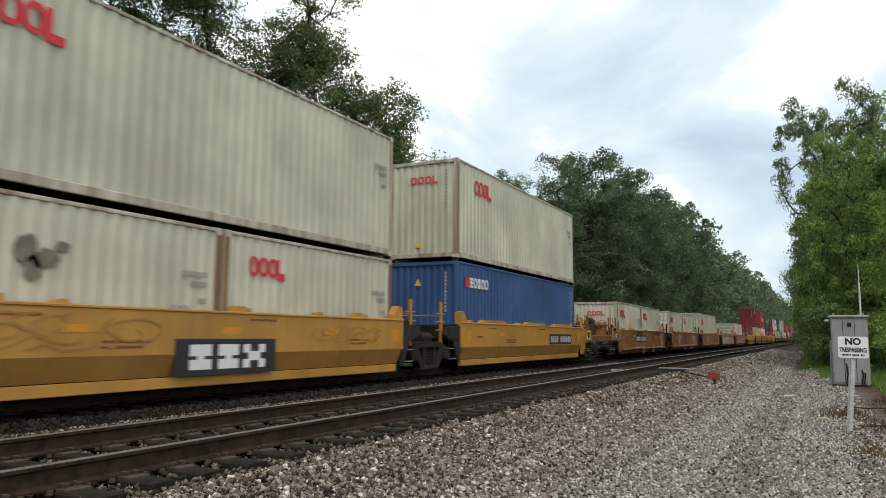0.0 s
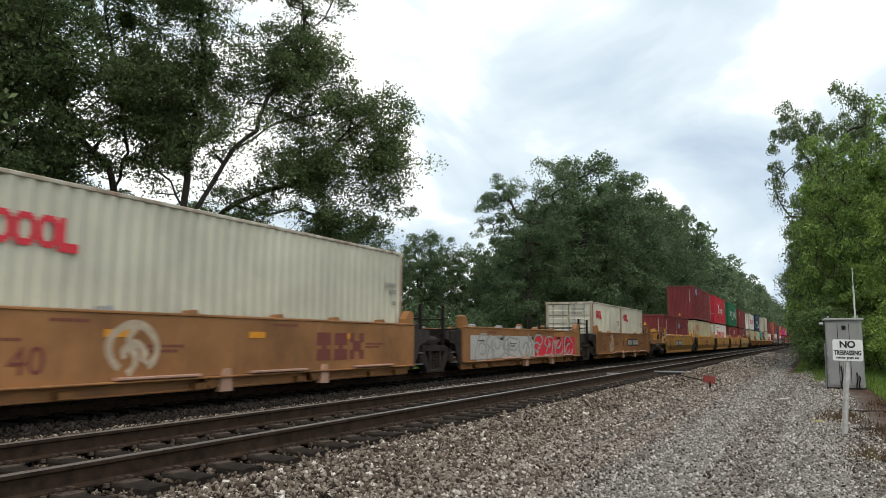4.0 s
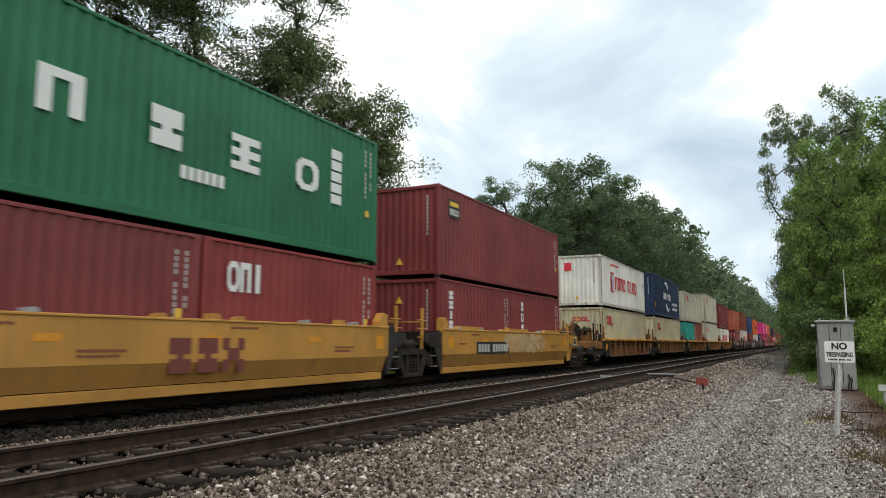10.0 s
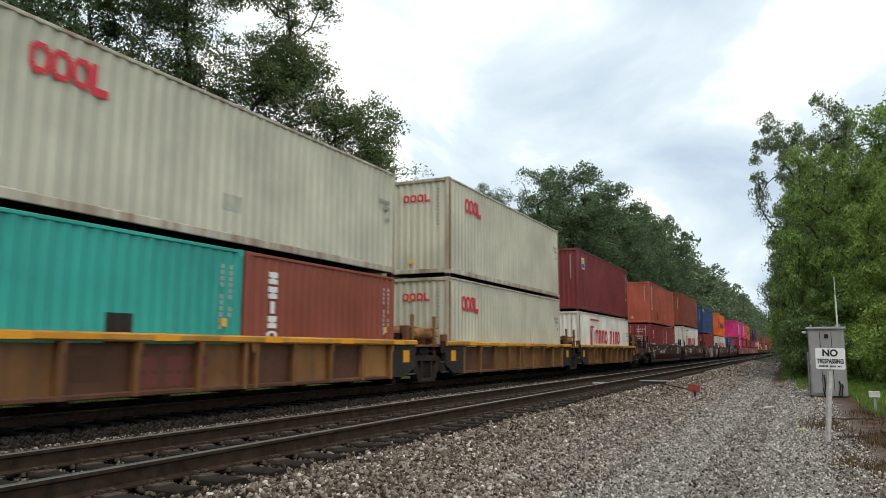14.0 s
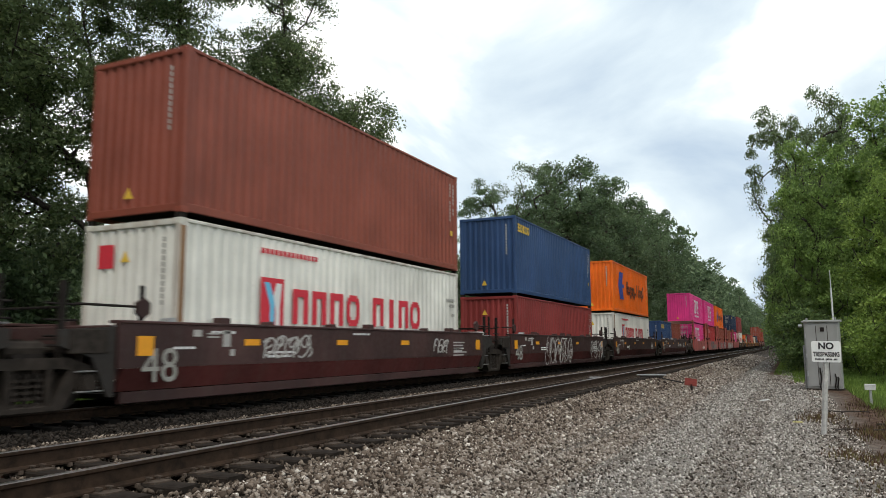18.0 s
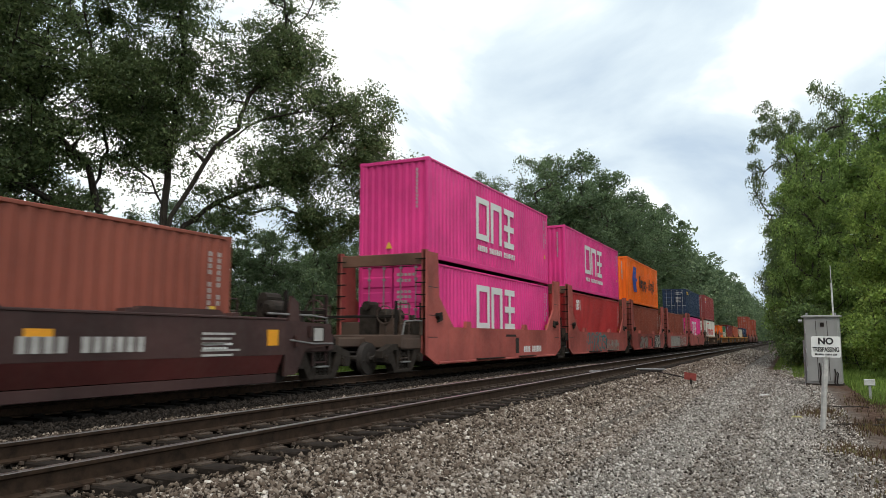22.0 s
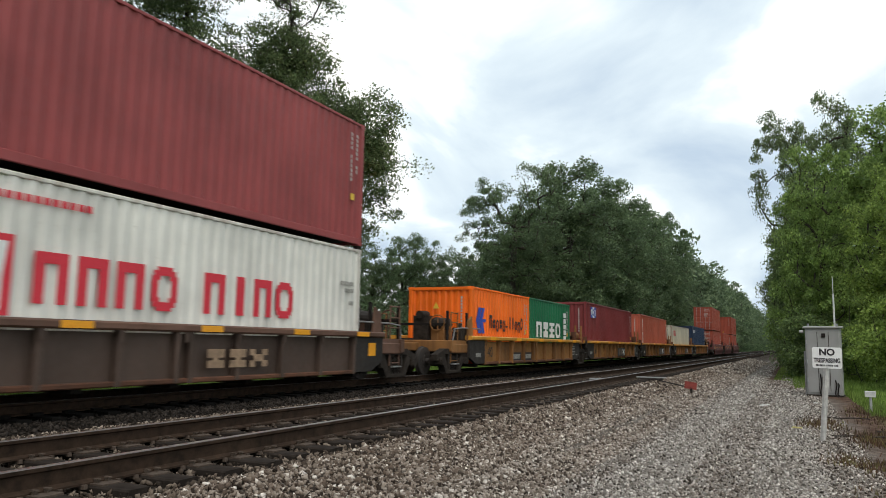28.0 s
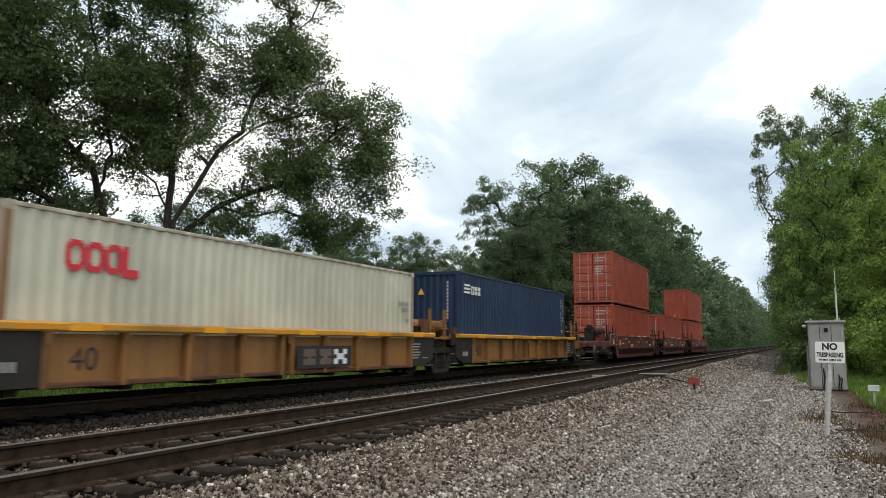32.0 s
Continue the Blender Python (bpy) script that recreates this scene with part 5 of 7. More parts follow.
def end_ring(H):
    s = Solid()
    for i in range(3):
        for a, b, c_, d in SHAPES["ring"]:
            s.box(i * 0.26 + a * 0.22, i * 0.26 + b * 0.22, -0.006, 0, H - 0.75 + c_ * 0.24, H - 0.75 + d * 0.24)
    s.box(0.78, 0.84, -0.006, 0, H - 0.76, H - 0.5); s.box(0.84, 0.98, -0.006, 0, H - 0.76, H - 0.70)
    return s.v, s.f


MOVING = []          # (thing, place along the train, height)

# ---- well cars ----
P = {
    "yellow": paint("yellow_car_paint", (0.44, 0.215, 0.038), 0.5, 0.30, 0.2),
    # more grime, and a base darkened for the shade below the fold
    "yellow_low": paint("grimy_shade_yellow_paint", (0.36, 0.172, 0.034), 0.6, 0.5, 0.35),
    "tan": paint("tan_car_paint", (0.305, 0.136, 0.045), 0.6, 0.45, 0.45, patch=0.6),
    "ochre": paint("ochre_yellow_car_paint", (0.30, 0.138, 0.038), 0.6, 0.45, 0.5, dirt_rgb=(0.05, 0.028, 0.016), patch=0.7, dirt_lo=0.46),
    "rib": paint("rusty_yellow_car_paint", (0.245, 0.108, 0.030), 0.65, 0.6, 0.65, dirt_rgb=(0.030, 0.018, 0.012), patch=0.6, dirt_lo=0.43),
    "ribdark": paint("rust_brown_car_paint", (0.125, 0.048, 0.022), 0.7, 0.55, 0.7, dirt_rgb=(0.030, 0.018, 0.012), patch=0.6, dirt_lo=0.43),
    "ribmid": paint("ochre_brown_car_paint", (0.24, 0.110, 0.034), 0.65, 0.6, 0.7, dirt_rgb=(0.030, 0.018, 0.012), patch=0.6, dirt_lo=0.43),
    "ribtop": paint("yellow_chord_paint", (0.56, 0.26, 0.03), 0.55, 0.4, 0.4, patch=0.6),
    "dark": paint("dark_brown_car_paint", (0.056, 0.022, 0.019), 0.6, 0.35, 0.3, patch=0.55),
    "darkred": paint("dark_red_car_paint", (0.100, 0.019, 0.016), 0.6, 0.40, 0.3, patch=0.55),
    "rose": paint("faded_red_car_paint", (0.40, 0.092, 0.074), 0.6, 0.35, 0.45, patch=0.6),
    "step": paint("rust_pink_step_paint", (0.40, 0.235, 0.165), 0.6, 0.5, 0.7),
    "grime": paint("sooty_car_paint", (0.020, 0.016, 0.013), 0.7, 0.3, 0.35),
    "sootbrown": paint("soot_brown_car_paint", (0.080, 0.050, 0.036), 0.65, 0.4, 0.5, patch=0.6),
    "sootchord": paint("rust_brown_chord_paint", (0.14, 0.070, 0.045), 0.65, 0.4, 0.5, patch=0.6),
    "wineCar": paint("wine_red_car_paint", (0.15, 0.040, 0.035), 0.6, 0.4, 0.35, patch=0.55),
}
M_OLDYELLOW = plain("faded_yellow_reflector", (0.62, 0.25, 0.012), 0.55, 0.0, 20.0, 0.15)
HW = 1.50          # half width of a car


def wheelset_mesh():
    s = Solid().tube((-0.95, 0, 0), (0.95, 0, 0), 0.08, n=8)
    for sg in (-1, 1):
        for a, b, r in ((0.665, 0.70, 0.445), (0.70, 0.80, 0.42)):
            s.tube((sg * a, 0, 0), (sg * b, 0, 0), r, n=20)
        s.tube((sg * 0.80, 0, 0), (sg * 0.83, 0, 0), 0.17, n=10)
        for i in range(4):
            a = i * math.pi / 2
            s.box(sg * 0.80 - 0.015, sg * 0.80 + 0.015, 0.27 * math.cos(a) - 0.04, 0.27 * math.cos(a) + 0.04, 0.27 * math.sin(a) - 0.04, 0.27 * math.sin(a) + 0.04)
    return s.mesh("wheelset")


def truck_mesh():
    s = Solid().bar(-1.15, 1.15, -0.2, 0.2, 0.42, 0.72, 0.03)
    for sg in (-1, 1):
        x = sorted((sg * 1.12, sg * 1.34))
        s.prism_x([(-1.15, 0.44), (-1.15, 0.62), (-0.60, 0.80), (0.60, 0.80), (1.15, 0.62), (1.15, 0.44), (0.80, 0.56), (0.55, 0.64), (-0.55, 0.64), (-0.80, 0.56)], *x)
        for d in (-1, 1):
            p = [(d * 0.86, 0.52), (d * 0.62, 0.62), (d * 0.34, 0.12), (d * 0.52, 0.06)]
            s.prism_x(p if d < 0 else p[::-1], *x)
            s.bar(*x, *sorted((d * 0.26, d * 0.36)), 0.10, 0.66, 0.02)
            s.bar(*sorted((sg * 1.02, sg * 1.40)), *sorted((d * 0.78, d * 1.06)), 0.30, 0.54, 0.04)
            s.tube((sg * 1.36, d * 0.91, 0.42), (sg * 1.43, d * 0.91, 0.42), 0.11, n=10)
        s.bar(*x, -0.54, 0.54, 0.03, 0.13, 0.02)
        for y in (-0.17, 0.0, 0.17):
            for k in range(5):
                s.tube((sg * 1.25, y, 0.13 + k * 0.085), (sg * 1.25, y, 0.17 + k * 0.085), 0.080, n=8)
            s.tube((sg * 1.25, y, 0.13), (sg * 1.25, y, 0.58), 0.05, n=6)
    return s.mesh("truck")


WHEELS = []


def truck(car, y):
    t = part("truck", cached("truck", truck_mesh), M_TRUCK, car, "black cast steel truck", pose(0, y, 0))
    for dy in (-0.91, 0.91):
        w = part("wheelset", cached("wheelset", wheelset_mesh), M_WHEEL, t, "worn steel wheels on an axle")
        w.matrix_parent_inverse = Matrix.Translation((0, dy, 0.42))
        WHEELS.append(w)
    return t


def scribble(rng, y, z, w, h, n, thick):
    """Looping spray-paint strokes, as short tiles."""
    out = []
    cw = w / n

    def stroke(pts):
        out.append(pts)

    for i in range(n):
        cy, cz, k = y + (i + 0.5) * cw, z + h / 2, rng.uniform(0.8, 1.1)
        for size, turns in ((1.0, rng.uniform(0.7, 1.0)), (0.45, rng.uniform(0.6, 1.0))):
            a0, lobe, ph = rng.uniform(0, 6.28), rng.uniform(0.12, 0.3), rng.uniform(0, 6.28)
            oy, oz = (0, 0) if size == 1.0 else (rng.uniform(-0.1, 0.1) * cw, rng.uniform(-0.15, 0.25) * h)
            pts = []
            for j in range(19):
                a = a0 + 6.28 * turns * j / 18
                r = size * (1 + lobe * math.sin(2 * a + ph))
                pts.append(Vector((cy + oy + math.cos(a) * cw * 0.52 * r + 0.10 * h * math.sin(a) * r, cz + oz + math.sin(a) * h * 0.5 * k * min(1.05, r))))
            stroke(pts)
        b0, bend = rng.uniform(-0.45, 0.45) * cw, rng.uniform(-0.3, 0.3) * cw
        stroke([Vector((cy + b0 + bend * math.sin(f * 0.628) + 0.02 * h * f, z + h * f / 10 * k)) for f in range(11)])
    return out


def graffiti(car, seed, y, z, w, h, n, mat, thick=0.05, x=None, label="looping spray-painted graffiti"):
    rng = random.Random(seed)
    for i, pts in enumerate(scribble(rng, y, z, w, h, n, thick)):
        hi = 0.003 + 0.0005 * i
        v, f = [], []
        for j, p in enumerate(pts):
            d = pts[min(j + 1, len(pts) - 1)] - pts[max(j - 1, 0)]
            nn = Vector((-d.y, d.x)).normalized() * thick * rng.uniform(0.40, 0.60)
            v += [(0, p.x + nn.x, p.y + nn.y), (hi, p.x + nn.x, p.y + nn.y), (hi, p.x - nn.x, p.y - nn.y), (0, p.x - nn.x, p.y - nn.y)]
            if j:
                o = 4 * j
                f += [(o - 4 + e, o - 3 + e, o + 1 + e, o + e) for e in range(3)]
        part("graffiti", mesh_of("graffiti", v, f), mat, car, label, pose(HW + 0.004 if x is None else x, 0, 0))


def end_gear(car, y0, sign, colour, rails=True):
    """The open end of a car: deck, brake cylinder, wheel, ladder and coupler. sign is +1 towards the far end."""
    c = P[colour]
    def yy(a, b):
        return sorted((y0 + sign * a, y0 + sign * b))
    s = Solid().bar(-1.35, 1.35, *yy(0.0, 1.7), 0.92, 1.06, 0.02)
    s.bar(-0.28, 0.28, *yy(0.0, 3.05), 0.72, 0.98, 0.03)
    s.bar(-1.42, 1.42, *yy(1.55, 1.75), 0.70, 1.05, 0.02)
    for x in (-1.38, 1.26):
        s.bar(x, x + 0.12, *yy(0.0, 1.7), 0.66, 0.95, 0.02)
    part("end_deck", s, P["rib"] if colour in ("yellow", "tan") else c, car)
    s = Solid().tube((0.62, y0 + sign * 0.40, 1.60), (0.62, y0 + sign * 1.25, 1.60), 0.20, n=14)
    s.tube((0.62, y0 + sign * 0.30, 1.60), (0.62, y0 + sign * 0.40, 1.60), 0.11, 0.20, n=14).tube((0.62, y0 + sign * 1.25, 1.60), (0.62, y0 + sign * 1.35, 1.60), 0.20, 0.11, n=14)
    part("air_reservoir", s, c if colour in ("yellow", "tan") else M_TRUCK, car)
    for dy in (0.55, 1.10):
        part("tank_bracket", Solid().bar(0.40, 0.86, *yy(dy, dy + 0.07), 1.05, 1.52, 0.01), c, car)
    s = Solid().bar(0.98, 1.30, *yy(0.35, 0.80), 1.06, 1.48, 0.03).tube((1.14, y0 + sign * 0.57, 1.48), (1.14, y0 + sign * 0.57, 1.62), 0.09, n=10)
    part("control_valve", s, M_TRUCK, car)
    s = Solid().bar(-0.2, 0.35, *yy(0.95, 1.30), 1.06, 1.85, 0.03).tube((0.08, y0 + sign * 0.85, 1.88), (0.08, y0 + sign * 1.40, 1.88), 0.13, n=10)
    part("brake_gear", s, P["ribdark"] if colour in ("yellow", "tan") else M_TRUCK, car, "rust-brown brake gear housing")
    for dy in (0.15, 1.66):
        part("end_upright", Solid().bar(1.20, 1.27, *yy(dy, dy + 0.09), 1.06, 1.98, 0.01), P["ribmid"] if colour in ("yellow", "tan") else M_BLACK, car)
    part("end_crossbar", Solid().bar(-1.2, 1.24, *yy(1.67, 1.73), 1.52, 1.60, 0.01), P["ribdark"] if colour in ("yellow", "tan") else M_BLACK, car)
    part("bracket_plate", Solid().prism_x([(y0 + sign * 0.05, 1.06), (y0 + sign * 0.5, 1.06), (y0 + sign * 0.42, 1.72), (y0 + sign * 0.15, 1.86)][::int(sign)], 1.36, 1.42), c, car)
    s = Solid().pipe([(1.40, y0 - sign * 0.6, 1.46), (1.40, y0 + sign * 0.9, 1.46), (1.40, y0 + sign * 1.5, 1.42), (1.38, y0 + sign * 1.6, 1.05)], 0.022)
    part("hand_rail", s, M_DULL, car, "bare metal hand rail")
    s = Solid().pipe([(1.10, y0 + sign * 0.6, 1.0), (1.15, y0 + sign * 1.2, 0.72), (0.7, y0 + sign * 2.2, 0.55), (0.3, y0 + sign * 3.2, 0.62)], 0.03)
    part("brake_pipe", s, M_BLACK, car)
    part("end_step", Solid().bar(1.20, 1.42, *yy(1.15, 1.60), 0.30, 0.34, 0.008), M_DULL, car, "bare metal step")
    s = Solid().tube((0, y0 + sign * 2.6, 0.84), (0, y0 + sign * 3.5, 0.84), 0.09, n=8)
    s.bar(-0.18, 0.18, *yy(3.35, 3.75), 0.68, 1.0, 0.05)
    part("coupler", s, M_BLACK, car)
    for x in (-1.32, 1.32):
        s = Solid()
        for dy in (1.10, 1.62):
            s.tube((x, y0 + sign * dy, 0.35), (x, y0 + sign * dy, 1.95 if rails else 1.3), 0.022, n=6)
        for z in (0.42, 0.75, 1.35, 1.62, 1.92) if rails else (0.42, 0.75):
            s.tube((x, y0 + sign * 1.10, z), (x, y0 + sign * 1.62, z), 0.018, n=6)
        part("ladder", s, P["ribmid"] if colour in ("yellow", "tan") else c, car)
    if rails:
        s = Solid().tube((0.9, y0 + sign * 1.70, 1.05), (0.9, y0 + sign * 1.70, 1.75), 0.02, n=6)
        ring = []
        for i in range(14):
            a, b = i * 6.283 / 14, (i + 1) * 6.283 / 14
            s.tube((0.9 + 0.25 * math.cos(a), y0 + sign * 1.74, 1.6 + 0.25 * math.sin(a)), (0.9 + 0.25 * math.cos(b), y0 + sign * 1.74, 1.6 + 0.25 * math.sin(b)), 0.018, n=6)
        part("hand_brake", s, c, car)
    truck(car, y0 + sign * 1.45)


def joint(car, y0, y1, colour):
    """The joint between two units: bulkheads, drawbar, bolster and the shared truck."""
    mid = (y0 + y1) / 2
    s = Solid().bar(-0.45, 0.45, y0, y1, 0.70, 1.0, 0.03)
    for a, b in ((y0, y0 + 0.75), (y1 - 0.75, y1)):
        s.bar(-1.36, 1.36, a, b, 0.86, 1.0, 0.02)
    s.bar(-1.28, 1.28, mid - 0.25, mid + 0.25, 0.66, 0.86, 0.03)
    part("articulation", s, M_BLACK, car)
    for a in (y0 + 0.75, y1 - 0.75):
        s = Solid()
        for x in (-1.25, 1.17):
            s.bar(x, x + 0.08, a - 0.05, a + 0.05, 0.6, 1.95, 0.01)
        for z in (1.12, 1.36, 1.60):
            s.tube((1.21, a - 0.28, z), (1.21, a + 0.28, z), 0.018, n=6)
        s.tube((-1.2, a, 1.55), (1.2, a, 1.55), 0.02, n=6)
        part("grab_iron", s, P[colour] if colour in ("yellow", "rib") else M_BLACK, car)
    # walkways, steps and brake rigging on the side that is seen and on the other
    for sg in (1, -1):
        for a in (y0 + 0.05, y1 - 0.65):
            s = Solid()
            for k in range(5):
                s.box(*sorted((sg * 0.55, sg * 1.38)), a + k * 0.13, a + k * 0.13 + 0.05, 1.06, 1.09)
            part("walkway", s, M_TRUCK, car, "open grating walkway")
            s = Solid().bar(*sorted((sg * 1.30, sg * 1.42)), a, a + 0.6, 0.98, 1.05, 0.01)
            for zz in (0.28, 0.58, 0.88, 1.18):
                part("rung", cached("rung", lambda: Solid().bar(-0.04, 0.04, 0.08, 0.52, 0, 0.025, 0.005).mesh("rung")), M_DULL, car, "bare metal rung", pose(sg * 1.38, a, zz))
            for yy in (a + 0.1, a + 0.5):
                s.tube((sg * 1.40, yy, 0.26), (sg * 1.38, yy, 1.0), 0.018, n=6)
            part("side_step", s, M_TRUCK, car)
        s = Solid().tube((sg * 1.15, mid - 0.35, 0.92), (sg * 1.15, mid + 0.25, 0.92), 0.13, n=10).tube((sg * 1.15, mid + 0.25, 0.92), (sg * 1.15, mid + 0.62, 0.92), 0.035, n=6)
        part("brake_cylinder", s, M_TRUCK, car)
        part("valve_box", Solid().bar(*sorted((sg * 0.85, sg * 1.25)), y0 + 0.1, y0 + 0.62, 1.10, 1.42, 0.03), M_CHALK if colour in ("dark", "wineCar") else M_TRUCK, car)
        part("number_plate", Solid().bar(*sorted((sg * 1.44, sg * 1.47)), y1 - 0.78, y1 - 0.12, 0.86, 1.22, 0.005), M_TRUCK, car, "dark plate with worn pale figures")
    if colour == "rib":
        for a_ in (y0 - 0.15, y1 - 1.25):
            s = Solid().tube((0.75, a_ + 0.15, 1.44), (0.75, a_ + 1.25, 1.44), 0.19, n=14).tube((0.75, a_, 1.44), (0.75, a_ + 0.15, 1.44), 0.10, 0.19, n=14).tube((0.75, a_ + 1.25, 1.44), (0.75, a_ + 1.40, 1.44), 0.19, 0.10, n=14)
            part("air_reservoir", s, P["tan"], car, "ochre air tank on the end deck")
            for d_ in (0.3, 1.05):
                part("tank_strap", Solid().bar(0.50, 1.0, a_ + d_ - 0.03, a_ + d_ + 0.03, 1.0, 1.30, 0.008), P["ribdark"], car)
        part("valve_stand", Solid().bar(1.15, 1.38, y0 + 0.1, y0 + 0.32, 1.05, 1.62, 0.02).bar(1.18, 1.36, y1 - 0.3, y1 - 0.1, 1.05, 1.42, 0.02), P["ribdark"], car)
        part("deck_plate", Solid().bar(-1.40, 1.40, y0 - 0.1, y1 + 0.1, 1.04, 1.10, 0.01), P["ribmid"], car)
    part("air_hose", Solid().pipe([(0.62, mid + u * 0.15, 1.1 - 0.35 * math.cos(u * 0.36)) for u in range(-4, 5)], 0.025), M_BLACK, car)
    if colour in ("dark", "wineCar", "darkred"):
        for ya, yb in ((y0 - 0.55, y0 + 0.7), (y1 - 0.7, y1 + 0.55)):
            s = Solid().tube((1.42, ya, 1.60), (1.42, yb, 1.60), 0.022, n=6)
            s.bar(1.38, 1.44, yb - 0.04, yb + 0.04, 0.7, 1.95, 0.01)
            part("uncoupling_rod", s, M_BLACK, car)
            part("deck_edge", Solid().bar(1.30, 1.43, *sorted((yb - 0.5, yb + 0.15)), 1.27, 1.30, 0.006), M_DULL, car, "bare metal deck edge")
            far = ya if ya < y0 else yb
            hx = [(far + 0.15 * math.cos(radians(60 * i + 30)), 1.58 + 0.17 * math.sin(radians(60 * i + 30))) for i in range(6)]
            part("guide_plate", Solid().prism_x(hx, 1.40, 1.48), P["dark"], car)
    truck(car, mid)


def well_smooth(S, Lw, lo_colour, hi_colour, lead, trail, label, seed, marks_kind, tabs=3, ends=None, z0=0.09, z1=1.33):
    """A smooth-sided well unit from y = -0.55 to Lw + 0.55; lead and trail say what each end carries."""
    rng = random.Random(seed)
    car = tagged(new("well_car"), label, "rail car", "well cars of the train")
    a, b = -0.25, Lw + 0.18
    tan = hi_colour == "tan"
    for sg in (1, -1):
        x0, x1 = sorted((sg * HW, sg * (HW - 0.10)))
        zb = 0.30 if tan else z0 + 0.53
        s = Solid().prism_x([(a + 0.02, zb), (b - 0.02, zb), (b, z1), (a, z1)], x0, x1)
        part("side_sill", s, P[hi_colour], car)
        inset = 0.12 if tan else 0.005
        lx0, lx1 = sorted((sg * (HW - inset), sg * (HW - inset - 0.12)))
        if tan:
            s = Solid().prism_x([(a + 0.16, z0), (b - 0.16, z0), (b - 0.03, zb - 0.005), (a + 0.03, zb - 0.005)], lx0, lx1)
            part("lower_sill", s, P["tan"], car, "lower sill set back under a ledge")
        else:      # folded inwards below the knee, with an upright flange along the bottom
            poly = [(sg * (HW - 0.002), zb - 0.004), (sg * (HW - 0.13), z0 + 0.165), (sg * (HW - 0.21), z0 + 0.165), (sg * (HW - 0.09), zb - 0.004)]
            # on yellow cars the lower colour also carries the fold's shade
            part("lower_sill", Solid().prism_y(poly if sg < 0 else poly[::-1], a + 0.10, b - 0.10), P[lo_colour], car, "lower sill folded inwards, grimier and differently toned")
        part("bottom_flange", Solid().bar(*sorted((sg * (HW - (0.11 if not tan else inset - 0.012)), sg * (HW - 0.20))), a + 0.18, b - 0.18, z0 - 0.03, z0 + (0.15 if not tan else 0.01), 0.01), P[hi_colour if hi_colour != "tan" else lo_colour], car)
        if tan:
            part("ledge", Solid().bar(*sorted((sg * (HW + 0.09), sg * (HW - 0.12))), a + 0.1, b - 0.1, 0.265, 0.30, 0.01), P[hi_colour], car)
            for y in (2.9, 5.9, 9.4):
                part("step_plate", Solid().bar(*sorted((sg * (HW + 0.13), sg * HW)), y, y + 1.7, 0.315, 0.36, 0.01), P["step"], car, "scuffed rust-pink step plate")
            for y in (4.75, 7.75):
                part("drain_notch", Solid().prism_x([(y, 0.31), (y + 0.16, 0.10), (y + 0.36, 0.10), (y + 0.58, 0.31)][::-1], *sorted((sg * (HW + 0.02), sg * (HW - 0.10)))), P["rib"], car, "dark notched bracket below the ledge")
                part("jacking_pad", Solid().prism_x([(y + 0.40, 0.02), (y + 0.40, 0.24), (y + 0.50, 0.42), (y + 0.64, 0.42), (y + 0.70, 0.02)][::-1], *sorted((sg * (HW + 0.05), sg * (HW - 0.08)))), P["step"], car, "scuffed rust-pink jacking pad")
            for y in (0.7, 2.0, 4.6, 7.4, 10.2, 11.4):
                part("floor_beam_end", Solid().bar(*sorted((sg * (HW + 0.01), sg * (HW - 0.12))), y, y + 0.26, z0 - 0.02, 0.20, 0.02), P["rib"], car)
        for y0, sl in ((a, -1), (b, 1)):
            if (lead if sl < 0 else trail) == "end":
                poly = [(y0, 0.18), (y0, z1), (y0 + sl * 1.70, z1 - 0.06), (y0 + sl * 1.74, 0.80), (y0 + sl * 0.72, 0.72), (y0 + sl * 0.40, 0.20)]
                part("end_sheet", Solid().prism_x(poly if sl < 0 else poly[::-1], *sorted((sg * (HW - 0.012), sg * (HW - 0.08)))), P[hi_colour], car, "side sheet running out over the truck")
                yp = y0 + sl * 1.18
                part("end_placard", marks([(yp - 0.23, yp + 0.23, 0.86, 1.22)]) if sg > 0 else Solid().box(-0.005, 0, yp - 0.23, yp + 0.23, 0.86, 1.22), M_WHITE if hi_colour == "yellow" else M_TRUCK, car, "square placard in a pale frame", pose(sg * (HW - 0.011), 0, 0))
                part("end_placard_face", Solid().box(*sorted((0.0, sg * 0.004)), yp - 0.17, yp + 0.17, 0.90, 1.18), M_TRUCK if hi_colour == "yellow" else M_CHALK, car, "", pose(sg * (HW - 0.004), 0, 0))
                for k in range(2):
                    part("rod_bracket", Solid().bar(*sorted((sg * HW, sg * (HW + 0.06))), y0 + sl * (0.35 + 0.5 * k) - 0.05, y0 + sl * (0.35 + 0.5 * k) + 0.05, 0.78 + 0.2 * k, 1.02 + 0.2 * k, 0.01), P[hi_colour], car)
                part("uncoupling_bar", Solid().pipe([(sg * (HW + 0.05), y0 + sl * 0.1, 0.92), (sg * (HW + 0.06), y0 + sl * 0.9, 0.84), (sg * (HW + 0.03), y0 + sl * 1.7, 0.84)], 0.02), M_DULL, car, "bare metal uncoupling bar")
                continue
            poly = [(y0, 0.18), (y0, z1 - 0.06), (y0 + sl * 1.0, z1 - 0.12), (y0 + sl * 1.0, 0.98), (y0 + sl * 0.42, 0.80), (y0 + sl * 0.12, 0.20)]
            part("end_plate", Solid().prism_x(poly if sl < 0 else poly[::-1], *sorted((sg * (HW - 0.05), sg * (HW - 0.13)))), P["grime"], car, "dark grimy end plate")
            y2 = y0 - sl * 0.42
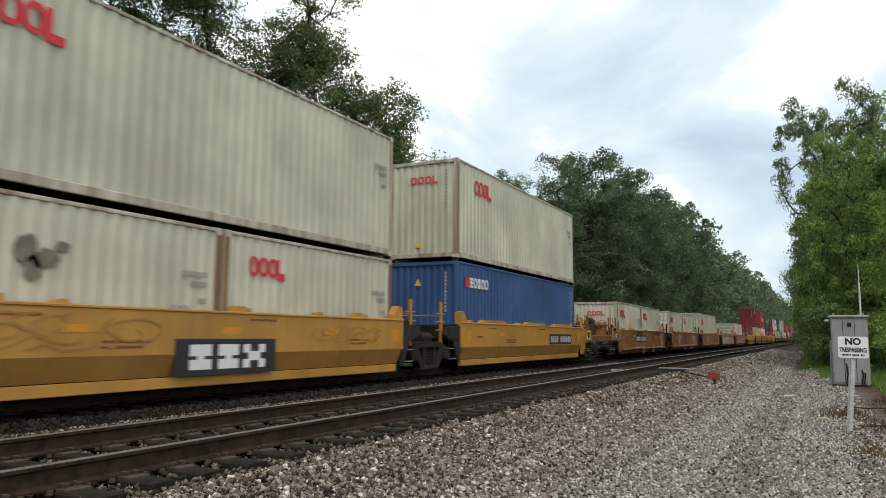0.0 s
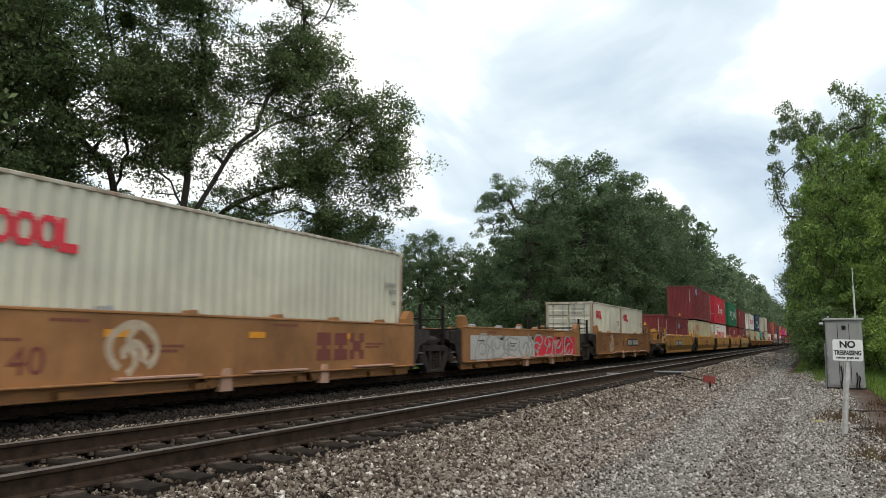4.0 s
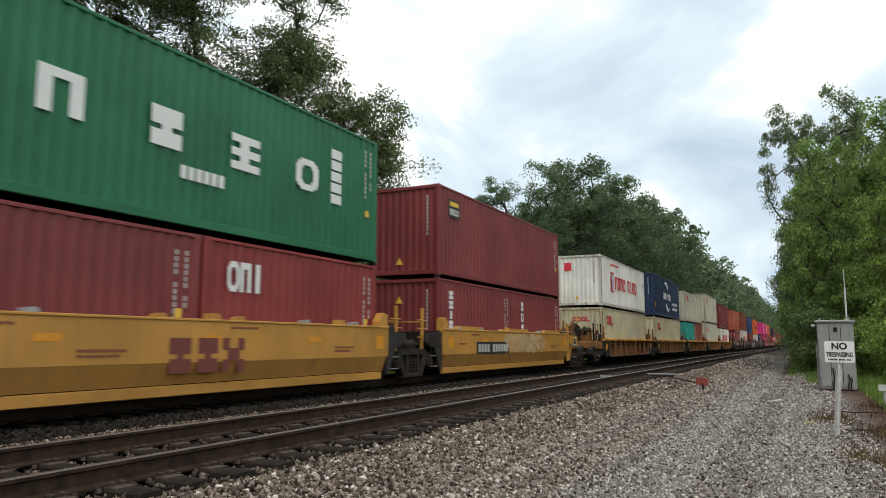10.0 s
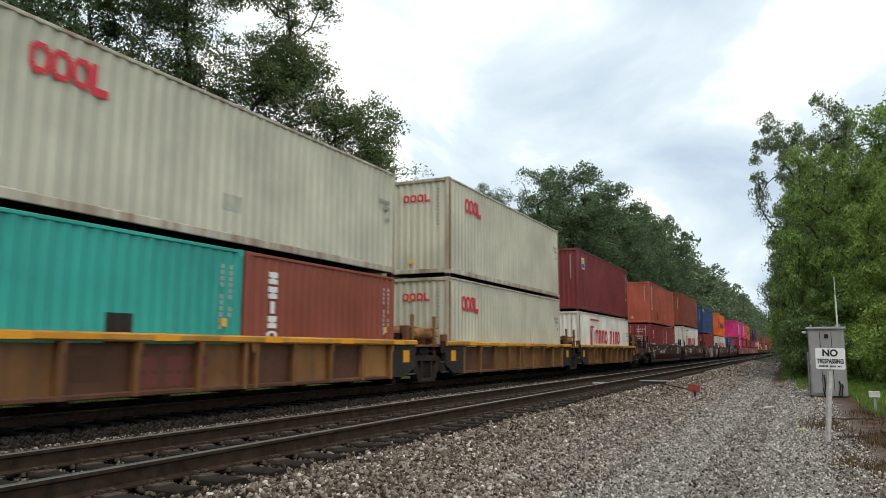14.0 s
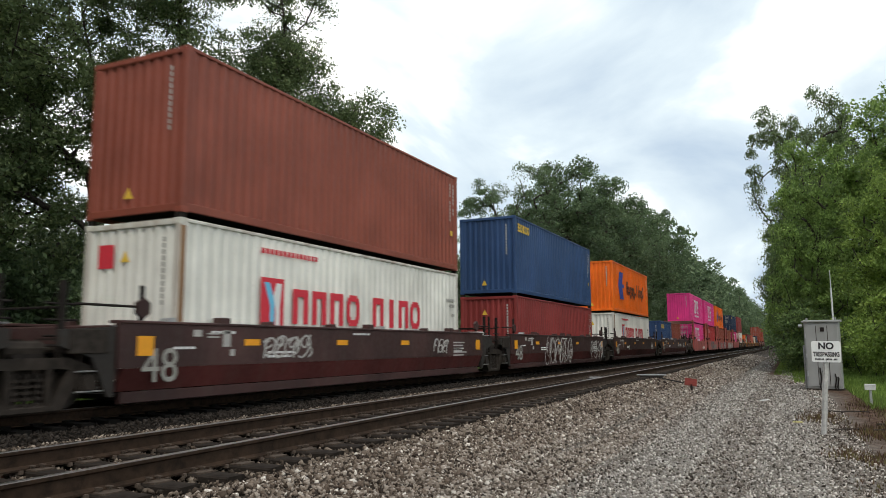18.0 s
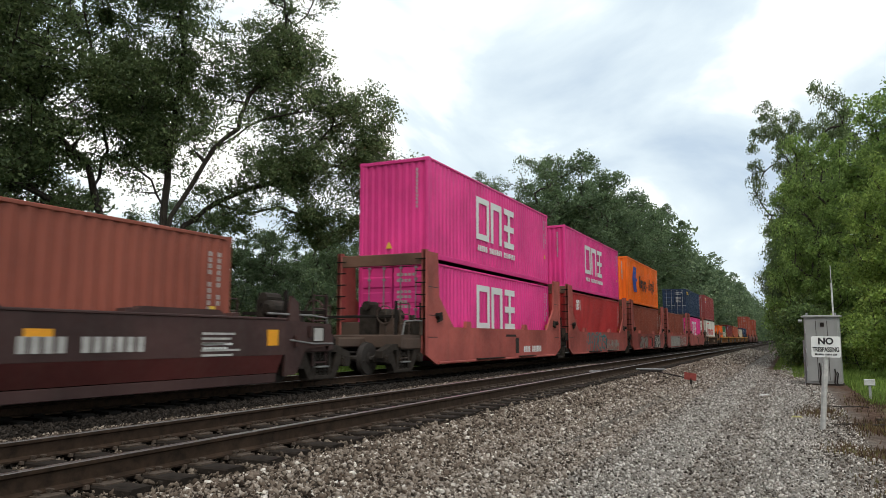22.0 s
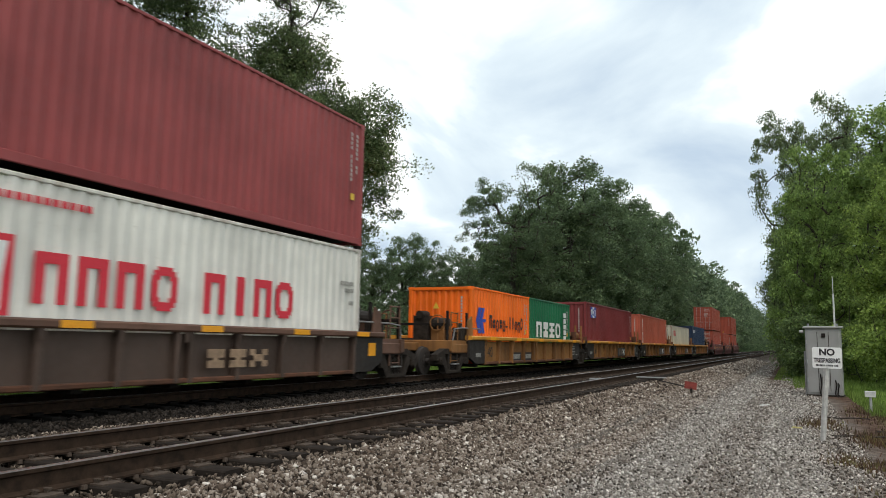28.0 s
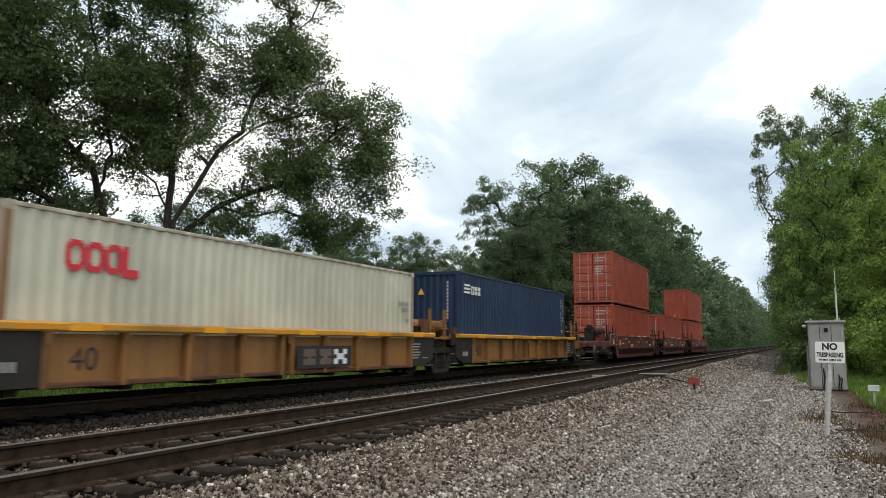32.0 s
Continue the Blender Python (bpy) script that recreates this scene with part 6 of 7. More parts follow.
            poly = [(y0 - sl * 0.02, z1 + 0.04), (y2, z1 + 0.04), (y2, z1 + 0.16), (y0 - sl * 0.22, z1 + 0.38), (y0 - sl * 0.02, z1 + 0.34)]
            if hi_colour not in ("dark", "wineCar"):
                part("corner_guide", Solid().prism_x(poly if sl < 0 else poly[::-1], *sorted((sg * (HW - 0.02), sg * (CW + 0.05)))), P[hi_colour], car)
        s = Solid().bar(*sorted((sg * (HW + 0.02), sg * (CW + 0.06))), a, b, z1 - 0.005, z1 + 0.045, 0.012)
        part("top_flange", s, P[hi_colour], car)
        for i in range(tabs):
            y = (Lw) * (i + 0.5) / tabs + rng.uniform(-0.4, 0.4)
            w = 0.15 if marks_kind != "plates" else 1.1
            s = Solid().prism_x([(y - w, z1 + 0.045), (y + w, z1 + 0.045), (y + w * 0.82, z1 + 0.15), (y - w * 0.82, z1 + 0.15)], *sorted((sg * (HW - 0.02), sg * (CW + 0.08))))
            part("guide", s, P[hi_colour], car)
        for i in range(6):
            y = Lw * (i + 0.35) / 6 + rng.uniform(-0.3, 0.3)
            # pale steel on some tabs stands in for light catching them
            part("lashing_tab", Solid().prism_x([(y - 0.11, z1 + 0.04), (y + 0.11, z1 + 0.04), (y + 0.07, z1 + 0.12), (y - 0.09, z1 + 0.10)], *sorted((sg * (HW + 0.01), sg * (CW + 0.10)))), M_STEEL if rng.random() < 0.4 else P[hi_colour], car)
    part("well_floor", Solid().box(-1.26, 1.26, a + 0.3, b - 0.3, 0.12, 0.20), M_BLACK, car)
    for i in range(9):
        part("floor_beam", cached("beam", lambda: Solid().box(-1.28, 1.28, -0.12, 0.12, 0.10, 0.27).mesh("floor_beam")), M_BLACK, car, "", pose(0, a + 0.6 + (b - a - 1.2) * i / 8, 0))
    for y in (a, b - 0.12):
        part("end_bulkhead", Solid().bar(-HW + 0.1, HW - 0.1, y, y + 0.12, 0.45, 1.30, 0.02), P[hi_colour] if hi_colour in ("dark", "darkred") else M_BLACK, car)
    # reflectors and stencils
    for y in (2.7, 5.9, 9.0):
        part("reflector", cached("refl", lambda: marks([(0, 0.45, 0, 0.12)]).mesh("reflector")), M_YELLOW if hi_colour not in ("yellow", "tan") else M_OLDYELLOW, car, "yellow reflective patch", pose(HW + 0.001, y, z1 - 0.36))
    for y in () if tan else (0.12, Lw - 0.42):
        part("end_reflector", cached("refl2", lambda: marks([(0, 0.34, 0, 0.32)]).mesh("end_reflector")), M_YELLOW if hi_colour != "yellow" else M_OLDYELLOW, car, "large yellow patch", pose(HW + 0.001, y, z1 - 0.52))
    out = []
    for y0, z, n in ((3.4, z1 - 0.52, 7), (3.4, z1 - 0.60, 6), (Lw - 2.2, z1 - 0.5, 6), (Lw - 2.2, z1 - 0.58, 5), (0.9, z1 - 0.42, 4), (6.6, z1 - 0.12, 6), (1.8, z1 - 0.14, 5)):
        out += [(y0 + i * 0.13, y0 + i * 0.13 + 0.10, z, z + 0.045) for i in range(n)]
    small(car, out, M_BROWNMARK if hi_colour in ("yellow", "tan") else M_WHITE, "stencil", pose(HW + 0.001, 0, 0))
    finish_car(car, S, Lw, lead, trail, hi_colour)
    return car


def finish_car(car, S, Lw, lead, trail, colour):
    if lead == "end":
        end_gear(car, -0.3, -1, colour)
    if trail == "end":
        end_gear(car, Lw + 0.3, 1, colour)
    elif trail:
        joint(car, Lw + 0.3, trail - 0.3, colour)
    MOVING.append((car, S, 0.0))


def stamp(car, kind, y, z=0.62, col=None):
    """Owner's marks on a car's side as plain shapes."""
    X = pose(HW + 0.002, 0, 0)
    if kind == "board":        # a dark board with unreadable pale figures
        part("number_board", marks([(y, y + 2.9, z - 0.06, z + 0.34)]), M_DARK, car, "black board with a row of pale figures", X)
        small(car, row(["block"] * 4 + [" "] + ["block"] * 6, y + 0.14, z + 0.01, 0.20, 0.25, 0.045), M_CHALK, "number_panel", pose(HW + 0.008, 0, 0))
    elif kind == "bigboard":
        part("mark_board", marks([(y, y + 2.55, z - 0.35, z + 0.28)]), M_DARK, car, "black board with large white marks", X)
        for k, kd in enumerate(("slab", "slab", "hour")):
            yk = y + 0.28 + k * 0.68
            part("owner_mark", union_plate(row([kd], yk, z - 0.25, 0.60, 0.43, 0) + ([(yk, yk + 0.6, z + 0.09, z + 0.18)] if kd == "stem" else []), 0.005), M_WHITE, car, "large white owner's mark", pose(HW + 0.008, 0, 0))
    elif kind == "letters":
        for k, kd in enumerate(("slab", "slab", "hour")):
            part("owner_mark", union_plate(row([kd], y + k * 0.65, z - 0.22, 0.58, 0.60, 0) + ([(y + k * 0.65, y + k * 0.65 + 0.58, z + 0.26, z + 0.38)] if kd == "stem" else []), 0.005), col or M_BROWNMARK, car, "brown-red owner's mark", X)
    elif kind == "figures":
        small(car, row(["block"] * 4 + [" "] + ["block"] * 6, y, z, 0.15, 0.24, 0.055), col or M_WHITE, "number_panel", X)
    else:                       # plain numbers that can be read
        lettering("well_length" if kind in ("40", "48") else "unit_letter", kind, 0.80 if kind == "48" else 0.55 if kind == "40" else 0.42, col or M_GREYMARK, car, Matrix.Translation((HW + 0.002, y, z)) @ FACE, "painted number" if kind in ("40", "48") else "painted unit letter")


def well_ribbed(S, Lw, chord, panel, dark, lead, trail, label, seed, board=None, zlow=0.245, slots=False):
    """A well unit with a deep top chord, vertical posts and recessed side panels."""
    rng = random.Random(seed)
    car = tagged(new("well_car"), label, "rail car", "well cars of the train")
    a, b, z1 = -0.75, Lw + 0.75, 1.22
    for sg in (1, -1):
        part("top_chord", Solid().bar(*sorted((sg * (HW + 0.05), sg * (CW + 0.03))), a, b, z1 - 0.14, z1, 0.03), P[chord], car)
        part("bottom_sill", Solid().bar(*sorted((sg * (HW - 0.03), sg * (HW - 0.18))), a + 1.3, b - 1.3, zlow - 0.04, zlow + 0.05, 0.02), P["ribdark"], car)
        ys_ = [a + 1.35 + (b - a - 2.7) * i / 8 for i in range(9)]
        ptop = z1 - (0.40 if slots else 0.17)
        for i in range(8):
            shade = P[rng.choice(("ochre", "ochre", "rib") if zlow > 0.28 else ("ochre", "rib", "ribmid", "ribdark", "ribdark") if seed != 14 else ("ribdark", "ribdark", "ribmid"))] if panel == "rib" else P[panel]
            part("side_panel", Solid().box(*sorted((sg * (HW - 0.14), sg * (HW - 0.17))), ys_[i] + 0.045, ys_[i + 1] - 0.045, zlow + 0.04, ptop), shade, car)
            if slots:
                # black strip added behind the slot to give it its shade
                part("inner_rail", Solid().box(*sorted((sg * (HW - 0.18), sg * (HW - 0.20))), ys_[i], ys_[i + 1], ptop - 0.05, z1 - 0.14), M_BLACK, car)
                for zz in (ptop - 0.01, ptop + 0.10):
                    part("guard_rail", Solid().bar(*sorted((sg * (HW - 0.06), sg * (HW - 0.10))), ys_[i] + 0.05, ys_[i + 1] - 0.05, zz, zz + 0.035, 0.005), P["ribmid"], car)
        for y in (ys_[4] - 0.16, ys_[4] + 0.16):
            part("post", Solid().bar(*sorted((sg * HW, sg * (HW - 0.15))), y - 0.05, y + 0.05, zlow - 0.03, z1 - 0.135, 0.015), P[panel], car)
        for i, y in enumerate(ys_):
            if i != 4:
                part("post", Solid().bar(*sorted((sg * HW, sg * (HW - 0.15))), y - 0.055, y + 0.055, zlow - 0.03, z1 - 0.135, 0.015), P[panel], car)
            part("gusset", Solid().prism_x([(y - 0.05, z1 - 0.14), (y + 0.05, z1 - 0.14), (y + 0.03, z1 - 0.32), (y - 0.03, z1 - 0.32)][::-1], *sorted((sg * HW, sg * (HW + 0.03)))), P[panel], car)
        for y0, y1, sl in ((a, ys_[0] - 0.05, 1), (ys_[-1] + 0.05, b, -1)):
            poly = [(y0 + (0.55 if sl > 0 else 0), zlow), (y1 - (0 if sl > 0 else 0.55), zlow), (y1, 0.5), (y1, z1 - 0.14), (y0, z1 - 0.14), (y0, 0.5)]
            part("end_panel", Solid().prism_x(poly, *sorted((sg * (HW - 0.02), sg * (HW - 0.12)))), P[dark], car, "dark grimy end panel")
    # brighter touched-up stretches along the chord
    for k in range(3):
        y = a + 1.5 + k * 4.2 + rng.uniform(-0.8, 0.8)
        part("touched_up_paint", marks([(y, y + rng.uniform(0.6, 1.6), z1 - 0.112, z1 - 0.03)]), M_OLDYELLOW if chord == "ribtop" else P[chord], car, "orange touched-up paint", pose(HW + 0.0505, 0, 0))
    if zlow < 0.28:
        part("worn_tag", marks([(ys_[1] + 0.25, ys_[1] + 0.85, zlow + 0.22, zlow + 0.62)]), P["ribdark"], car, "faded dark stencilled patch", pose(HW - 0.139, 0, 0))
    part("well_floor", Solid().box(-1.33, 1.33, a + 0.6, b - 0.6, zlow - 0.03, 0.285), M_BLACK, car)
    for i in range(7):
        part("floor_beam", cached("beam2", lambda: Solid().box(-1.30, 1.30, -0.10, 0.10, -0.09, 0.0).mesh("floor_beam")), M_BLACK, car, "", pose(0, a + 1.0 + (b - a - 2.0) * i / 6, zlow - 0.03))
    for y in (a, b - 0.12):
        part("end_bulkhead", Solid().bar(-HW + 0.13, HW - 0.13, y, y + 0.12, 0.45, 1.12, 0.02), M_BLACK, car)
    X = pose(HW + 0.021, 0, 0)
    for y in (0.9, 3.6, 6.4, 9.1, 11.6):
        part("reflector", cached("refl3", lambda: marks([(0, 0.55, 0, 0.11)]).mesh("reflector")), M_YELLOW, car, "yellow reflective patch", pose(HW + 0.051, y, z1 - 0.125))
    if zlow > 0.28:      # stencilled data lines on the dark end panels
        y = Lw - 0.55
        small(car, [(y, y + 0.50 - 0.06 * (k % 3), 0.88 - k * 0.075, 0.915 - k * 0.075) for k in range(6)] + [(y + 0.62, y + 0.95, 0.50, 0.53)] + row(["block"] * 4, -0.25, 0.52, 0.08, 0.14, 0.03), M_GREYMARK, "stencil", pose(HW - 0.019, 0, 0))
        lettering("well_length", "40", 0.50, M_DARK, car, Matrix.Translation((HW - 0.137, ys_[0] + 0.72, 0.66)) @ FACE, "faded painted number")
    for y in (-0.4, Lw + 0.05) if zlow < 0.28 else ():
        part("end_reflector", cached("refl2", lambda: marks([(0, 0.34, 0, 0.32)]).mesh("end_reflector")), M_YELLOW, car, "orange-yellow end patch", pose(HW - 0.019, y, 0.62))
    if board:
        y = ys_[5] + 0.1 if board != "figures" else ys_[2] + 0.1
        XX = pose(HW - 0.139, 0, 0)
        if board == "board":
            y = ys_[4] + 0.30
            sooty = panel == "sootbrown"
            if not sooty:
                part("mark_board", marks([(y, y + 2.1, 0.38, 0.86)]), M_DARK, car, "worn black board with large marks, half of them faded", pose(HW + 0.002, 0, 0))
            for k, (kd, ink) in enumerate((("slab", M_WORNMARK), ("slab", M_WORNMARK), ("hour", M_WHITE))):
                part("owner_mark", union_plate(row([kd], y + 0.18 + k * 0.60, 0.45, 0.52, 0.34, 0), 0.005), M_FADEDMARK if sooty else ink, car, "", pose(HW + 0.008, 0, 0))
        elif board == "figures":
            part("number_board", marks([(y, y + 1.15, 0.34, 0.66), (y + 1.36, y + 2.5, 0.34, 0.66)]), M_DARK, car, "worn black board with pale figures", XX)
            small(car, row(["block"] * 6, y + 0.08, 0.42, 0.13, 0.17, 0.03) + row(["block"] * 6, y + 1.44, 0.42, 0.13, 0.17, 0.03), M_GREYMARK, "number_panel", pose(HW - 0.133, 0, 0))
        else:
            for k, kd in enumerate(("slab", "slab", "hour")):
                yk = ys_[2] + 0.10 + k * 0.56
                part("owner_mark", union_plate(row([kd], yk, 0.34, 0.45, 0.5, 0) + ([(yk, yk + 0.45, 0.74, 0.84)] if kd == "stem" else []), 0.005), M_BROWNMARK, car, "faded brown owner's mark", pose(HW - 0.139, 0, 0))
    finish_car(car, S, Lw, lead, trail, chord if chord != "ribtop" else "rib")
    return car


def well_high(S, Lw, lead, trail, label, seed):
    """A high-sided well unit with tall end posts and sloping gussets."""
    car = tagged(new("well_car"), label, "rail car", "well cars of the train")
    a, b, z1, zt = -0.75, Lw + 0.75, 1.30, 3.50
    for sg in (1, -1):
        xa, xb = sorted((sg * HW, sg * (HW - 0.08)))
        part("side_sheet", Solid().prism_x([(a + 0.8, 0.19), (b - 0.8, 0.19), (b, 0.5), (b, z1), (a, z1), (a, 0.5)], xa, xb), P["rose"], car)
        part("side_rail", Solid().bar(*sorted((sg * (HW + 0.03), sg * (HW - 0.02))), a + 0.9, b - 0.9, 0.19, 0.27, 0.02), P["rose"], car)
        for y0, sl in ((a, 1), (b, -1)):
            p = [(y0, z1), (y0 + sl * 2.0, z1), (y0 + sl * 1.35, z1 + 0.55), (y0 + sl * 0.95, z1 + 0.9), (y0 + sl * 0.85, zt), (y0, zt)]
            part("end_gusset", Solid().prism_x(p if sl > 0 else p[::-1], xa, xb), P["rose"], car)
            part("end_post", Solid().bar(*sorted((sg * (HW + 0.03), sg * (HW - 0.14))), *sorted((y0, y0 + sl * 0.16)), 0.5, zt + 0.04, 0.02), P["rose"], car)
            s = Solid()
            for z in (1.5, 1.85, 2.2, 2.55, 2.9, 3.25):
                s.bar(*sorted((sg * (HW + 0.02), sg * (HW - 0.3))), *sorted((y0 - sl * 0.05, y0 - sl * 0.01)), z, z + 0.035, 0.005)
            part("ladder", s, M_BLACK, car)
            for zz in (0.98, 1.62, 2.45):
                part("seam", Solid().box(*sorted((sg * HW, sg * (HW + 0.006))), *sorted((y0 + sl * 0.17, y0 + sl * 0.86)), zz, zz + 0.02), M_DARK, car)
            part("hinge_plate", Solid().prism_x([(y0 + sl * 0.78, 1.42), (y0 + sl * 1.12, 1.50), (y0 + sl * 1.06, 1.74), (y0 + sl * 0.80, 1.66)] if sl > 0 else [(y0 + sl * 0.80, 1.66), (y0 + sl * 1.06, 1.74), (y0 + sl * 1.12, 1.50), (y0 + sl * 0.78, 1.42)], *sorted((sg * (HW + 0.002), sg * (HW + 0.05)))), M_TRUCK, car)
            s = Solid().tube((sg * HW, y0 + sl * 0.75, 1.62), (sg * (HW + 0.14), y0 + sl * 0.75, 1.62), 0.09, n=10)
            part("lock_handle", s, M_BLACK, car)
    for y in (a + 0.02, b - 0.12):
        part("end_crossbeam", Solid().bar(-HW + 0.14, HW - 0.14, y, y + 0.1, 3.10, 3.45, 0.02), P["sootchord"], car)
        part("end_bulkhead", Solid().bar(-HW + 0.1, HW - 0.1, y, y + 0.1, 0.45, 1.45, 0.02), P["sootbrown"], car)
    part("well_floor", Solid().box(-CW - 0.19, CW + 0.19, a + 0.6, b - 0.6, 0.20, 0.285), M_BLACK, car)
    for i in range(7):
        part("floor_beam", cached("beam3", lambda: Solid().box(-HW + 0.09, HW - 0.09, -0.12, 0.12, 0.13, 0.27).mesh("floor_beam")), M_BLACK, car, "", pose(0, a + 1.2 + (b - a - 2.4) * i / 6, 0))
    part("step", Solid().bar(HW + 0.03, HW + 0.16, 3.0, 5.4, 0.26, 0.30, 0.01), M_BLACK, car)
    part("step", Solid().bar(HW + 0.03, HW + 0.16, 7.2, 9.0, 0.26, 0.30, 0.01), M_BLACK, car)
    for r in ((5.9, 7.0, 1.02, 1.10), (6.95, 7.32, 0.40, 0.98)):
        part("repair_patch", marks([r]), P["grime"], car, "dark repair patch", pose(HW + 0.001, 0, 0))
    for y in (2.2, 7.9):
        part("lashing_tab", Solid().prism_x([(y, z1), (y + 0.42, z1), (y + 0.36, z1 + 0.20), (y + 0.05, z1 + 0.20)], HW - 0.10, HW + 0.02), P["rose"], car)
    finish_car(car, S, Lw, lead, trail, "rose" if lead != "end" else "sootbrown")
    return car


# ---- the consist, front to rear: place of each unit's load along the train, in metres ----
def load(S, low=(), high=None, Lw=12.19):
    """low: containers in the well (feet, tall?, colour, mark, doors); high: one on top."""
    out = []
    y, top = 0.0, BASE
    for feet, tall, colour, kind, doors in low:
        L = 12.192 if feet == 40 else 6.058
        H = H_HIGH if tall else H_STD
        out.append(container(S, y, L, H, BASE, colour, kind, doors))
        y += 6.134 if feet == 20 else L
        top = max(top, BASE + H)
    if high:
        tall, colour, kind, doors = high
        out.append(container(S, 0.0, 12.192, UP_HIGH if tall else UP_STD, top + GAP, colour, kind, doors, True))
        # locking cones between the two layers
        for x in (-CW + 0.09, CW - 0.09):
            for yy_ in (0.08, 12.11):
                ob = part("locking_cone", cached("ibc", lambda: Solid().bar(-0.07, 0.07, -0.07, 0.07, 0, GAP, 0.02).mesh("locking_cone")), M_BLACK, None)
                tagged(ob, "black steel locking cone between two stacked containers", "twist lock", "locking cones")
                ob.matrix_basis = pose(x, 0, 0)
                MOVING.append((ob, S + yy_, top, x))
    return out


def scuff(thing, y, z, w, h, mat, seed, label, name="scuff"):
    """An irregular worn or repainted patch on a container's side."""
    rng = random.Random(seed)
    k = [rng.uniform(0.65, 1.1) for _ in range(14)]
    ring = [(y + w / 2 * k[i] * math.cos(i * 0.4488), z + h / 2 * k[i] * math.sin(i * 0.4488)) for i in range(14)]
    part(name, Solid().prism_x(ring, 0, 0.002), mat, thing, label, pose(CW + 0.0015, 0, 0))


def repaint(thing, L, first_rib, ribs, z0, z1, mat, label):
    """A repainted stretch that follows the corrugation of a container's side."""
    p = (L - 0.30) / round((L - 0.30) / 0.278)
    part("repair_patch", corrugated(ribs * p, z0, z1, 0.038, p), mat, thing, label, pose(CW - 0.009, 0.15 + first_rib * p, 0))


M_SCUFF = plain("brown_scuff", (0.20, 0.17, 0.13), 0.8, 0.0, 5.0, 0.35)
M_GREYPATCH = plain("grey_repair_paint", (0.41, 0.41, 0.34), 0.7, 0.0, 4.0, 0.2)
M_DEEPRED = plain("dark_red_repair_paint", (0.24, 0.035, 0.03), 0.6, 0.0, 5.0, 0.2)
YL = "yellow smooth-sided articulated well car, grime and shade toned along lower sill"
TL = "weathered tan articulated well car with stencils and graffiti"
RL = "rusty yellow well car with ribbed sides and a yellow top chord"
EL = "dark brown and maroon smooth-sided well car with spray-painted tags"
FL = "faded red high-sided well car with tall end posts"
IL = "dark red smooth-sided well car at the rear of the train"
N = None
# yellow cars at the front
c = well_smooth(-262.4, 12.19, "yellow_low", "yellow", N, 16.1, YL, 1, "tabs"); stamp(c, "bigboard", 4.8, 0.60)
boxes = load(-262.4, [(20, False, "pearl", "ooc", False), (20, False, "pearl", "ooc", False)], (True, "pearl", "ooc", False))
for k, (y, z, w, h) in enumerate(((2.30, 1.86, 0.42, 0.40), (2.62, 1.72, 0.50, 0.34), (2.42, 1.55, 0.30, 0.42), (2.86, 1.92, 0.26, 0.22))):
    scuff(boxes[0], y, z, w, h, M_SCUFF, 80 + k, "brown scuffed smudge")
graffiti(c, 71, 0.2, 0.72, 4.2, 0.50, 4, P["yellow_low"], 0.035, None, "faint brown scrawl"); graffiti(c, 72, 8.6, 0.80, 2.6, 0.34, 4, P["yellow_low"], 0.03, None, "faint brown scrawl")
c = well_smooth(-246.3, 12.19, "yellow_low", "yellow", N, "end", YL, 2, "plates"); stamp(c, "board", 7.9, 0.72)
load(-246.3, [(40, True, "blue", "seacow", False)], (True, "pearl", "ooc", False))
# tan cars
c = well_smooth(-226.0, 12.19, "tan", "tan", "end", 15.9, TL, 3, "tabs", 0); stamp(c, "40", 0.85, 0.72, M_BROWNMARK); stamp(c, "board", 3.4, 0.74); graffiti(c, 4, 10.9, 0.45, 0.8, 0.75, 1, M_PALETAG, 0.13, None, "filled pale spray-painted tag")
first = load(-226.0, [(20, False, "pearl", "ooc", False), (20, False, "pearl", "ooc", False)])[0]
part("label_plate", marks([(3.05, 3.45, 1.12, 1.54)]), M_GOLD, first, "yellow label", pose(CW + 0.002, 0, 0))
graffiti(c, 61, 3.5, 1.05, 1.6, 0.26, 5, M_DARK, 0.03, None, "black scrawled tag"); graffiti(c, 62, 9.1, 1.10, 1.4, 0.2, 5, M_DARK, 0.03, None, "black scrawled tag")
c = well_smooth(-210.1, 12.19, "tan", "tan", N, 16.2, TL, 5, "tabs", 0); stamp(c, "40", 1.5, 0.62, M_BROWNMARK); stamp(c, "letters", 4.7, 0.72); graffiti(c, 7, 2.4, 0.35, 1.1, 0.85, 1, M_PALETAG, 0.13, None, "filled pale spray-painted tag"); graffiti(c, 8, 9.6, 0.16, 1.15, 1.05, 1, M_PALETAG, 0.16, None, "filled pale spray-painted tag"); stamp(c, "E", 8.75, 0.98, M_DARK)
load(-210.1, [(20, False, "pearl", "ooc", True), (20, False, "pearl", "ooc", False)])
c = well_smooth(-193.9, 12.19, "tan", "tan", N, 15.7, TL, 6, "tabs", 0); stamp(c, "40", 1.5, 0.62, M_BROWNMARK); stamp(c, "letters", 8.0, 0.72); graffiti(c, 9, 2.8, 0.4, 0.9, 0.8, 1, M_PALETAG, 0.13, None, "filled pale spray-painted tag")
load(-193.9, [(40, True, "pearl", "ooc", False)])
c = well_smooth(-178.2, 12.19, "tan", "tan", N, 15.7, "empty tan well car with a large white and red spray-painted panel", 7, "tabs", 0)
part("painted_panel", marks([(0.3, 6.2, 0.35, 1.1)]), M_CHALK, c, "whitewashed panel", pose(HW + 0.001, 0, 0))
part("painted_panel", marks([(6.3, 11.6, 0.35, 1.1)]), M_RED, c, "red sprayed panel", pose(HW + 0.001, 0, 0))
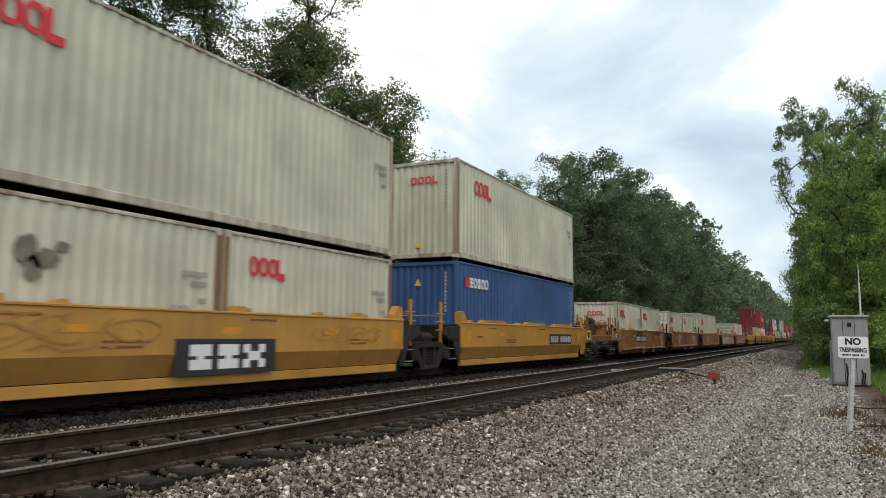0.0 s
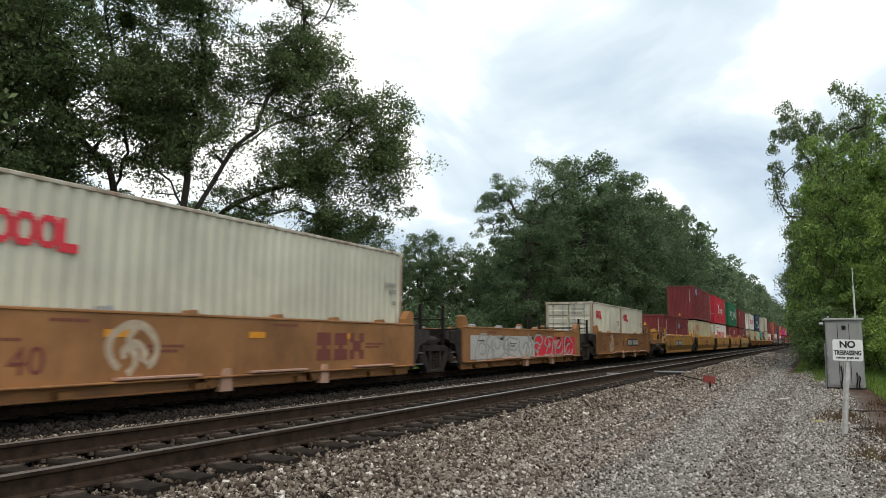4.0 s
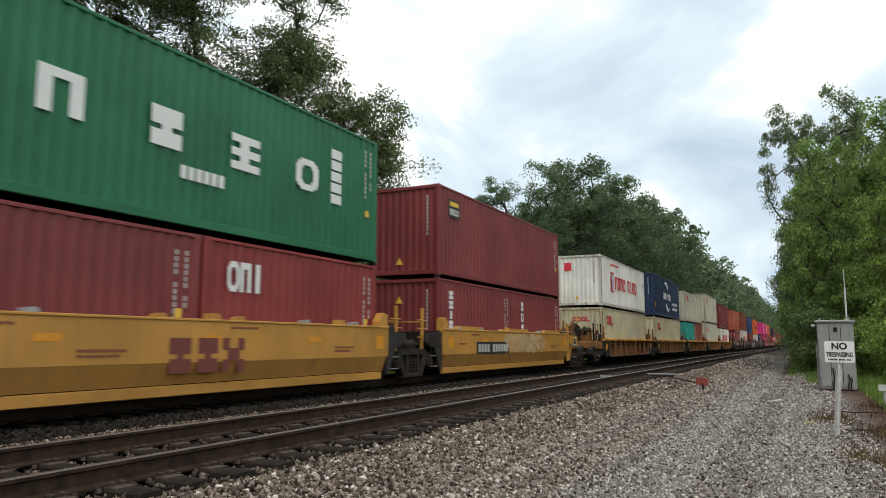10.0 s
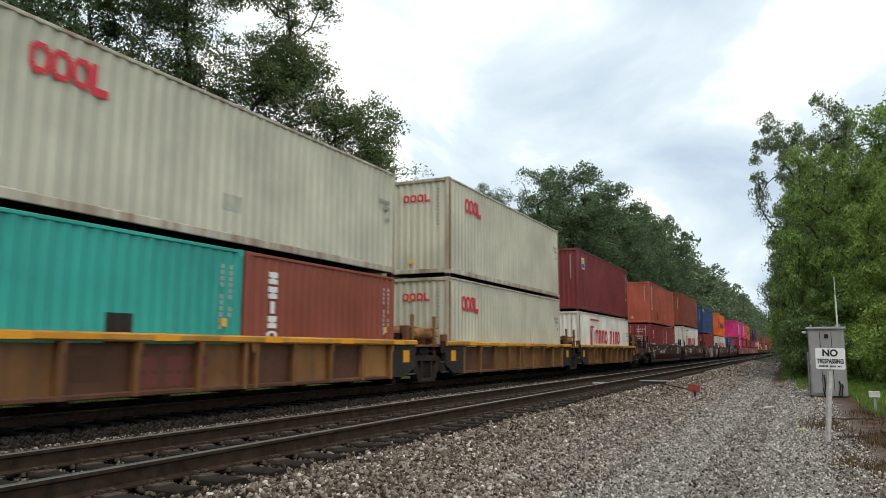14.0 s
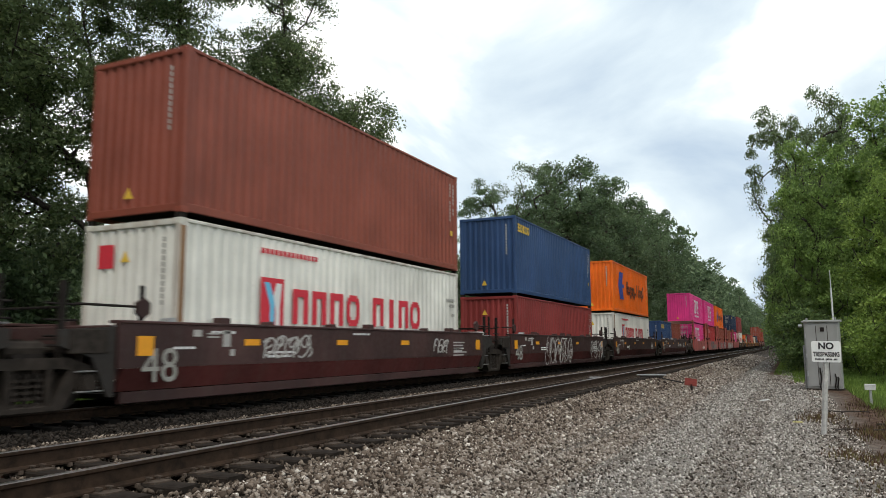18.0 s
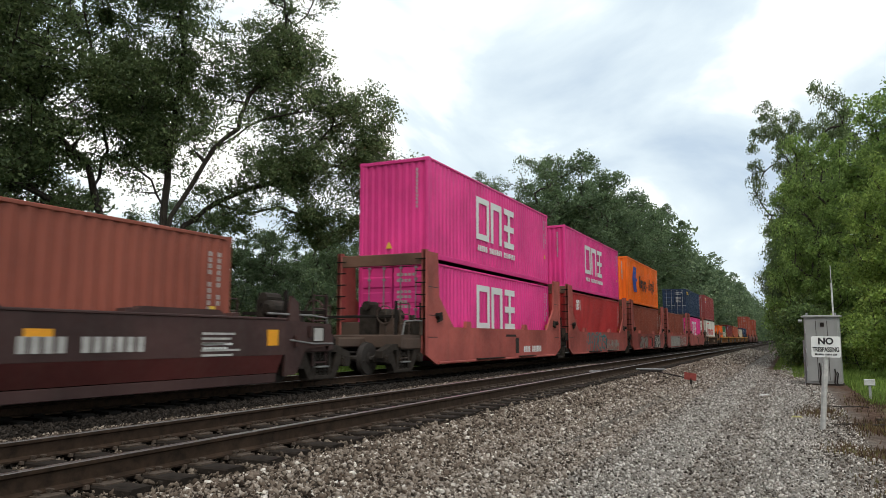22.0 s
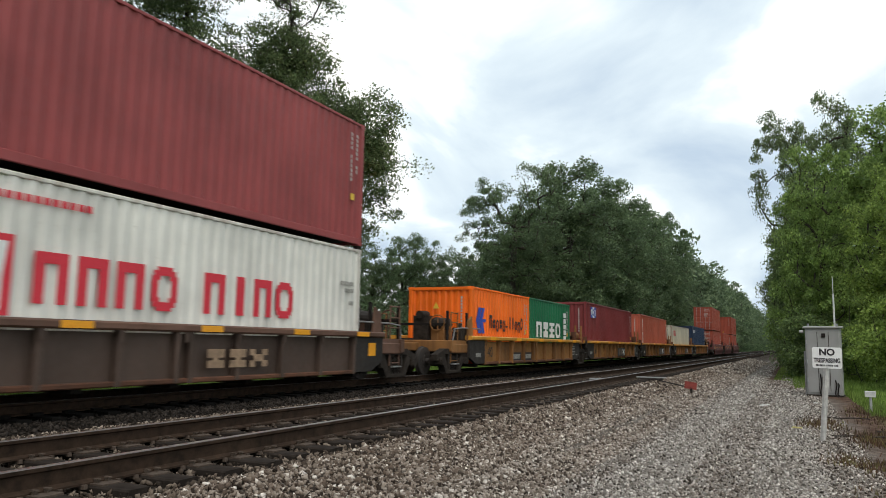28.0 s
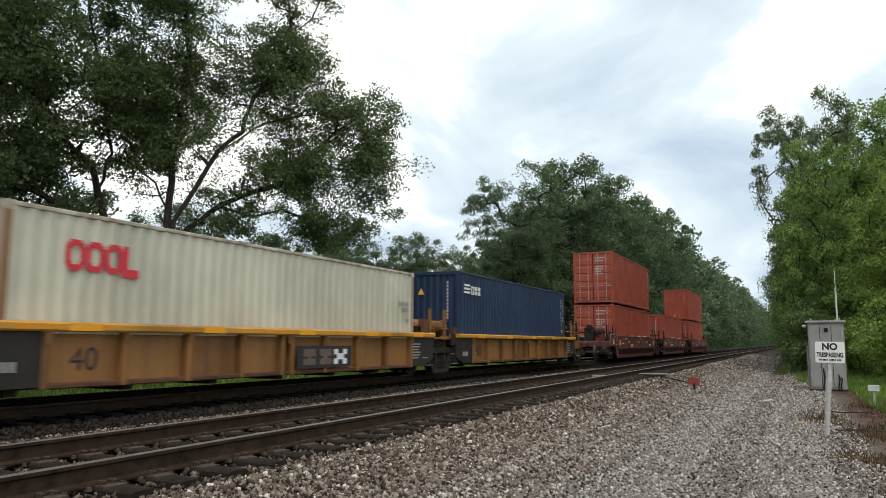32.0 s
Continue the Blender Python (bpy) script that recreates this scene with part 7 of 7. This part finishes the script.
graffiti(c, 10, 0.6, 0.3, 10.6, 0.85, 8, M_GREYMARK, 0.07, HW + 0.008)
c = well_smooth(-162.5, 12.19, "tan", "tan", N, "end", TL, 8, "tabs", 0); stamp(c, "40", 1.2, 0.6, M_BROWNMARK); stamp(c, "board", 6.4, 0.72); stamp(c, "B", 5.4, 0.80, M_DARK); graffiti(c, 11, 2.2, 0.4, 0.9, 0.8, 1, M_PALETAG, 0.13, None, "filled pale spray-painted tag")
load(-162.5, [(20, False, "pearl", "ooc", True), (20, False, "pearl", "ooc", False)])
# second set of yellow cars
c = well_smooth(-142.6, 12.19, "yellow_low", "yellow", "end", 16.4, YL, 9, "tabs"); stamp(c, "board", 3.4, 0.66); stamp(c, "40", 1.0, 0.5, M_DARK)
load(-142.6, [(20, False, "maroon", "tex", False), (20, False, "maroon", "dot", False)])
c = well_smooth(-126.2, 12.19, "yellow_low", "yellow", N, 15.8, YL, 10, "tabs"); stamp(c, "letters", 5.1, 0.66)
load(-126.2, [(40, False, "cream", "ooc", False)], (True, "maroon", "mol", False))
c = well_smooth(-110.4, 12.19, "yellow_low", "yellow", N, 15.7, YL, 11, "tabs"); stamp(c, "letters", 5.1, 0.66)
load(-110.4, [(40, False, "white", "ym", False)], (True, "red", "kline", True))
c = well_smooth(-94.7, 12.19, "yellow_low", "yellow", N, 15.8, YL, 12, "tabs"); stamp(c, "letters", 5.1, 0.66)
load(-94.7, [(20, False, "maroon", "tex", False), (20, False, "brick", "cai", False)], (True, "green", "uasc", False))
c = well_smooth(-78.9, 12.19, "yellow_low", "yellow", N, "end", YL, 13, "plates"); stamp(c, "board", 2.2, 0.66); graffiti(c, 13, 4.7, 0.68, 4.2, 0.58, 5, M_FADED, 0.20, None, "faded smear of pale spray paint")
load(-78.9, [(20, False, "maroon", "triton", False), (20, False, "maroon", "tex", False)], (False, "maroon", "beacon", False))
# ribbed cars
c = well_ribbed(-58.9, 12.19, "ribtop", "rib", "grime", "end", 15.8, RL, 14, None, 0.245, True)
boxes = load(-58.9, [(40, False, "cream", "ooc", False)], (False, "white", "ym", False))
for r in ((15, 2, 1.40, 2.10), (18, 2, 2.05, 2.42), (24, 5, 1.08, 1.55), (31, 2, 1.12, 1.45), (34, 1, 1.15, 1.4)):
    repaint(boxes[0], 12.192, *r, M_GREYPATCH, "dull grey repair patch")
c = well_ribbed(-43.1, 12.19, "ribtop", "rib", "grime", N, 15.7, RL, 15, "letters")
load(-43.1, [(40, False, "cream", "ooc", False)], (True, "navy", "cma", False))
c = well_ribbed(-27.4, 12.19, "ribtop", "rib", "grime", N, 15.7, RL, 16, "letters")
boxes = load(-27.4, [(20, False, "teal", "dot", True), (20, False, "brown", "triton", False)], (False, "pearl", "ooc", True))
repaint(boxes[0], 6.058, 10, 2, 0.75, 1.25, P["grime"], "dark grey repair patch")
repaint(boxes[2], 12.192, 19, 2, 0.62, 0.95, M_GREYPATCH, "dull grey repair patch")
c = well_ribbed(-11.7, 12.19, "ribtop", "rib", "grime", N, 15.6, RL, 17)
load(-11.7, [(40, True, "pearl", "ooc", False)], (True, "pearl", "ooc", False))
c = well_ribbed(3.9, 12.19, "ribtop", "rib", "grime", N, "end", RL, 18)
load(3.9, [(40, False, "white", "ym", False)], (True, "maroon", "florens", False))
# dark brown cars with longer wells
for i, (S, lead, trail, low, high, tag) in enumerate((
        (24.5, "end", 17.8, [(20, False, "brick", "florens", True), (20, False, "wine", "tex", False)], (True, "coral", "triton", False), 0),
        (42.3, N, 17.9, [(40, True, "white", "ym", False)], (True, "brown", "", False), 1),
        (60.2, N, 17.9, [(40, False, "brick", "", False)], (True, "steelblue", "seaco", False), 2),
        (78.1, N, 17.9, [(40, False, "white", "ym", False)], (True, "orange", "hapag", False), 0),
        (96.0, N, "end", [(20, False, "steelblue", "seaco", False), (20, False, "brown", "", False)], None, 0))):
    c = well_smooth(S - 1.22, 14.63, "darkred", "dark", lead, trail if trail in (N, "end") else trail + 0.0, EL, 20 + i, "tabs" if i < 4 else "plates")
    stamp(c, "48", 0.62, 0.62)
    small(c, [(12.4, 13.25, 1.02, 1.06), (12.4, 13.15, 0.93, 0.97), (12.4, 13.0, 0.84, 0.88), (12.4, 13.4, 0.72, 0.76), (12.4, 13.2, 0.63, 0.67), (1.35, 1.55, 1.13, 1.25), (1.7, 2.0, 1.17, 1.20), (1.7, 2.0, 1.11, 1.14), (2.1, 2.3, 0.95, 1.25), (2.3, 2.42, 0.78, 0.9)], M_CHALK, "stencil", pose(HW + 0.001, 0, 0))
    if i in (0, 4):
        stamp(c, "figures", 3.6 if i == 0 else 8.9, 0.74, M_CHALK)
    if i == 3:
        stamp(c, "C", 4.2, 0.74, M_CHALK)
    if tag == 1:
        graffiti(c, 31, 3.2, 0.72, 1.6, 0.45, 4, M_CHALK, 0.04); graffiti(c, 32, 11.0, 0.72, 1.0, 0.45, 3, M_CHALK, 0.04)
    if tag == 2:
        graffiti(c, 33, 4.0, 0.12, 4.2, 1.18, 6, M_CHALK, 0.036, HW + 0.008); graffiti(c, 34, 11.9, 0.2, 2.6, 1.0, 4, M_CHALK, 0.036, HW + 0.008)
    if i == 0:
        graffiti(c, 35, 12.3, 0.75, 1.4, 0.5, 4, M_CHALK, 0.05)
    boxes = load(S, low, high)
    if i == 0:
        repaint(boxes[2], 12.192, 10, 3, 0.35, 0.95, M_DEEPRED, "darker red repair patch")
        repaint(boxes[2], 12.192, 30, 1, 1.5, 1.72, M_DEEPRED, "darker red repair patch")
# faded red high-sided cars
for i, (S, lead, trail, low, high) in enumerate((
        (116.8, "end", 15.1, [(40, True, "pink", "one", True)], (True, "pink", "one", False)),
        (131.9, N, 15.3, [(40, True, "crimson", "", False)], (True, "pink", "one", False)),
        (147.2, N, 15.4, [(40, True, "brown", "triton", False)], (True, "orange", "hapag", False)),
        (162.6, N, 15.4, [(40, True, "brown", "", False)], None),
        (178.0, N, "end", [(40, True, "pink", "one", False)], (False, "navy", "seaco", True)))):
    c = well_high(S, 12.19, lead, trail, FL, 40 + i)
    if i == 0:
        stamp(c, "figures", 7.9, 0.42)
    if i == 1:
        for k, kd in enumerate(("ring", "pair", "stem")):
            part("post_mark", union_plate(row([kd], 0.7 + k * 0.32, 2.35, 0.26, 0.5, 0), 0.005), M_WHITE, c, "white mark on the end post", pose(HW + 0.002, 0, 0))
        graffiti(c, 41, 2.6, 0.26, 4.4, 0.98, 5, M_TEAL, 0.065); graffiti(c, 42, 7.2, 0.2, 3.2, 0.7, 6, M_GREYMARK, 0.05)
    if i == 2:
        graffiti(c, 43, 2.2, 0.22, 2.9, 0.85, 5, M_DARK, 0.20); graffiti(c, 43, 2.2, 0.22, 2.9, 0.85, 5, M_BUBBLE, 0.14, HW + 0.010, "bubble-shaped grey graffiti with a dark rim"); graffiti(c, 47, 5.6, 0.45, 0.9, 0.4, 2, M_RED, 0.05, None, "small red tag"); part("sprayed_block", Solid().prism_x([(8.05, 0.22), (10.95, 0.22), (11.0, 0.55), (10.75, 1.18), (8.35, 1.22), (8.1, 0.95)], 0, 0.003), M_DARK, c, "black sprayed ground of a tag", pose(HW + 0.001, 0, 0)); graffiti(c, 44, 8.3, 0.25, 2.4, 0.92, 4, M_CHALK, 0.07, HW + 0.010)
    if i == 3:
        part("sprayed_patch", marks([(1.2, 7.2, 0.15, 1.15)]), M_GREYMARK, c, "grey sprayed patch", pose(HW + 0.001, 0, 0)); graffiti(c, 45, 1.4, 0.2, 5.6, 0.85, 6, M_CHALK, 0.06, HW + 0.009); graffiti(c, 46, 7.4, 0.2, 4.0, 0.9, 5, M_CHALK, 0.05)
    load(S, low, high)
# a dark ribbed car standing alone
c = well_ribbed(196.2, 12.19, "sootchord", "sootbrown", "grime", "end", "end", "sooty black-brown well car with ribbed sides", 50, "board", 0.24)
load(196.2, [(40, True, "white", "ym", True)], (True, "wine", "florens", True))
# second set of ribbed cars
c = well_ribbed(215.6, 12.19, "ribtop", "rib", "grime", "end", 15.4, RL, 51, "figures", 0.30)
load(215.6, [(20, False, "orange", "hapag", False), (20, False, "green", "uasc", False)])
c = well_ribbed(231.0, 12.19, "ribtop", "rib", "grime", N, 15.4, RL, 52, "board", 0.30)
load(231.0, [(40, True, "maroon", "mol", False)])
c = well_ribbed(246.4, 12.19, "ribtop", "rib", "grime", N, 15.4, RL, 53, "board", 0.30)
load(246.4, [(40, True, "coral", "triton", False)])
c = well_ribbed(261.8, 12.19, "ribtop", "rib", "grime", N, 15.3, RL, 54, "board", 0.30)
load(261.8, [(40, False, "pearl", "ooc", False)])
c = well_ribbed(277.1, 12.19, "ribtop", "rib", "grime", N, "end", RL, 55, None, 0.30)
load(277.1, [(40, True, "navy", "nyk", False)])
# the last cars
c = well_smooth(299.9, 12.19, "darkred", "wineCar", "end", 17.0, IL, 56, "tabs", 0)
load(299.9, [(40, True, "rust", "", True)], (True, "rust", "", True))
c = well_smooth(316.9, 12.19, "darkred", "wineCar", N, 18.0, IL, 57, "tabs", 0)
load(316.9, [(40, True, "rust", "", False)])
c = well_smooth(334.9, 12.19, "darkred", "wineCar", N, "end", IL, 58, "tabs", 0)
load(334.9, [(40, True, "rust", "", False)], (True, "rust", "", False))


# ---- what stands beside the road ----
def no_entry_sign(x, y):
    t = tagged(new("warning_sign"), "white metal no trespassing sign on a leaning grey post", "sign")
    z = float(ground_z(x, y))
    t.matrix_basis = pose(x, y, z, 0, 5.0, 0)
    part("post", Solid().bar(-0.022, 0.022, 0.0, 0.04, -0.3, 1.58, 0.008).bar(-0.045, 0.045, 0.035, 0.043, -0.3, 1.58, 0.002), plain("weathered_pale_post", (0.46, 0.45, 0.43), 0.7, 0.0, 9.0, 0.3), t, "weathered pale post, dark at its foot")
    s = Solid()
    w, h, r, n = 0.262, 0.205, 0.035, 5
    ring = []
    for cx, cz, a0 in ((w - r, h - r, 0), (-w + r, h - r, 90), (-w + r, -h + r, 180), (w - r, -h + r, 270)):
        ring += [(cx + r * math.cos(radians(a0 + 90 * i / n)), cz + r * math.sin(radians(a0 + 90 * i / n))) for i in range(n + 1)]
    s.prism_y(ring, -0.016, -0.012)
    plate_ = part("plate", s, plain("white_sign_face", (0.78, 0.78, 0.76), 0.45, 0.0, 6.0, 0.06), t, "white plate with black words", pose(0, 0, 1.42, 0, -4.0, -14) @ Matrix.Diagonal((0.88, 1, 0.88, 1)))
    face = pose(0, -0.017, 0, 90, 0, 0)
    lettering("wording", "NO", 0.175, M_DARK, plate_, Matrix.Translation((0, -0.017, 0.105)) @ pose(0, 0, 0, 90, 0, 0), "black words", 0.0065)
    ob = lettering("wording", "TRESPASSING", 0.098, M_DARK, plate_, Matrix.Translation((0, -0.017, -0.055)) @ pose(0, 0, 0, 90, 0, 0) @ Matrix.Diagonal((0.80, 1.25, 1, 1)), "black words", 0.003)
    s = Solid()
    for i in range(17):
        if i not in (7, 13):
            s.box(-0.20 + i * 0.0235, -0.183 + i * 0.0235, -0.020, -0.016, -0.165, -0.132)
    tagged(part("small_print", s, M_DARK, plate_), kind="stuff")
    for zz in (0.17, -0.18):
        part("bolt", Solid().tube((0, -0.024, zz), (0, -0.012, zz), 0.009, n=8), M_STEEL, plate_)
    return t


no_entry_sign(0.41, 14.4)


def signal_cabinet(x, y):
    t = tagged(new("signal_cabinet"), "weathered silver-grey trackside equipment cabinet with an antenna mast", "equipment cabinet")
    z = float(ground_z(x, y))
    t.matrix_basis = pose(x, y, z, 0, 0, -6)
    grey = paint("silver_cabinet_paint", (0.27, 0.268, 0.26), 0.5, 0.40, 0.45)
    w, d, h0, h1 = 1.06, 0.75, 0.06, 2.27
    part("body", Solid().bar(0, w, 0, d, h0, h1, 0.02), grey, t)
    part("lid", Solid().prism_x([(-0.08, h1), (d + 0.05, h1), (d + 0.05, h1 + 0.09), (-0.08, h1 + 0.04)], -0.06, w + 0.06), grey, t)
    part("door", Solid().bar(0.05, w - 0.05, -0.03, -0.002, h0 + 0.08, h1 - 0.08, 0.008), grey, t)
    for zz in (0.55, 1.15, 1.80):
        part("hinge", Solid().tube((0.04, -0.035, zz - 0.07), (0.04, -0.035, zz + 0.07), 0.022, n=8), M_STEEL, t)
    for x_ in (0.36, 0.70):
        part("door_seam", Solid().box(x_, x_ + 0.018, -0.036, -0.029, h0 + 0.12, h1 - 0.12), M_TRUCK, t)
    part("side_conduit", Solid().tube((-0.05, 0.25, -0.2), (-0.05, 0.25, 1.5), 0.03, n=8), M_STEEL, t)
    # dark band added where the gap under the body lies in shade
    part("base_skirt", Solid().bar(-0.03, w + 0.03, -0.05, d + 0.03, -0.10, h0 - 0.004, 0.01), M_TRUCK, t, "dark band standing for the shaded gap underneath")
    part("handle", Solid().box(w - 0.2, w - 0.14, -0.06, -0.03, 1.05, 1.28), M_BLACK, t)
    part("vent", Solid().box(0.5, 0.62, -0.05, -0.03, h1 - 0.32, h1 - 0.18), M_BLACK, t)
    for x_ in (0.06, w - 0.14):
        part("leg", Solid().bar(x_, x_ + 0.08, 0.1, 0.18, -0.25, h0, 0.01), M_BLACK, t)
        part("lifting_eye", Solid().tube((x_ + 0.04, 0.1, h1 + 0.06), (x_ + 0.04, 0.1, h1 + 0.15), 0.035, n=8), M_STEEL, t)
    part("lifting_eye", Solid().tube((-0.16, 0.0, h1 - 0.12), (-0.04, 0.0, h1 - 0.12), 0.05, n=8), M_STEEL, t)
    s = Solid().tube((w - 0.16, d * 0.3, h1), (w - 0.16, d * 0.3, h1 + 1.15), 0.028, n=8).tube((w - 0.16, d * 0.3, h1 + 1.15), (w - 0.16, d * 0.3, h1 + 1.75), 0.012, n=6)
    part("antenna_mast", s, plain("pale_mast", (0.55, 0.55, 0.54), 0.5), t, "thin pale antenna mast")
    for k, x_ in enumerate((0.42, 0.50, 0.86, 0.93)):
        s = Solid().pipe([(x_, -0.05, 0.75 - 0.1 * k), (x_ + 0.03, -0.08, 0.4), (x_ - 0.02, -0.1, 0.1), (x_ + 0.10, -0.35, -0.02)], 0.022)
        part("cable", s, M_BLACK, t, "black rubber cable")
    return t


signal_cabinet(0.40, 28.0)


def switch_rod():
    t = tagged(new("switch_rod_marker"), "rusty red plate on a rod beside the rail", "track fitting")
    t.matrix_basis = pose(-3.12, 24.6, float(ground_z(-3.12, 24.6)) + 0.04)
    part("red_plate", Solid().prism_y([(-0.02, 0.12), (0.34, 0.07), (0.36, 0.29), (0.0, 0.34)], 0, 0.04), plain("rusty_red_paint", (0.24, 0.045, 0.035), 0.7, 0.0, 12.0, 0.3), t, "rusty red metal plate")
    part("stand", Solid().bar(0.15, 0.22, 0.0, 0.06, -0.1, 0.14, 0.01), M_BLACK, t)
    part("rod", Solid().tube((0.0, 0.1, 0.16), (-0.6, 1.3, 0.19), 0.022, n=6).tube((-0.6, 1.3, 0.19), (-1.15, 2.4, 0.22), 0.022, n=6), M_BLACK, t)
    part("pale_bar", Solid().bar(-3.05, -2.35, 0.0, 0.10, 0.27, 0.33, 0.01), M_STEEL, t, "bright bare metal bar")
    part("pale_bar", Solid().bar(-1.95, -0.95, 2.35, 2.47, 0.30, 0.34, 0.01), M_STEEL, t, "bright bare metal bar")
    part("machine", Solid().bar(-1.8, -1.1, 2.2, 2.8, 0.02, 0.298, 0.04), M_BLACK, t, "black switch machine box")


switch_rod()


def marker_post(x, y):
    t = tagged(new("marker_post"), "short grey utility marker post in the verge", "marker post")
    t.matrix_basis = pose(x, y, float(ground_z(x, y)))
    part("post", Solid().bar(-0.03, 0.03, 0, 0.05, -0.2, 0.42, 0.01), M_STEEL, t)
    part("head", Solid().bar(-0.12, 0.12, -0.03, 0.08, 0.40, 0.55, 0.01), plain("pale_plate", (0.5, 0.5, 0.48), 0.6), t)


marker_post(1.72, 21.5)


def litter():
    rng = random.Random(2)
    for x, y, L, w, a, col, lab in ((-0.75, 22.3, 0.55, 0.06, 70, (0.62, 0.62, 0.60), "pale scrap of plastic strip on the gravel"), (0.02, 16.4, 0.2, 0.05, 10, (0.55, 0.50, 0.20), "yellowed scrap on the gravel"),
                                    (0.55, 24.0, 0.12, 0.1, 30, (0.6, 0.6, 0.58), "pale scrap on the gravel")):
        ob = part("scrap", Solid().prism_y([(-L / 2, 0), (L / 2, 0), (L / 2 - 0.02, 0.02), (-L / 2 + 0.03, 0.03)], -w / 2, w / 2), plain("scrap_%d" % int(y), col, 0.7), None)
        tagged(ob, lab, "litter")
        ob.matrix_basis = pose(x, y, float(ground_z(x, y)) + 0.02, 0, 0, a)
    for x, y, L, a in ((1.35, 15.2, 1.5, 12), (1.0, 18.6, 0.9, -25), (1.9, 16.6, 1.2, 30)):
        s = Solid()
        p = Vector((-L / 2, 0, 0.03))
        for i in range(5):
            q = p + Vector((L / 5, rng.uniform(-0.06, 0.06), rng.uniform(-0.01, 0.02)))
            s.tube(p, q, 0.02 - i * 0.002, 0.018 - i * 0.002, 6)
            p = q
        ob = tagged(part("fallen_branch", s, M_BARK, None), "dry fallen branch among red weeds", "branch")
        ob.matrix_basis = pose(x, y, float(ground_z(x, y)) + 0.015, 0, 0, a)


litter()


# ---- the train's run ----
def along(t):
    """How far the train has come towards the camera, counted from 16 s."""
    return 16.31 * (t - 16.0) - 0.0218 * (t - 16.0) ** 2


def motions():
    key_times = [0, 4, 8, 12, 16, 20, 24, 28, 32]
    for thing, s, z, *x in MOVING:
        walk(thing, [(t, pose(TRACK_FAR + (x[0] if x else 0.0), s - along(t), z)) for t in key_times])
    # the wheels roll on the rails; all turn alike
    lead_wheel = WHEELS[0]
    walk(lead_wheel, [(k / FPS, pose(0, 0, 0, math.degrees(along(k / FPS) / 0.42))) for k in range(32 * FPS + 1)])
    action, slot = lead_wheel.animation_data.action, lead_wheel.animation_data.action_slot
    for w in WHEELS[1:]:
        w.rotation_mode = "QUATERNION"
        d = w.animation_data_create()
        d.action, d.action_slot = action, slot


motions()
